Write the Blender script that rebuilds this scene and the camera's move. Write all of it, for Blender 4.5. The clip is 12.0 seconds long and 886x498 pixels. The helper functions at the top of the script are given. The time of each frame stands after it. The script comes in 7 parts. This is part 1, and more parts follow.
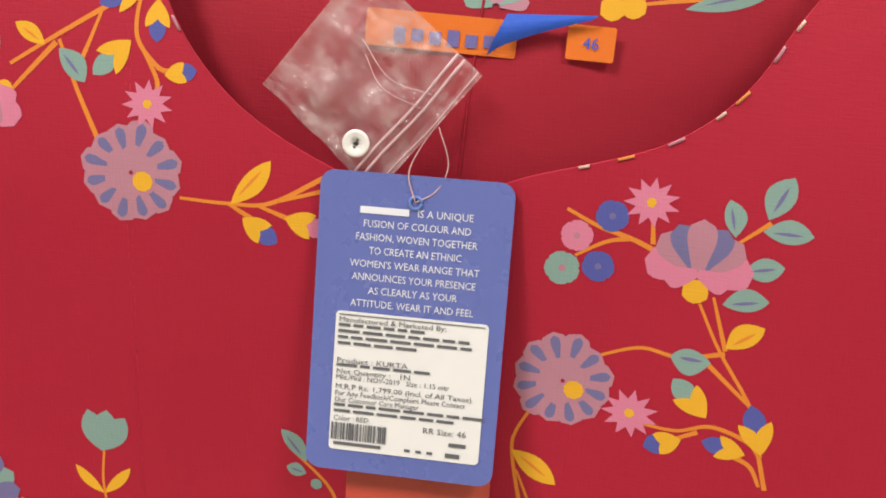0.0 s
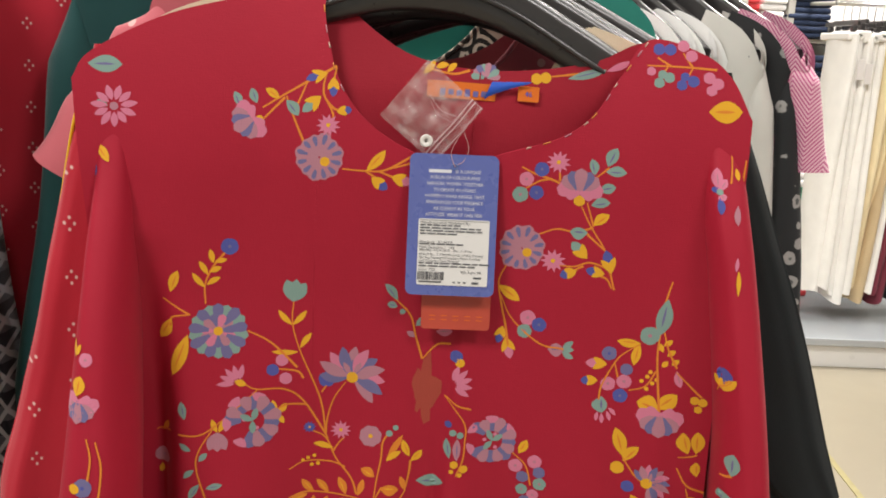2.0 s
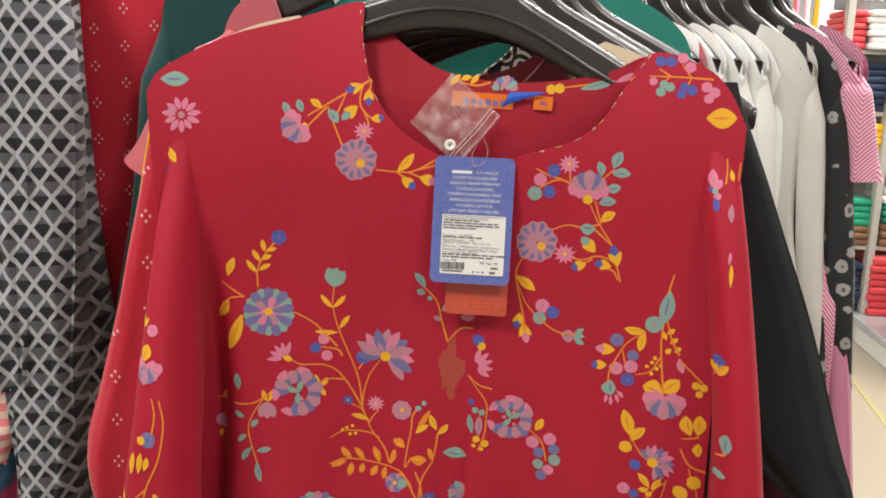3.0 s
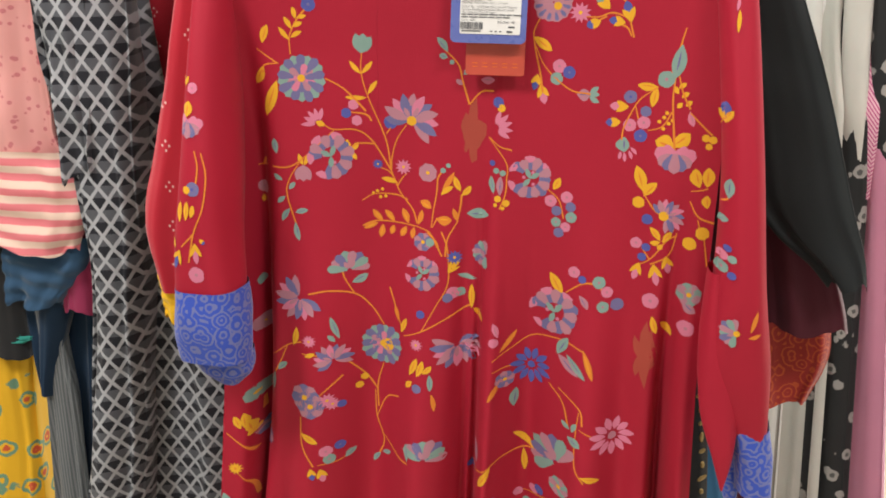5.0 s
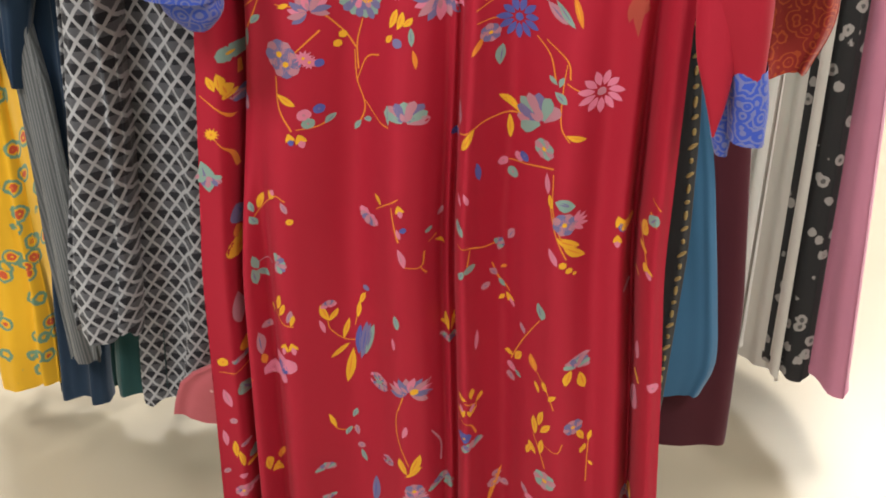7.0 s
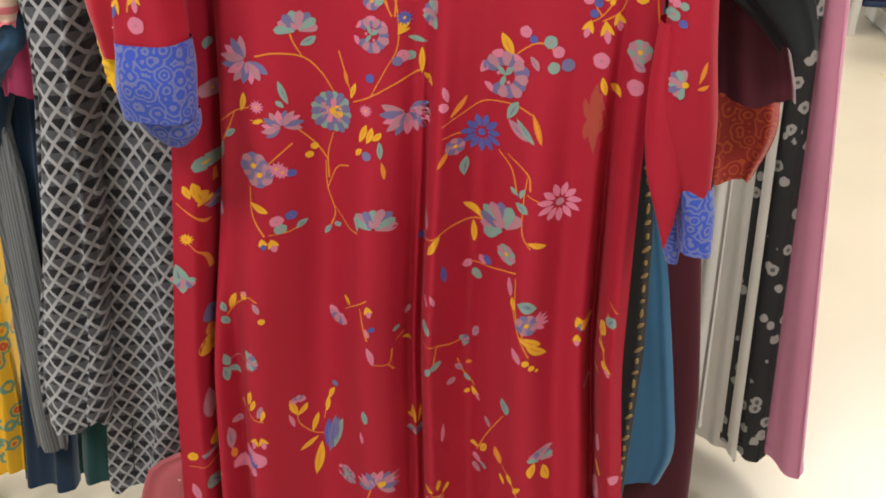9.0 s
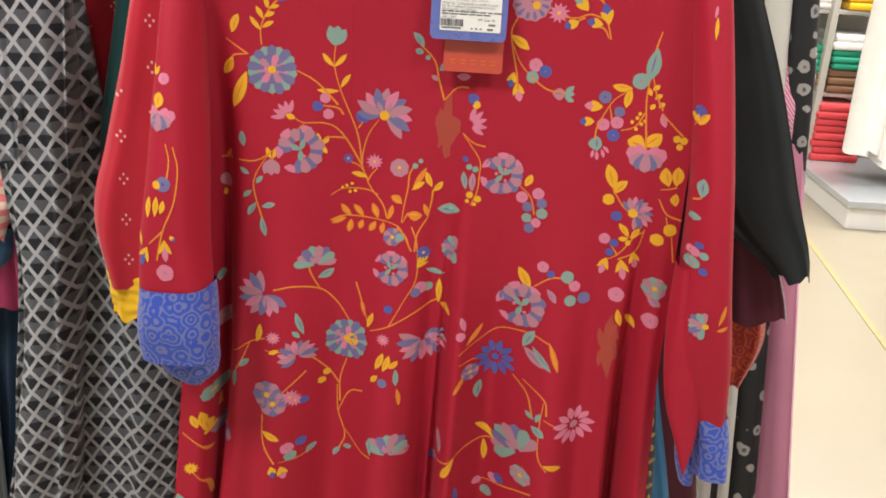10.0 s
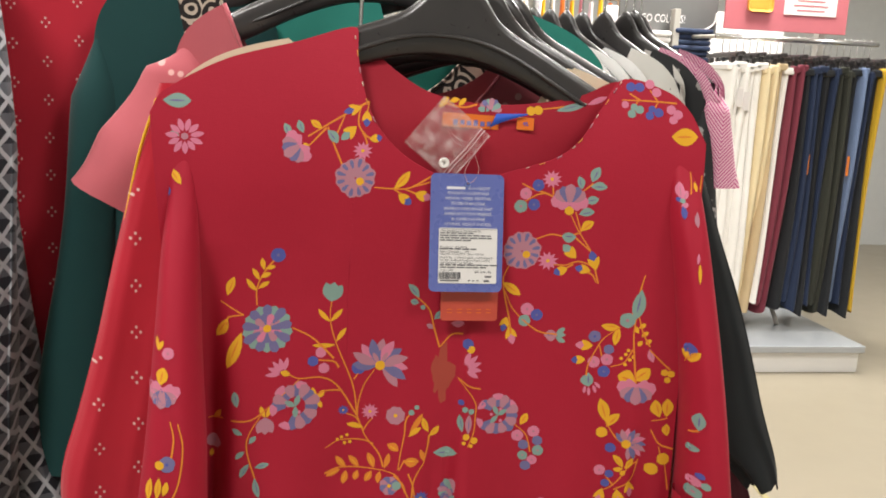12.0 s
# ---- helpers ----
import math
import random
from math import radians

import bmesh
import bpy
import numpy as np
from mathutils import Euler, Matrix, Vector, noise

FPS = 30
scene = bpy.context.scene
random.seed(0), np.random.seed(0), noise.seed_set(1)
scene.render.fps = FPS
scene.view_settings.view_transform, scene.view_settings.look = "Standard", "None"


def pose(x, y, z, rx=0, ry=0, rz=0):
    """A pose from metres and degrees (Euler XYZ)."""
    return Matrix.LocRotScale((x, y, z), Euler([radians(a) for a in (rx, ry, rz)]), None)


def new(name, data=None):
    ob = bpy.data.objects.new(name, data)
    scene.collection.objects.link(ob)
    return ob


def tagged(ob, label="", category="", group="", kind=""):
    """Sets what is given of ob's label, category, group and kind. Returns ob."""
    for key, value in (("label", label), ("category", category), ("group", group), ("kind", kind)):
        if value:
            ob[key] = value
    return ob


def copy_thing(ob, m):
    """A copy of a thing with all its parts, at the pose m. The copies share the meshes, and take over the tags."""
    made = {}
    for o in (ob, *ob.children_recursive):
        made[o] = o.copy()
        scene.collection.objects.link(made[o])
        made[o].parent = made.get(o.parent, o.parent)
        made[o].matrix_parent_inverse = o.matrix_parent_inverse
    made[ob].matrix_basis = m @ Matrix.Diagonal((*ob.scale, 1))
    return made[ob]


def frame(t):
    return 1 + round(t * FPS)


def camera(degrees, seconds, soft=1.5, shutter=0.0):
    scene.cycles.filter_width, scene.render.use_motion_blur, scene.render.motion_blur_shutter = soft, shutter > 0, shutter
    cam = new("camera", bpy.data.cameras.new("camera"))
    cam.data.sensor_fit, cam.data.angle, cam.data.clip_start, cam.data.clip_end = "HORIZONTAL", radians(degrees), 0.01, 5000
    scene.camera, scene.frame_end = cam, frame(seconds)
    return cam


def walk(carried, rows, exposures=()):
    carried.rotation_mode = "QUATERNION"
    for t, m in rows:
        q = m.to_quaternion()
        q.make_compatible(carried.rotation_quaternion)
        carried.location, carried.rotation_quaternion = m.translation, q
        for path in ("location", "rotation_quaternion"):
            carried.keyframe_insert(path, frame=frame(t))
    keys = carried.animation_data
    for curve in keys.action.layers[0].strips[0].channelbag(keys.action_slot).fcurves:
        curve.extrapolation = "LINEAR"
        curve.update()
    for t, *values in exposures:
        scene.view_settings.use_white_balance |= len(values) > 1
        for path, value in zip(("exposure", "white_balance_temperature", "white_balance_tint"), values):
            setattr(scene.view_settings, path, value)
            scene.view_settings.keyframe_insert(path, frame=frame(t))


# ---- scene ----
cam = camera(52.1, 12.0, 1.8)
METRES, EYE, TILT, LEAN, TURN = 1.25, 1.28, -16.5, -3.0, 8.0
EXPO = ((0.0, -0.25), (1.0, -0.42), (1.5, -0.65), (2.0, -0.65), (2.5, -0.55), (4.5, -0.35), (5.5, -0.12), (6.5, -0.02), (8.5, -0.38), (9.0, -0.25), (10.5, -0.35), (12.0, -0.58))
ROWS = [
    (0.0, 0.0, 0.0, 0.0, 0.0, 0.0, -0.0),
    (0.5, -0.0285, -0.0534, -0.0105, -3.26, 0.14, 1.35),
    (1.0, -0.0818, -0.1641, -0.0166, -9.15, 2.7, 2.98),
    (1.5, -0.0913, -0.2381, -0.0463, -11.24, 3.61, 3.41),
    (2.0, -0.0979, -0.2858, -0.0688, -8.49, 3.43, 2.86),
    (2.5, -0.0774, -0.3241, -0.0764, -4.73, 4.89, 2.25),
    (4.5, -0.0094, -0.3916, -0.1592, 3.06, 0.67, 0.69),
    (5.0, -0.0128, -0.3871, -0.1806, 3.1, -2.46, 1.65),
    (5.5, -0.0026, -0.3781, -0.2115, 2.65, -6.61, 2.72),
    (6.0, -0.008, -0.3737, -0.2558, 2.81, -10.33, 2.04),
    (6.5, -0.0095, -0.3657, -0.2924, 3.32, -15.03, 1.42),
    (8.5, 0.0009, -0.3791, -0.2917, 1.09, -15.81, 1.84),
    (9.0, -0.0063, -0.3912, -0.2513, 0.66, -11.69, 1.06),
    (9.5, -0.0332, -0.3913, -0.2104, -2.42, -7.51, 0.48),
    (10.0, -0.0889, -0.3863, -0.1648, -5.01, -4.1, 1.26),
    (10.5, -0.129, -0.3782, -0.1349, -8.02, -0.93, 2.13),
    (11.0, -0.176, -0.3756, -0.1128, -11.5, 1.63, 3.39),
    (11.5, -0.2, -0.373, -0.0917, -13.82, 3.51, 4.09),
    (12.0, -0.2033, -0.3715, -0.0851, -15.3, 4.64, 4.79),
]
walk(cam, [(t, pose(0, 0, EYE, TILT, LEAN, TURN) @ pose(METRES * x, METRES * y, METRES * z, 90 + pitch, roll, yaw)) for t, x, y, z, yaw, pitch, roll in ROWS], EXPO)
# Unseen ceiling lights; several are added where a rack came out too dark.
LAMPS = ((-1.2, -1.2, 82), (1.2, -1.2, 50), (-1.6, 2.2, 90), (0.9, 1.7, 120), (-1.0, 5.0, 80), (2.2, 3.9, 175), (4.4, 3.4, 110), (1.3, 0.4, 26), (-1.5, 0.6, 55))

# ---- room light ----
world = bpy.data.worlds.new("world")
scene.world = world
world.use_nodes = True
world.node_tree.nodes["Background"].inputs[0].default_value = (0.9, 0.93, 1.0, 1)
world.node_tree.nodes["Background"].inputs[1].default_value = 0.2
FLOOR = -0.04
CEIL = 3.1


# ---- materials ----
def nodes_of(name):
    m = bpy.data.materials.new(name)
    m.use_nodes = True
    nt = m.node_tree
    return m, nt, nt.nodes["Principled BSDF"]


class G:
    """Small node-graph writer."""

    def __init__(self, nt):
        self.nt = nt

    def put(self, sock, v):
        if isinstance(v, bpy.types.NodeSocket):
            self.nt.links.new(v, sock)
        elif v is not None:
            sock.default_value = v

    def math(self, op, a, b=None, c=None):
        n = self.nt.nodes.new("ShaderNodeMath")
        n.operation = op
        for i, v in enumerate((a, b, c)):
            self.put(n.inputs[i], v)
        return n.outputs[0]

    def mix(self, f, a, b):
        n = self.nt.nodes.new("ShaderNodeMix")
        n.data_type = "RGBA"
        self.put(n.inputs[0], f)
        self.put(n.inputs[6], a if isinstance(a, bpy.types.NodeSocket) else (*a[:3], 1))
        self.put(n.inputs[7], b if isinstance(b, bpy.types.NodeSocket) else (*b[:3], 1))
        return n.outputs[2]

    def coords(self, kind="Object"):
        n = self.nt.nodes.new("ShaderNodeTexCoord")
        s = self.nt.nodes.new("ShaderNodeSeparateXYZ")
        self.nt.links.new(n.outputs[kind], s.inputs[0])
        return n.outputs[kind], s.outputs[0], s.outputs[1], s.outputs[2]

    def noise(self, vec, scale, detail=3.0, rough=0.55):
        n = self.nt.nodes.new("ShaderNodeTexNoise")
        self.put(n.inputs["Vector"], vec)
        n.inputs["Scale"].default_value, n.inputs["Detail"].default_value = scale, detail
        n.inputs["Roughness"].default_value = rough
        return n.outputs["Fac"]

    def voro(self, vec, scale, out="Distance"):
        n = self.nt.nodes.new("ShaderNodeTexVoronoi")
        self.put(n.inputs["Vector"], vec)
        n.inputs["Scale"].default_value = scale
        return n.outputs[out]

    def scaled(self, vec, s):
        n = self.nt.nodes.new("ShaderNodeMapping")
        self.nt.links.new(vec, n.inputs[0])
        n.inputs["Scale"].default_value = s
        return n.outputs[0]

    def step(self, a, edge, soft=0.02):
        n = self.nt.nodes.new("ShaderNodeMapRange")
        n.interpolation_type = "SMOOTHSTEP"
        self.put(n.inputs[0], a)
        n.inputs[1].default_value, n.inputs[2].default_value = edge - soft, edge + soft
        return n.outputs[0]

    def bump(self, bsdf, h, dist, strength=0.5):
        n = self.nt.nodes.new("ShaderNodeBump")
        self.put(n.inputs["Height"], h)
        n.inputs["Distance"].default_value, n.inputs["Strength"].default_value = dist, strength
        self.nt.links.new(n.outputs[0], bsdf.inputs["Normal"])


def fabric(name, col, pattern=None, rough=0.75, sheen=0.25, vary=0.12, sheer=0.0):
    """Woven cloth: base colour, an optional printed or woven pattern, slight unevenness and a fine weave."""
    m, nt, b = nodes_of(name)
    g = G(nt)
    vec, x, y, z = g.coords()
    c = pattern(g, vec, x, y, z, col) if pattern else (*col, 1)
    big = g.noise(vec, 9.0, 4.0)
    n = nt.nodes.new("ShaderNodeMix")
    n.data_type, n.blend_type = "RGBA", "MULTIPLY"
    n.inputs[0].default_value = 1.0
    g.put(n.inputs[6], c)
    g.put(n.inputs[7], g.mix(big, (1 - vary,) * 3, (1 + vary,) * 3))
    nt.links.new(n.outputs[2], b.inputs["Base Color"])
    b.inputs["Roughness"].default_value = rough
    b.inputs["Sheen Weight"].default_value = sheen
    b.inputs["Sheen Roughness"].default_value = 0.4
    b.inputs["Specular IOR Level"].default_value = 0.25
    weave = g.math("ADD", g.noise(g.scaled(vec, (1, 1, 0.12)), 1400, 1.0), g.noise(g.scaled(vec, (0.12, 0.12, 1)), 1400, 1.0))
    crease = g.math("MULTIPLY_ADD", g.noise(vec, 22.0, 3.0), 6.0, weave)
    g.bump(b, crease, 0.0006, 0.18)
    return m


def p_diamond(p, wide, ca, cb, cl):
    """Diamond lattice: two alternating fillings and pale lines."""
    def f(g, vec, x, y, z, col):
        wob = g.math("MULTIPLY", g.noise(vec, 40.0, 2.0), 0.22)
        u = g.math("MULTIPLY", g.math("MULTIPLY_ADD", y, 0.3, x), 1.0 / p)
        v = g.math("MULTIPLY", z, 0.74 / p)
        a = g.math("ADD", g.math("ADD", u, v), wob)
        c = g.math("ADD", g.math("SUBTRACT", v, u), wob)
        la = g.math("PINGPONG", a, 0.5)
        lb = g.math("PINGPONG", c, 0.5)
        line = g.step(g.math("MINIMUM", la, lb), wide, 0.03)
        chk = g.math("GREATER_THAN", g.math("FRACT", g.math("MULTIPLY", v, 1.0)), 0.5)
        return g.mix(line, cl, g.mix(chk, ca, cb))
    return f


def p_stripes(p, cl, axis="z", duty=0.5):
    def f(g, vec, x, y, z, col):
        q = {"x": x, "y": y, "z": z}[axis]
        w = g.math("MULTIPLY_ADD", g.noise(vec, 30.0), 0.15, g.math("MULTIPLY", q, 1.0 / p))
        return g.mix(g.step(g.math("FRACT", w), duty, 0.06), col, cl)
    return f


def p_herring(p, cl):
    """Herringbone of fine slanting stripes."""
    def f(g, vec, x, y, z, col):
        zig = g.math("PINGPONG", g.math("MULTIPLY_ADD", y, 0.6, x), 0.028)
        w = g.math("FRACT", g.math("MULTIPLY", g.math("MULTIPLY_ADD", zig, 1.1, z), 1.0 / p))
        return g.mix(g.step(w, 0.5, 0.12), col, cl)
    return f


def p_paisley(scale, cl, cut=0.32):
    """Dense rings and curls printed on a ground."""
    def f(g, vec, x, y, z, col):
        n = g.noise(vec, scale * 0.8, 2.0)
        d = g.math("ADD", g.voro(vec, scale), g.math("MULTIPLY", n, 0.6))
        r = g.math("FRACT", g.math("MULTIPLY", d, 3.2))
        return g.mix(g.step(r, 1 - cut, 0.05), col, cl)
    return f


def p_spots(scale, cuts):
    """Scattered blossoms: rings of colours about random centres."""
    def f(g, vec, x, y, z, col):
        wob = g.math("MULTIPLY", g.noise(vec, scale * 3.5, 2.0), 0.22)
        d = g.math("ADD", g.voro(vec, scale), wob)
        out = (*col, 1)
        for r, c in cuts:
            out = g.mix(g.step(d, r, 0.02), c, out)
        return out
    return f


def p_clusters(p, d, r, c):
    """Rows of small diamonds, each of four dots, staggered from column to column."""
    def f(g, vec, x, y, z, col):
        u = g.math("MULTIPLY", g.math("MULTIPLY_ADD", y, 0.5, x), 1.0 / p)
        v = g.math("MULTIPLY_ADD", g.math("FLOOR", u), 0.43, g.math("MULTIPLY", z, 0.8 / p))
        du = g.math("ABSOLUTE", g.math("SUBTRACT", g.math("FRACT", u), 0.5))
        dv = g.math("ABSOLUTE", g.math("SUBTRACT", g.math("FRACT", v), 0.5))
        a = g.math("ADD", g.math("POWER", g.math("SUBTRACT", du, d), 2.0), g.math("POWER", dv, 2.0))
        b = g.math("ADD", g.math("POWER", g.math("SUBTRACT", dv, d), 2.0), g.math("POWER", du, 2.0))
        dots = g.math("SQRT", g.math("MINIMUM", a, b))
        return g.mix(g.step(dots, r, 0.015), c, col)
    return f


def p_sparse(scale, r, c):
    """Small sparse motifs."""
    def f(g, vec, x, y, z, col):
        flat = g.scaled(vec, (1, 0.0, 1))
        return g.mix(g.step(g.voro(flat, scale), r, 0.02), c, col)
    return f


def plain(name, col, rough=0.5, metal=0.0, vary=0.06, scale=20.0, bump=0.0, coat=0.0):
    m, nt, b = nodes_of(name)
    g = G(nt)
    vec, x, y, z = g.coords()
    n = g.noise(vec, scale, 5.0)
    c = g.mix(n, tuple(v * (1 - vary) for v in col), tuple(min(1, v * (1 + vary)) for v in col))
    nt.links.new(c, b.inputs["Base Color"])
    nt.links.new(g.math("MULTIPLY_ADD", g.noise(vec, scale * 2.3, 4.0), 0.16, rough - 0.08), b.inputs["Roughness"])
    b.inputs["Metallic"].default_value = metal
    b.inputs["Coat Weight"].default_value = coat
    if bump:
        g.bump(b, g.noise(vec, scale * 12, 3.0), bump, 0.4)
    return m


RED = (0.40, 0.012, 0.034)
M_RED = fabric("red_crepe", RED, rough=0.62, sheen=0.04, vary=0.05)
M_REDIN = fabric("red_lining", (0.34, 0.012, 0.028), sheen=0.04, rough=0.7, vary=0.05)
M_DOTRED = fabric("red_dotted_cotton", (0.50, 0.020, 0.040), p_clusters(0.034, 0.11, 0.032, (0.74, 0.50, 0.46)), rough=0.8)
M_DARKRED = fabric("red_brocade", (0.32, 0.03, 0.025), p_paisley(60, (0.5, 0.09, 0.03), 0.3))
M_BLACK = fabric("black_crepe", (0.016, 0.019, 0.021), p_sparse(14, 0.035, (0.30, 0.30, 0.29)), rough=0.8, sheen=0.12)
M_MAROON = fabric("maroon_cotton", (0.075, 0.012, 0.022), rough=0.85)
M_TEAL = fabric("dark_green_cotton", (0.012, 0.055, 0.055), rough=0.85)
M_MINT = fabric("sea_green_cotton", (0.03, 0.25, 0.20), p_sparse(26, 0.16, (0.02, 0.15, 0.12)))
M_PINK = fabric("dusty_pink_cotton", (0.52, 0.12, 0.145), p_sparse(34, 0.13, (0.75, 0.42, 0.40)))
M_CREAM = fabric("cream_cotton", (0.80, 0.66, 0.48))
M_PAISLEY = fabric("black_paisley_print", (0.02, 0.017, 0.016), p_paisley(42, (0.55, 0.47, 0.38), 0.4))
M_CHECK = fabric("diamond_woven", (0.05, 0.05, 0.05), p_diamond(0.0225, 0.115, (0.020, 0.021, 0.028), (0.095, 0.10, 0.115), (0.43, 0.44, 0.47)))
M_MIDNIGHT = fabric("blue_denim", (0.035, 0.085, 0.16), rough=0.85)
M_MAGENTA = fabric("magenta_cotton", (0.30, 0.03, 0.09), rough=0.8)
M_INKBLACK = fabric("black_cotton", (0.018, 0.018, 0.020), rough=0.8)
M_GOLDTHREAD = plain("gold_thread", (0.42, 0.30, 0.12), 0.5, 0.3, 0.2, 200.0)
M_PINKPRINT = fabric("pink_small_print", (0.78, 0.36, 0.34), p_sparse(90, 0.25, (0.62, 0.20, 0.22)))
M_STRIPEP = fabric("pink_striped", (0.80, 0.22, 0.25), p_stripes(0.019, (0.85, 0.62, 0.52)))
M_BLUE = fabric("navy_chambray", (0.013, 0.033, 0.068), rough=0.85)
M_MIDBLUE = fabric("blue_chambray", (0.05, 0.16, 0.30), rough=0.85)
M_GREY = fabric("grey_melange", (0.11, 0.12, 0.125), p_stripes(0.004, (0.19, 0.2, 0.21), "x"), rough=0.9)
M_YELLOW = fabric("yellow_floral", (0.80, 0.45, 0.02), p_spots(26, ((0.50, (0.16, 0.30, 0.20)), (0.38, (0.80, 0.45, 0.02)), (0.31, (0.62, 0.10, 0.04)), (0.17, (0.8, 0.45, 0.02)))))
M_YPLAIN = fabric("yellow_cotton", (0.85, 0.50, 0.02))
M_WHITE = fabric("white_cotton", (0.82, 0.80, 0.78))
M_OFFWHITE = fabric("off_white_cotton", (0.62, 0.59, 0.55))
M_BLKPRINT = fabric("black_block_print", (0.022, 0.022, 0.024), p_spots(33, ((0.42, (0.34, 0.32, 0.31)), (0.24, (0.10, 0.10, 0.10)))))
M_HERR = fabric("pink_herringbone", (0.55, 0.12, 0.27), p_herring(0.0062, (0.80, 0.50, 0.58)))
M_PINKCLOTH = fabric("pink_voile", (0.60, 0.24, 0.36), rough=0.8)
M_LACE = fabric("blue_lace", (0.045, 0.09, 0.48), p_paisley(72, (0.16, 0.18, 0.42), 0.40))
M_EDGE = (fabric("cream_edge_print", (0.62, 0.45, 0.36)), fabric("orange_edge_print", (0.66, 0.25, 0.05)), fabric("mauve_edge_print", (0.48, 0.22, 0.27)))
M_HANGER = plain("black_plastic", (0.032, 0.029, 0.029), 0.30, 0.0, 0.2, 40.0, 0.0, 0.2)
M_CHROME = plain("chrome", (0.75, 0.75, 0.74), 0.22, 1.0)
M_FLOOR = plain("polished_floor", (0.31, 0.27, 0.20), 0.34, 0.0, 0.05, 2.5)
M_WALL = plain("grey_wall_paint", (0.55, 0.56, 0.55), 0.7)
M_CEIL = plain("ceiling_paint", (0.8, 0.8, 0.8), 0.8)
M_PLAT = plain("white_laminate", (0.72, 0.71, 0.69), 0.3, 0.0, 0.05, 6.0)
M_PLATTOP = plain("grey_glossy_laminate", (0.40, 0.42, 0.44), 0.18, 0.0, 0.12, 4.0, 0.0, 0.4)
M_POST = plain("grey_powder_coat", (0.42, 0.40, 0.36), 0.45)


# ---- mesh helpers ----
def mesh_ob(name, verts, faces, mat, parent=None, label="", smooth=True):
    me = bpy.data.meshes.new(name)
    me.from_pydata([tuple(v) for v in verts], [], faces)
    if smooth:
        me.polygons.foreach_set("use_smooth", [True] * len(me.polygons))
    me.materials.append(mat)
    me.update()
    ob = new(name, me)
    if parent is not None:
        ob.parent = parent
    if label:
        ob["label"] = label
    return ob


def part(name, bm, mat, parent=None, label="", smooth=False):
    me = bpy.data.meshes.new(name)
    bm.to_mesh(me)
    bm.free()
    if smooth:
        me.polygons.foreach_set("use_smooth", [True] * len(me.polygons))
    me.materials.append(mat)
    ob = new(name, me)
    if parent is not None:
        ob.parent = parent
    if label:
        ob["label"] = label
    return ob


def box_bm(sx, sy, sz, at=(0, 0, 0), bevel=0.0, seg=2):
    bm = bmesh.new()
    bmesh.ops.create_cube(bm, size=1.0, matrix=Matrix.Translation(at) @ Matrix.Diagonal((sx, sy, sz, 1)))
    if bevel:
        bmesh.ops.bevel(bm, geom=bm.edges[:], offset=bevel, segments=seg, affect="EDGES", profile=0.5)
    return bm


def tube(points, radii, n=10, flat=1.0, closed_ends=True):
    """Vertices and faces of a round tube along points."""
    verts, faces = [], []
    pts = [Vector(p) for p in points]
    for i, p in enumerate(pts):
        d = (pts[min(i + 1, len(pts) - 1)] - pts[max(i - 1, 0)]).normalized()
        side = d.cross(Vector((0, 1, 0)))
        if side.length < 0.1:
            side = d.cross(Vector((1, 0, 0)))
        side.normalize()
        up = side.cross(d)
        r = radii[i] if isinstance(radii, (list, tuple)) else radii
        for k in range(n):
            a = 2 * math.pi * k / n
            verts.append(p + side * (r * math.cos(a)) + up * (r * flat * math.sin(a)))
    for i in range(len(pts) - 1):
        for k in range(n):
            k2 = (k + 1) % n
            faces.append((i * n + k, i * n + k2, (i + 1) * n + k2, (i + 1) * n + k))
    if closed_ends:
        faces.append(tuple(range(n))[::-1])
        faces.append(tuple((len(pts) - 1) * n + k for k in range(n)))
    return verts, faces


def smooth_line(pts, n):
    """n points evenly along a Catmull-Rom line through pts (any dimension)."""
    p = np.array(pts, float)
    q = np.vstack([2 * p[0] - p[1], p, 2 * p[-1] - p[-2]])
    fine = []
    for i in range(1, len(q) - 2):
        for u in np.linspace(0, 1, 24, endpoint=False):
            a, b, c, d = q[i - 1], q[i], q[i + 1], q[i + 2]
            fine.append(0.5 * (2 * b + (c - a) * u + (2 * a - 5 * b + 4 * c - d) * u * u + (3 * b - 3 * c + d - a) * u ** 3))
    fine.append(q[-2])
    fine = np.array(fine)
    s = np.concatenate([[0], np.cumsum(np.linalg.norm(np.diff(fine, axis=0), axis=1))])
    t = np.linspace(0, s[-1], n)
    return np.stack([np.interp(t, s, fine[:, k]) for k in range(fine.shape[1])], 1)


def lerp_table(z, table):
    """Linear look-up in (z, value) rows of falling z, smoothed at the corners."""
    zs = [r[0] for r in table][::-1]
    vs = [r[1] for r in table][::-1]
    return (np.interp(z - 0.03, zs, vs) + np.interp(z, zs, vs) * 2 + np.interp(z + 0.03, zs, vs)) / 4


def sheet_faces(cols, rows, wrap=False):
    f = []
    for i in range(cols if wrap else cols - 1):
        j = (i + 1) % cols
        for k in range(rows - 1):
            f.append((i * rows + k, i * rows + k + 1, j * rows + k + 1, j * rows + k))
    return f


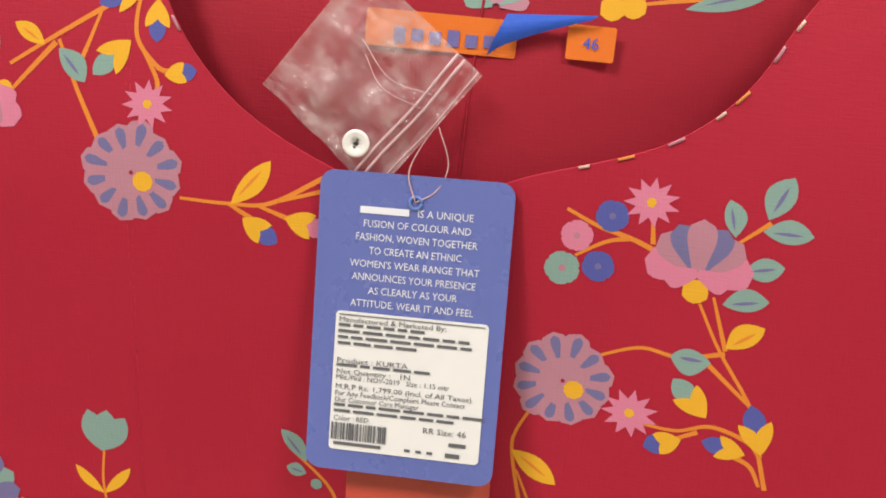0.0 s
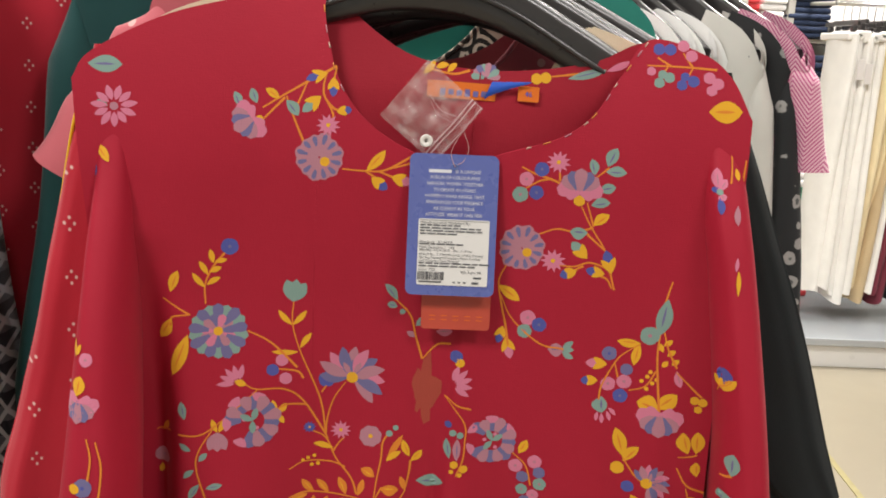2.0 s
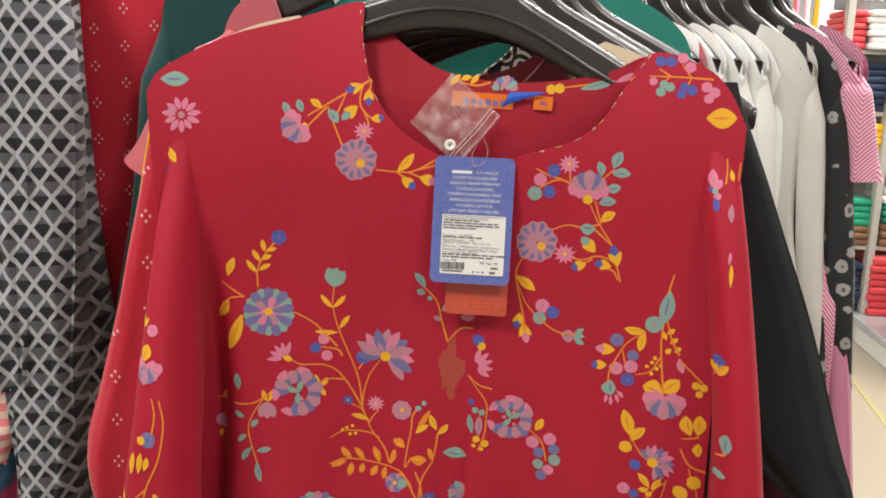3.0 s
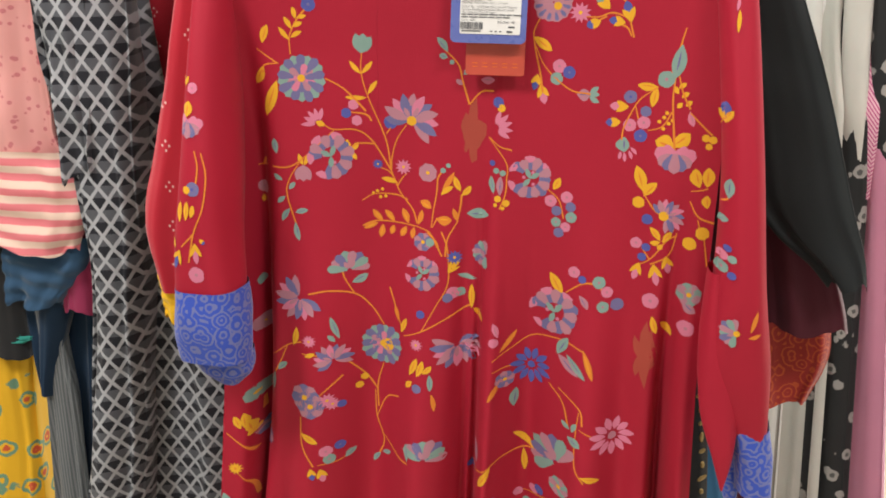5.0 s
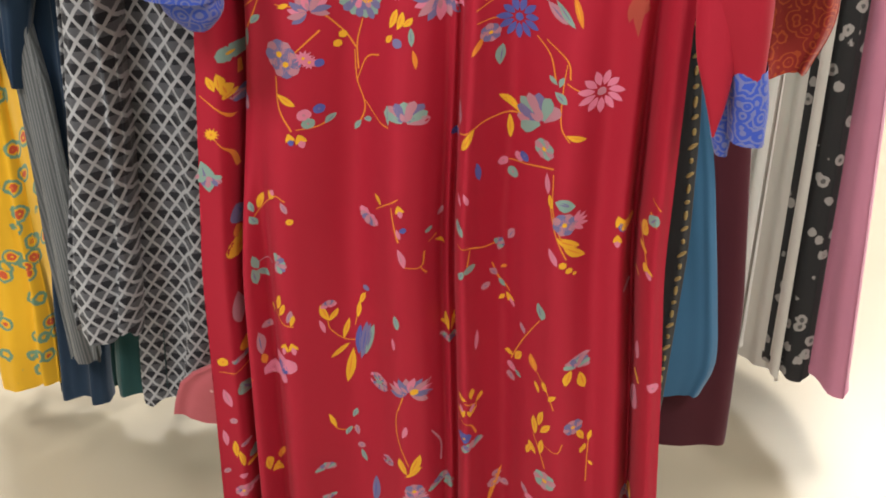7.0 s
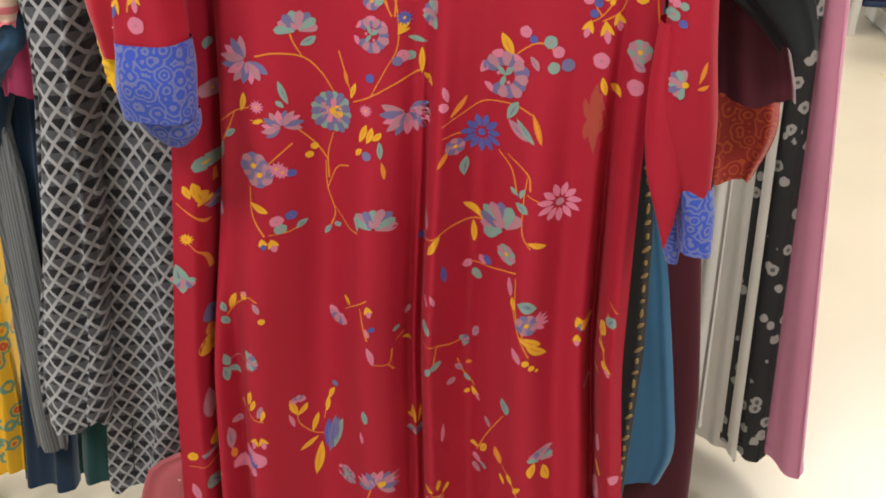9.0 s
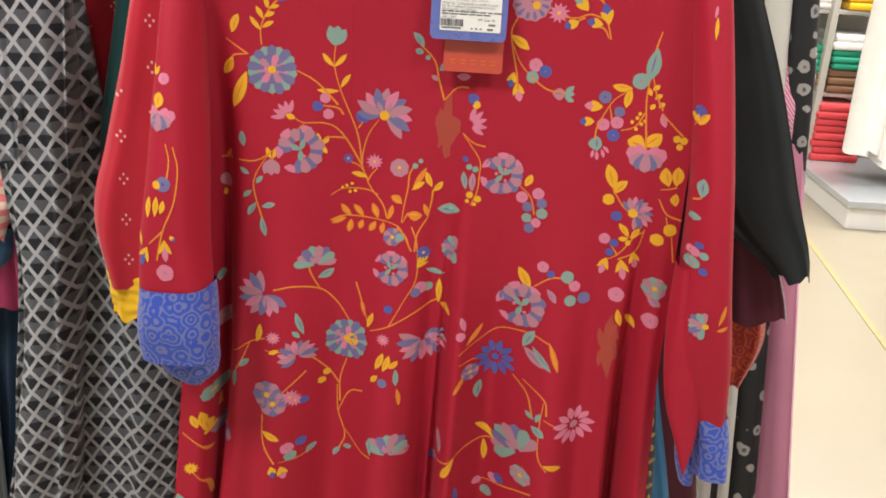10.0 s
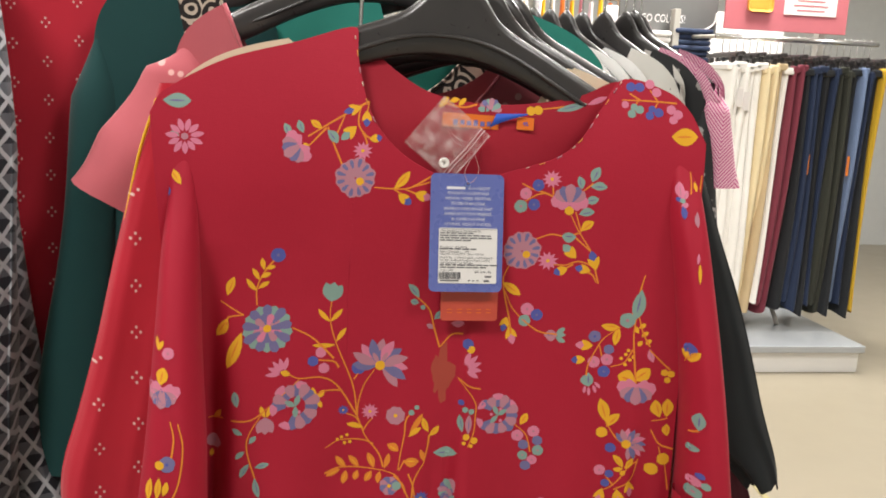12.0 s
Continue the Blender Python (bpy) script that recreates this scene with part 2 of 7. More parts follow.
# ---- coat hangers ----
def build_hanger(parent_name="coat_hanger"):
    """Wide black plastic garment hanger with a steel hook; origin at the base of the neck, arms along x."""
    root = new(parent_name)
    line = smooth_line([(-0.205, -0.062), (-0.15, -0.028), (-0.09, 0.0), (-0.045, 0.022), (-0.018, 0.052), (0, 0.062), (0.018, 0.052), (0.045, 0.022), (0.09, 0.0), (0.15, -0.028), (0.205, -0.062)], 60)
    low = smooth_line([(-0.205, -0.085), (-0.15, -0.066), (-0.09, -0.036), (-0.04, -0.018), (0, -0.014), (0.04, -0.018), (0.09, -0.036), (0.15, -0.066), (0.205, -0.085)], 60)
    verts, faces = [], []
    n = len(line)
    for i in range(n):
        hx = abs(line[i][0]) / 0.205
        d = 0.007 + 0.008 * hx ** 2
        m = (line[i] + low[i]) / 2
        h = (line[i][1] - low[i][1]) / 2
        for a in range(12):
            t = 2 * math.pi * a / 12
            cx, cz = math.cos(t), math.sin(t)
            verts.append((line[i][0] * (1 - (cz < 0)) + low[i][0] * (cz < 0), d * math.copysign(abs(cx) ** 0.6, cx), m[1] + h * math.copysign(abs(cz) ** 0.7, cz)))
    for i in range(n - 1):
        for a in range(12):
            b = (a + 1) % 12
            faces.append((i * 12 + a, i * 12 + b, (i + 1) * 12 + b, (i + 1) * 12 + a))
    faces.append(tuple(range(12)))
    faces.append(tuple((n - 1) * 12 + a for a in range(12))[::-1])
    mesh_ob("body", verts, faces, M_HANGER, root)
    v, f = tube(smooth_line([(-0.19, 0.0, -0.067), (-0.12, -0.011, -0.036), (-0.05, -0.009, -0.004), (0, -0.009, 0.004), (0.05, -0.009, -0.004), (0.12, -0.011, -0.036), (0.19, 0.0, -0.067)], 30), 0.0022, 6)
    mesh_ob("rib", v, f, M_HANGER, root)
    hook = [(0, 0, 0.055), (0, 0, 0.10), (0.004, 0, 0.112), (0.02, 0, 0.124), (0.022, 0, 0.146), (0.004, 0, 0.160), (-0.016, 0, 0.150), (-0.02, 0, 0.135)]
    v, f = tube(smooth_line(hook, 30), 0.0021, 8)
    mesh_ob("hook", v, f, M_CHROME, root)
    return tagged(root, "black plastic garment hanger with a steel hook", "hanger", "garment hangers")


# ---- kurtas on hangers, plain pattern ----
def hung_kurta(name, label, mat, m, half=0.2, length=1.1, flare=0.05, thick=0.05, neck=(0.075, 0.09), left=(0.42, 14), right=(0.42, 14), cuff=None, cuff_len=0.05, seed=1, sleeve_w=0.07, hanger=True, folds=0.012, open_cuff=1.0):
    """A kurta on a hanger. m: pose of the base of the hanger's neck; left, right: sleeve length and spread in degrees."""
    rnd = random.Random(seed)
    root = new(name)
    root.matrix_world = m
    cols, rows = 96, 44
    ph = [rnd.uniform(0, 6.28) for _ in range(5)]
    fr = [rnd.choice((3, 4, 5, 6, 7, 9)) for _ in range(4)]
    verts = []
    for i in range(cols):
        a = 2 * math.pi * i / cols
        cx, cy = math.cos(a), math.sin(a)
        x0 = half * math.copysign(abs(cx) ** 0.75, cx)
        ax = abs(x0)
        top = 0.010 - 0.050 * (ax / half) - 0.050 * (ax / half) ** 7
        if ax < neck[0]:
            dip = neck[1] if cy < 0 else neck[1] * 0.75
            top -= dip * math.sqrt(max(0, 1 - (ax / neck[0]) ** 2))
        for k in range(rows):
            u = k / (rows - 1)
            z = top * (1 - u) - length * u
            w = 1 - 0.12 * math.sin(min(1, max(0, (-z - 0.06) / 0.34)) * math.pi) + (flare / half) * max(0, (-z - 0.3) / length)
            amp = folds * min(1, max(0, (-z - 0.18) / 0.5))
            wave = sum(math.sin(f * a + p) for f, p in zip(fr, ph)) * 0.4 + math.sin(17 * a + ph[4]) * 0.35
            y = thick * 0.5 * math.copysign(abs(cy) ** 0.8, cy) * (0.75 + 0.25 * min(1, -z / 0.15 + 0.2)) + amp * wave * (0.4 + abs(cy))
            x = x0 * w + amp * 0.6 * math.sin(5 * a + ph[2])
            verts.append((x, y, z - (0.006 * math.sin(7 * a + ph[1]) if k == rows - 1 else 0)))
    body = mesh_ob("body", verts, sheet_faces(cols, rows, True), mat, root)
    ring_line = [verts[i * rows] for i in range(cols) if abs(verts[i * rows][0]) < neck[0] * 1.05 and math.sin(2 * math.pi * i / cols) < 0]
    if len(ring_line) > 3:
        tv, tf = tube(ring_line, 0.0022, 6)
        mesh_ob("neckband", tv, tf, mat, root)
    low = [[verts[i * rows + rows - 1 - q] for i in range(cols)] for q in (0, 1)]
    hv = [(x * 1.004, y * 1.03 + math.copysign(0.0008, y), z - 0.001) for x, y, z in low[0]] + [(x * 0.5 + x2 * 0.5, (y * 0.5 + y2 * 0.5) * 1.03 + math.copysign(0.0008, y), z * 0.4 + z2 * 0.6) for (x, y, z), (x2, y2, z2) in zip(*low)]
    mesh_ob("hem", hv, [(i, (i + 1) % cols, cols + (i + 1) % cols, cols + i) for i in range(cols)], mat, root)
    for side, (ln, deg) in ((-1, left), (1, right)):
        if ln <= 0:
            continue
        verts = []
        n, rws = 28, 26
        for i in range(n):
            a = 2 * math.pi * i / n
            for k in range(rws):
                u = k / (rws - 1)
                ang = radians(deg) * min(1, 0.45 + 0.9 * u)
                cxp = side * (half * 0.93 + math.sin(ang) * ln * u)
                czp = -0.115 - math.cos(ang) * ln * u + 0.03 * (1 - u) ** 2
                wd = sleeve_w * (0.62 + 0.38 * u * open_cuff) * min(1, 0.12 + 7 * u)
                ripple = 0.06 * math.sin(3 * a + ph[0] + 5 * u) + 0.05 * math.sin(9 * u + ph[3])
                x = cxp + wd * 0.5 * math.cos(a) * (1 + ripple) * math.cos(ang)
                z = czp + side * wd * 0.5 * math.cos(a) * math.sin(ang) + (0.02 * (1 - u) ** 3) * (1 - side * math.cos(a)) * 0.5
                y = -0.004 - 0.028 * u + thick * 0.42 * math.sin(a) * (1 + ripple) * min(1, 0.12 + 7 * u)
                verts.append((x, y, z))
        sl = mesh_ob("sleeve", verts, sheet_faces(n, rws, True), mat, root)
        if cuff:
            verts = []
            for i in range(n):
                a = 2 * math.pi * i / n
                for k in range(6):
                    u = k / 5
                    ang = radians(deg)
                    d = ln + cuff_len * (u - 0.15)
                    wd = sleeve_w * 1.05
                    verts.append((side * (half * 0.93 + math.sin(ang) * d) + wd * 0.5 * math.cos(a), -0.032 + thick * 0.45 * math.sin(a), -0.115 - math.cos(ang) * d + side * wd * 0.5 * math.cos(a) * math.sin(ang)))
            mesh_ob("cuff", verts, sheet_faces(n, 6, True), cuff, root)
    if hanger:
        copy_thing(HANGER, m @ Matrix.Translation((0, 0, -0.006)) @ Matrix.Diagonal((min(1.0, half / 0.235), 0.75, 0.92, 1)))
    return tagged(root, label, "kurta", "kurtas on the rack")

# ---- hanging cloth seen from one side ----
def cloth_tube(rows, y, depth, folds, seed, rag=0.0, n=72, k=56):
    """A hanging tube of cloth: rows of (z, left edge, right edge) from the top down, round the depth y."""
    rnd = random.Random(seed)
    ph = [rnd.uniform(0, 6.28) for _ in range(6)]
    zs = np.linspace(rows[0][0], rows[-1][0], k)
    tz = [r[0] for r in rows][::-1]
    soft = 0.02
    lo = [sum(np.interp(z + d, tz, [r[1] for r in rows][::-1]) for d in (-soft, 0, soft)) / 3 for z in zs]
    hi = [sum(np.interp(z + d, tz, [r[2] for r in rows][::-1]) for d in (-soft, 0, soft)) / 3 for z in zs]
    verts = []
    for i in range(n):
        a = 2 * math.pi * i / n
        c, sn = math.cos(a), math.sin(a)
        for j in range(k):
            u = j / (k - 1)
            grow = 0.25 + 0.75 * u
            wave = math.sin(4 * a + ph[0] + 1.5 * u) + 0.8 * math.sin(6 * a + ph[1] - 2 * u) + 0.4 * math.sin(10 * a + ph[2] + u) + 0.2 * math.sin(17 * a + ph[3])
            crease = 0.4 * math.sin(13 * u + 3 * a + ph[4]) + 0.3 * math.sin(29 * u - 2 * a + ph[5])
            mid, half = (lo[j] + hi[j]) / 2, (hi[j] - lo[j]) / 2
            x = mid + half * math.copysign(abs(c) ** 0.8, c) + folds * 0.25 * (wave * grow + crease) * abs(sn)
            dy = depth * math.copysign(abs(sn) ** 0.8, sn) + folds * (wave * grow + crease)
            drop = rag * (math.sin(4 * a + ph[1]) + 0.35 * math.sin(11 * a + ph[2])) * u ** 4
            verts.append((x, y + dy, zs[j] + drop))
    return verts, sheet_faces(n, k, True)


def draped_kurta(label, mat, y, rows, depth=0.035, folds=0.006, seed=1, rag=0.004, more=(), hook=True):
    """A kurta that hangs close among others: its body, further pieces (name, material, y, rows, depth, label) and a hook over the rail."""
    root = new("kurta")
    root.location = (sum(rows[0][1:]) / 2, y, rows[-1][0])
    made = [("body", mat, y, rows, depth, "", rag)] + [(*m, rag) for m in more]
    for i, (name, m, yy, rr, dd, text, rg) in enumerate(made):
        v, f = cloth_tube(rr, yy, dd, folds, seed + 10 * i, rg)
        ob = mesh_ob(name, v, f, m, root, text)
        ob.matrix_parent_inverse = Matrix.Translation(-root.location)
    if hook:
        x, z = root.location.x, rows[0][0]
        v, f = tube(smooth_line([(x, y, z - 0.04), (x, y, z + 0.05), (x + 0.006, y + 0.01, 1.545), (x, y + 0.02, 1.557), (x - 0.006, y + 0.03, 1.545)], 14), 0.0021, 8)
        mesh_ob("hanger_hook", v, f, M_CHROME, root).matrix_parent_inverse = Matrix.Translation(-root.location)
    return tagged(root, label, "kurta", "kurtas on the rack")


# ---- room ----
def slab(name, sx, sy, sz, at, mat, label, bevel=0.0):
    ob = part(name, box_bm(sx, sy, sz, (0, 0, 0), bevel), mat)
    ob.location = at
    return tagged(ob, label, name.split("_")[0], kind="structure")


slab("floor", 13.0, 13.0, 0.1, (0.5, 3.0, FLOOR - 0.05), M_FLOOR, "polished cream stone shop floor with soft reflections")
slab("ceiling", 13.0, 13.0, 0.1, (0.5, 3.0, CEIL + 0.05), M_CEIL, "plain white shop ceiling")
slab("wall_north", 13.0, 0.15, 3.14, (0.5, 7.4, 1.53), M_WALL, "pale grey painted shop wall")
slab("wall_south", 13.0, 0.15, 3.14, (0.5, -3.5, 1.53), M_WALL, "pale grey painted shop wall")
slab("wall_east", 0.15, 11.0, 3.14, (6.9, 2.0, 1.53), M_WALL, "pale grey painted shop wall")
slab("wall_west", 0.15, 11.0, 3.14, (-5.9, 2.0, 1.53), M_WALL, "pale grey painted shop wall")


tape = slab("floor_line", 0.022, 1.75, 0.003, (1.41, 2.75, FLOOR + 0.0016), plain("yellow_floor_tape", (0.36, 0.31, 0.15), 0.4, 0.0, 0.25, 30.0), "worn yellow tape line on the floor")
tape.rotation_euler = (0, 0, radians(-5))


# A light panel out of view, placed for its effect on the clothes.
def ceiling_lamp(x, y, watts, size=0.6):
    root = new("ceiling_light")
    root.location = (x, y, CEIL)
    part("frame", box_bm(size + 0.06, size + 0.06, 0.04, (0, 0, -0.02), 0.006), M_CEIL, root)
    lamp = bpy.data.lights.new("ceiling_lamp", "AREA")
    lamp.shape, lamp.size, lamp.energy = "SQUARE", size, watts
    lamp.color = (1.0, 0.97, 0.93)
    lo = new("ceiling_lamp", lamp)
    lo.location = (0, 0, -0.045)
    lo.parent = root
    tagged(root, "unseen square white ceiling light panel added to light the shop", "light", "ceiling lights")


for x, y, w in LAMPS:
    ceiling_lamp(x, y, w)

# ---- the red kurta in front ----
XL = ((1.40, -0.300), (1.10, -0.304), (0.95, -0.304), (0.80, -0.308), (0.62, -0.325), (0.48, -0.338), (0.10, -0.352), (-0.1, -0.36))
XR = ((1.40, 0.165), (1.10, 0.160), (0.95, 0.160), (0.80, 0.160), (0.55, 0.170), (0.40, 0.188), (0.20, 0.209), (-0.1, 0.23))
HEM = 0.055
GROOVES = ((0.070, 0.011, 0.036), (0.105, 0.020, -0.012), (0.19, 0.05, -0.018), (0.31, 0.05, 0.016), (0.43, 0.05, -0.016), (0.515, 0.020, 0.018), (0.543, 0.008, 0.018), (0.577, 0.022, -0.020), (0.655, 0.040, 0.026), (0.775, 0.050, -0.020), (0.855, 0.030, 0.010), (0.935, 0.014, 0.032), (0.975, 0.018, -0.012))


def front_y(x, z):
    """Depth of the kurta's front at x, z: hollow across the chest, falling into upright folds below."""
    xl, xr = lerp_table(z, XL), lerp_table(z, XR)
    s = (x - xl) / (xr - xl)
    y = 0.302 - 0.036 * ((x + 0.06) / 0.25) ** 2
    drop = min(1.0, max(0.0, (1.04 - z) / 0.5))
    drop = drop * drop * (3 - 2 * drop)
    for c, w, a in GROOVES:
        y += 1.35 * a * drop * math.exp(-((s - c) / w) ** 2)
    y += 0.005 * drop * math.sin(s * 34 + 3 * z)
    upper = min(1.0, max(0.0, (1.34 - z) / 0.2)) * (1 - drop)
    y += 0.0018 * upper * (math.sin(x * 31 + z * 7) + 0.6 * math.sin(x * 57 - z * 11 + 1))
    y += 0.03 * math.exp(-((x + 0.275) / 0.016) ** 2) * min(1, max(0, (1.15 - z) / 0.15))
    y += 0.025 * max(0.0, (z - 1.2) / 0.14) ** 2
    y += 0.004 / (1 + math.exp((x + 0.042 + (z - 1.0) * -0.06) / 0.0015)) * min(1, max(0, (1.2 - z) / 0.1)) * max(0, 1 - max(0, (0.93 - z) / 0.1)) - 0.002
    return y


def column_sheet(top, hem, depth, n, rows):
    """A hanging sheet whose upper edge is the line top; each column keeps its share of the width."""
    line = smooth_line(top, n)
    verts = []
    for px, pz in line:
        s = (px - lerp_table(pz, XL)) / (lerp_table(pz, XR) - lerp_table(pz, XL))
        s = min(1.0, max(0.0, s))
        for k in range(rows):
            u = (k / (rows - 1)) ** 1.15
            z = pz + (hem - pz) * u
            x = lerp_table(z, XL) + s * (lerp_table(z, XR) - lerp_table(z, XL))
            x = px + (x - px) * min(1, u * 6)
            verts.append((x, depth(x, z), z))
    return verts, sheet_faces(n, rows)


kurta = new("kurta")
kurta_front = [(-0.318, 1.262), (-0.306, 1.281), (-0.259, 1.308), (-0.203, 1.325), (-0.152, 1.341), (-0.149, 1.325), (-0.145, 1.300), (-0.135, 1.266), (-0.114, 1.238), (-0.083, 1.218), (-0.045, 1.206), (-0.010, 1.218), (0.032, 1.232), (0.055, 1.250), (0.070, 1.274), (0.092, 1.306), (0.130, 1.298), (0.151, 1.281), (0.166, 1.252)]
v, f = column_sheet(kurta_front, HEM, front_y, 330, 210)
mesh_ob("front", v, f, M_RED, kurta)
kurta_back = [(-0.318, 1.262), (-0.259, 1.306), (-0.203, 1.323), (-0.152, 1.339), (-0.134, 1.322), (-0.086, 1.289), (-0.035, 1.279), (0.016, 1.281), (0.060, 1.290), (0.092, 1.304), (0.130, 1.296), (0.166, 1.252)]


def back_y(x, z):
    """Depth of the kurta's back, hollow at the neck where the hanger lies inside."""
    top = min(1.0, max(0.0, (z - 1.0) / 0.25))
    return max(front_y(x, z) + 0.010, 0.314 + 0.03 * top * max(0, 1 - abs(x + 0.06) / 0.26) * max(0, (z - 1.26) / 0.08) + 0.003 * math.sin(x * 40 + z * 20))


v, f = column_sheet(kurta_back, HEM, back_y, 120, 60)
mesh_ob("back", v, f, M_REDIN, kurta)


def piping(name, pts, depth, parent, mat, r=0.0005):
    line = smooth_line(pts, 80)
    v, f = tube([(x, depth(x, z), z) for x, z in line], r, 6)
    return mesh_ob(name, v, f, mat, parent)


piping("neck_edge", kurta_front[4:16], lambda x, z: front_y(x, z) + 0.0005, kurta, M_RED)
edge_line = smooth_line(kurta_front[4:16], 200)
for k, i in enumerate((4, 11, 19, 26, 34, 43, 132, 139, 148, 157, 161, 170, 176, 184, 191, 196)):
    pts = [(x, front_y(x, z) - 0.0004, z) for x, z in edge_line[i:i + (4 if k % 3 else 3)]]
    v, f = tube(pts, 0.0005, 6)
    mesh_ob("edge_print", v, f, M_EDGE[k % 3], kurta)
piping("back_seam", [(-0.030, 1.277), (-0.033, 1.24), (-0.036, 1.19)], lambda x, z: back_y(x, z) - 0.0002, kurta, M_REDIN, 0.0005)
SLEEVE_L = ((-0.300, 0.296, 1.285, 0.005, 0.008), (-0.296, 0.290, 1.245, 0.010, 0.014), (-0.294, 0.284, 1.195, 0.013, 0.024), (-0.295, 0.274, 1.140, 0.016, 0.034), (-0.2955, 0.260, 1.070, 0.019, 0.042), (-0.2955, 0.244, 0.990, 0.024, 0.044), (-0.298, 0.234, 0.928, 0.0285, 0.040), (-0.2970, 0.226, 0.880, 0.032, 0.034))
SLEEVE_R = ((0.150, 0.297, 1.270, 0.005, 0.006), (0.150, 0.294, 1.240, 0.013, 0.013), (0.155, 0.281, 1.185, 0.016, 0.022), (0.163, 0.273, 1.130, 0.016, 0.029), (0.176, 0.258, 1.020, 0.017, 0.038), (0.184, 0.251, 0.918, 0.022, 0.042), (0.190, 0.250, 0.840, 0.030, 0.036), (0.207, 0.250, 0.775, 0.018, 0.026))


SLEEVE_LINES = {}


def sleeve_ripple(t, u, ph):
    return 1 + 0.035 * math.sin(3 * t + ph + 3 * u) * u + 0.02 * math.sin(5 * t - 6 * u)


def sleeve_mesh(rows, n=40, k=48, ph=0.0):
    line = smooth_line(rows, k)
    verts = []
    for a in range(n):
        t = 2 * math.pi * a / n
        for i, (x, y, z, w, d) in enumerate(line):
            u = i / (k - 1)
            rip = sleeve_ripple(t, u, ph)
            c, s = math.cos(t), math.sin(t)
            verts.append((x + w * math.copysign(abs(c) ** 0.7, c) * rip, y + d * s * rip, z))
    return verts, sheet_faces(n, k, True)


def sleeve_y(rows, x, z, ph):
    """Depth of a sleeve's near side at x, z."""
    if rows not in SLEEVE_LINES:
        SLEEVE_LINES[rows] = smooth_line(rows, 48)[::-1]
    line = SLEEVE_LINES[rows]
    cx, cy, w, d = (float(np.interp(z, line[:, 2], line[:, k])) for k in (0, 1, 3, 4))
    u = 1 - float(np.interp(z, line[:, 2], np.linspace(0, 1, 48)))
    rip = 1.0
    for _ in range(3):
        q = max(-0.96, min(0.96, (x - cx) / (w * rip)))
        c = math.copysign(abs(q) ** (1 / 0.7), q)
        rip = sleeve_ripple(-math.acos(c), u, ph)
    return cy - d * math.sqrt(1 - c * c) * rip - 0.0003


for rows_, ph in ((SLEEVE_L, 0.4), (SLEEVE_R, 2.0)):
    v, f = sleeve_mesh(rows_, ph=ph)
    mesh_ob("sleeve", v, f, M_RED, kurta)
# the drooping inner fold of one sleeve
v, f = sleeve_mesh(((0.166, 0.246, 0.93, 0.010, 0.02), (0.172, 0.238, 0.86, 0.018, 0.018), (0.177, 0.232, 0.80, 0.017, 0.014), (0.184, 0.226, 0.755, 0.009, 0.008), (0.187, 0.224, 0.722, 0.001, 0.002)))
mesh_ob("sleeve_fold", v, f, M_RED, kurta)


def lace_cuff(rows, ph):
    v, f = sleeve_mesh(rows, 44, 16, ph)
    return mesh_ob("cuff", v, f, M_LACE, kurta, "deep blue lace cuff")


lace_cuff(((-0.2965, 0.224, 0.888, 0.0330, 0.033), (-0.296, 0.222, 0.85, 0.0360, 0.034), (-0.295, 0.221, 0.815, 0.034, 0.028)), 0.4)
lace_cuff(((-0.292, 0.226, 0.820, 0.030, 0.026), (-0.288, 0.227, 0.80, 0.026, 0.022), (-0.285, 0.228, 0.784, 0.010, 0.012)), 1.4)
lace_cuff(((0.207, 0.250, 0.782, 0.0185, 0.027), (0.214, 0.249, 0.75, 0.0175, 0.026), (0.219, 0.248, 0.714, 0.0165, 0.024)), 2.0)
lace_cuff(((0.195, 0.262, 0.745, 0.010, 0.016), (0.198, 0.262, 0.715, 0.010, 0.014), (0.202, 0.262, 0.69, 0.006, 0.010)), 2.0)
tagged(kurta, "red kurta with printed trailing flowers and blue lace cuffs", "kurta")
HANGER = build_hanger()
HANGER.matrix_world = pose(-0.063, 0.330, 1.333, 0, 5, 0)

# ---- kurtas behind, along the same arm ----
hung_kurta("kurta", "cream cotton kurta hanging behind the red one", M_CREAM, pose(-0.075, 0.350, 1.340, 0, 3, 0), half=0.245, length=0.45, thick=0.03, neck=(0.12, 0.13), left=(0, 0), right=(0, 0), seed=3, folds=0.004, hanger=False)
dotted = draped_kurta("bright red kurta with tiny white dotted motifs", M_DOTRED, 0.368, ((1.27, -0.30, 0.09), (1.05, -0.29, 0.12), (0.55, -0.29, 0.12)), 0.012, 0.002, 5, 0.004, (("sleeve", M_DOTRED, 0.318, ((1.285, -0.316, -0.27), (1.216, -0.339, -0.28), (1.134, -0.358, -0.29), (1.05, -0.376, -0.30), (0.985, -0.393, -0.31), (0.93, -0.411, -0.32), (0.88, -0.410, -0.33), (0.842, -0.396, -0.345)), 0.018, ""), ("cuff", M_YPLAIN, 0.318, ((0.856, -0.403, -0.34), (0.805, -0.394, -0.355)), 0.014, "plain yellow cuff facing")), hook=False)
v, f = tube(smooth_line([(-0.318, 0.303, 1.272), (-0.334, 0.308, 1.225), (-0.348, 0.314, 1.165)], 14), 0.0014, 6)
mesh_ob("piping", v, f, M_YPLAIN, dotted, "thin yellow piping").matrix_parent_inverse = Matrix.Translation(-dotted.location)
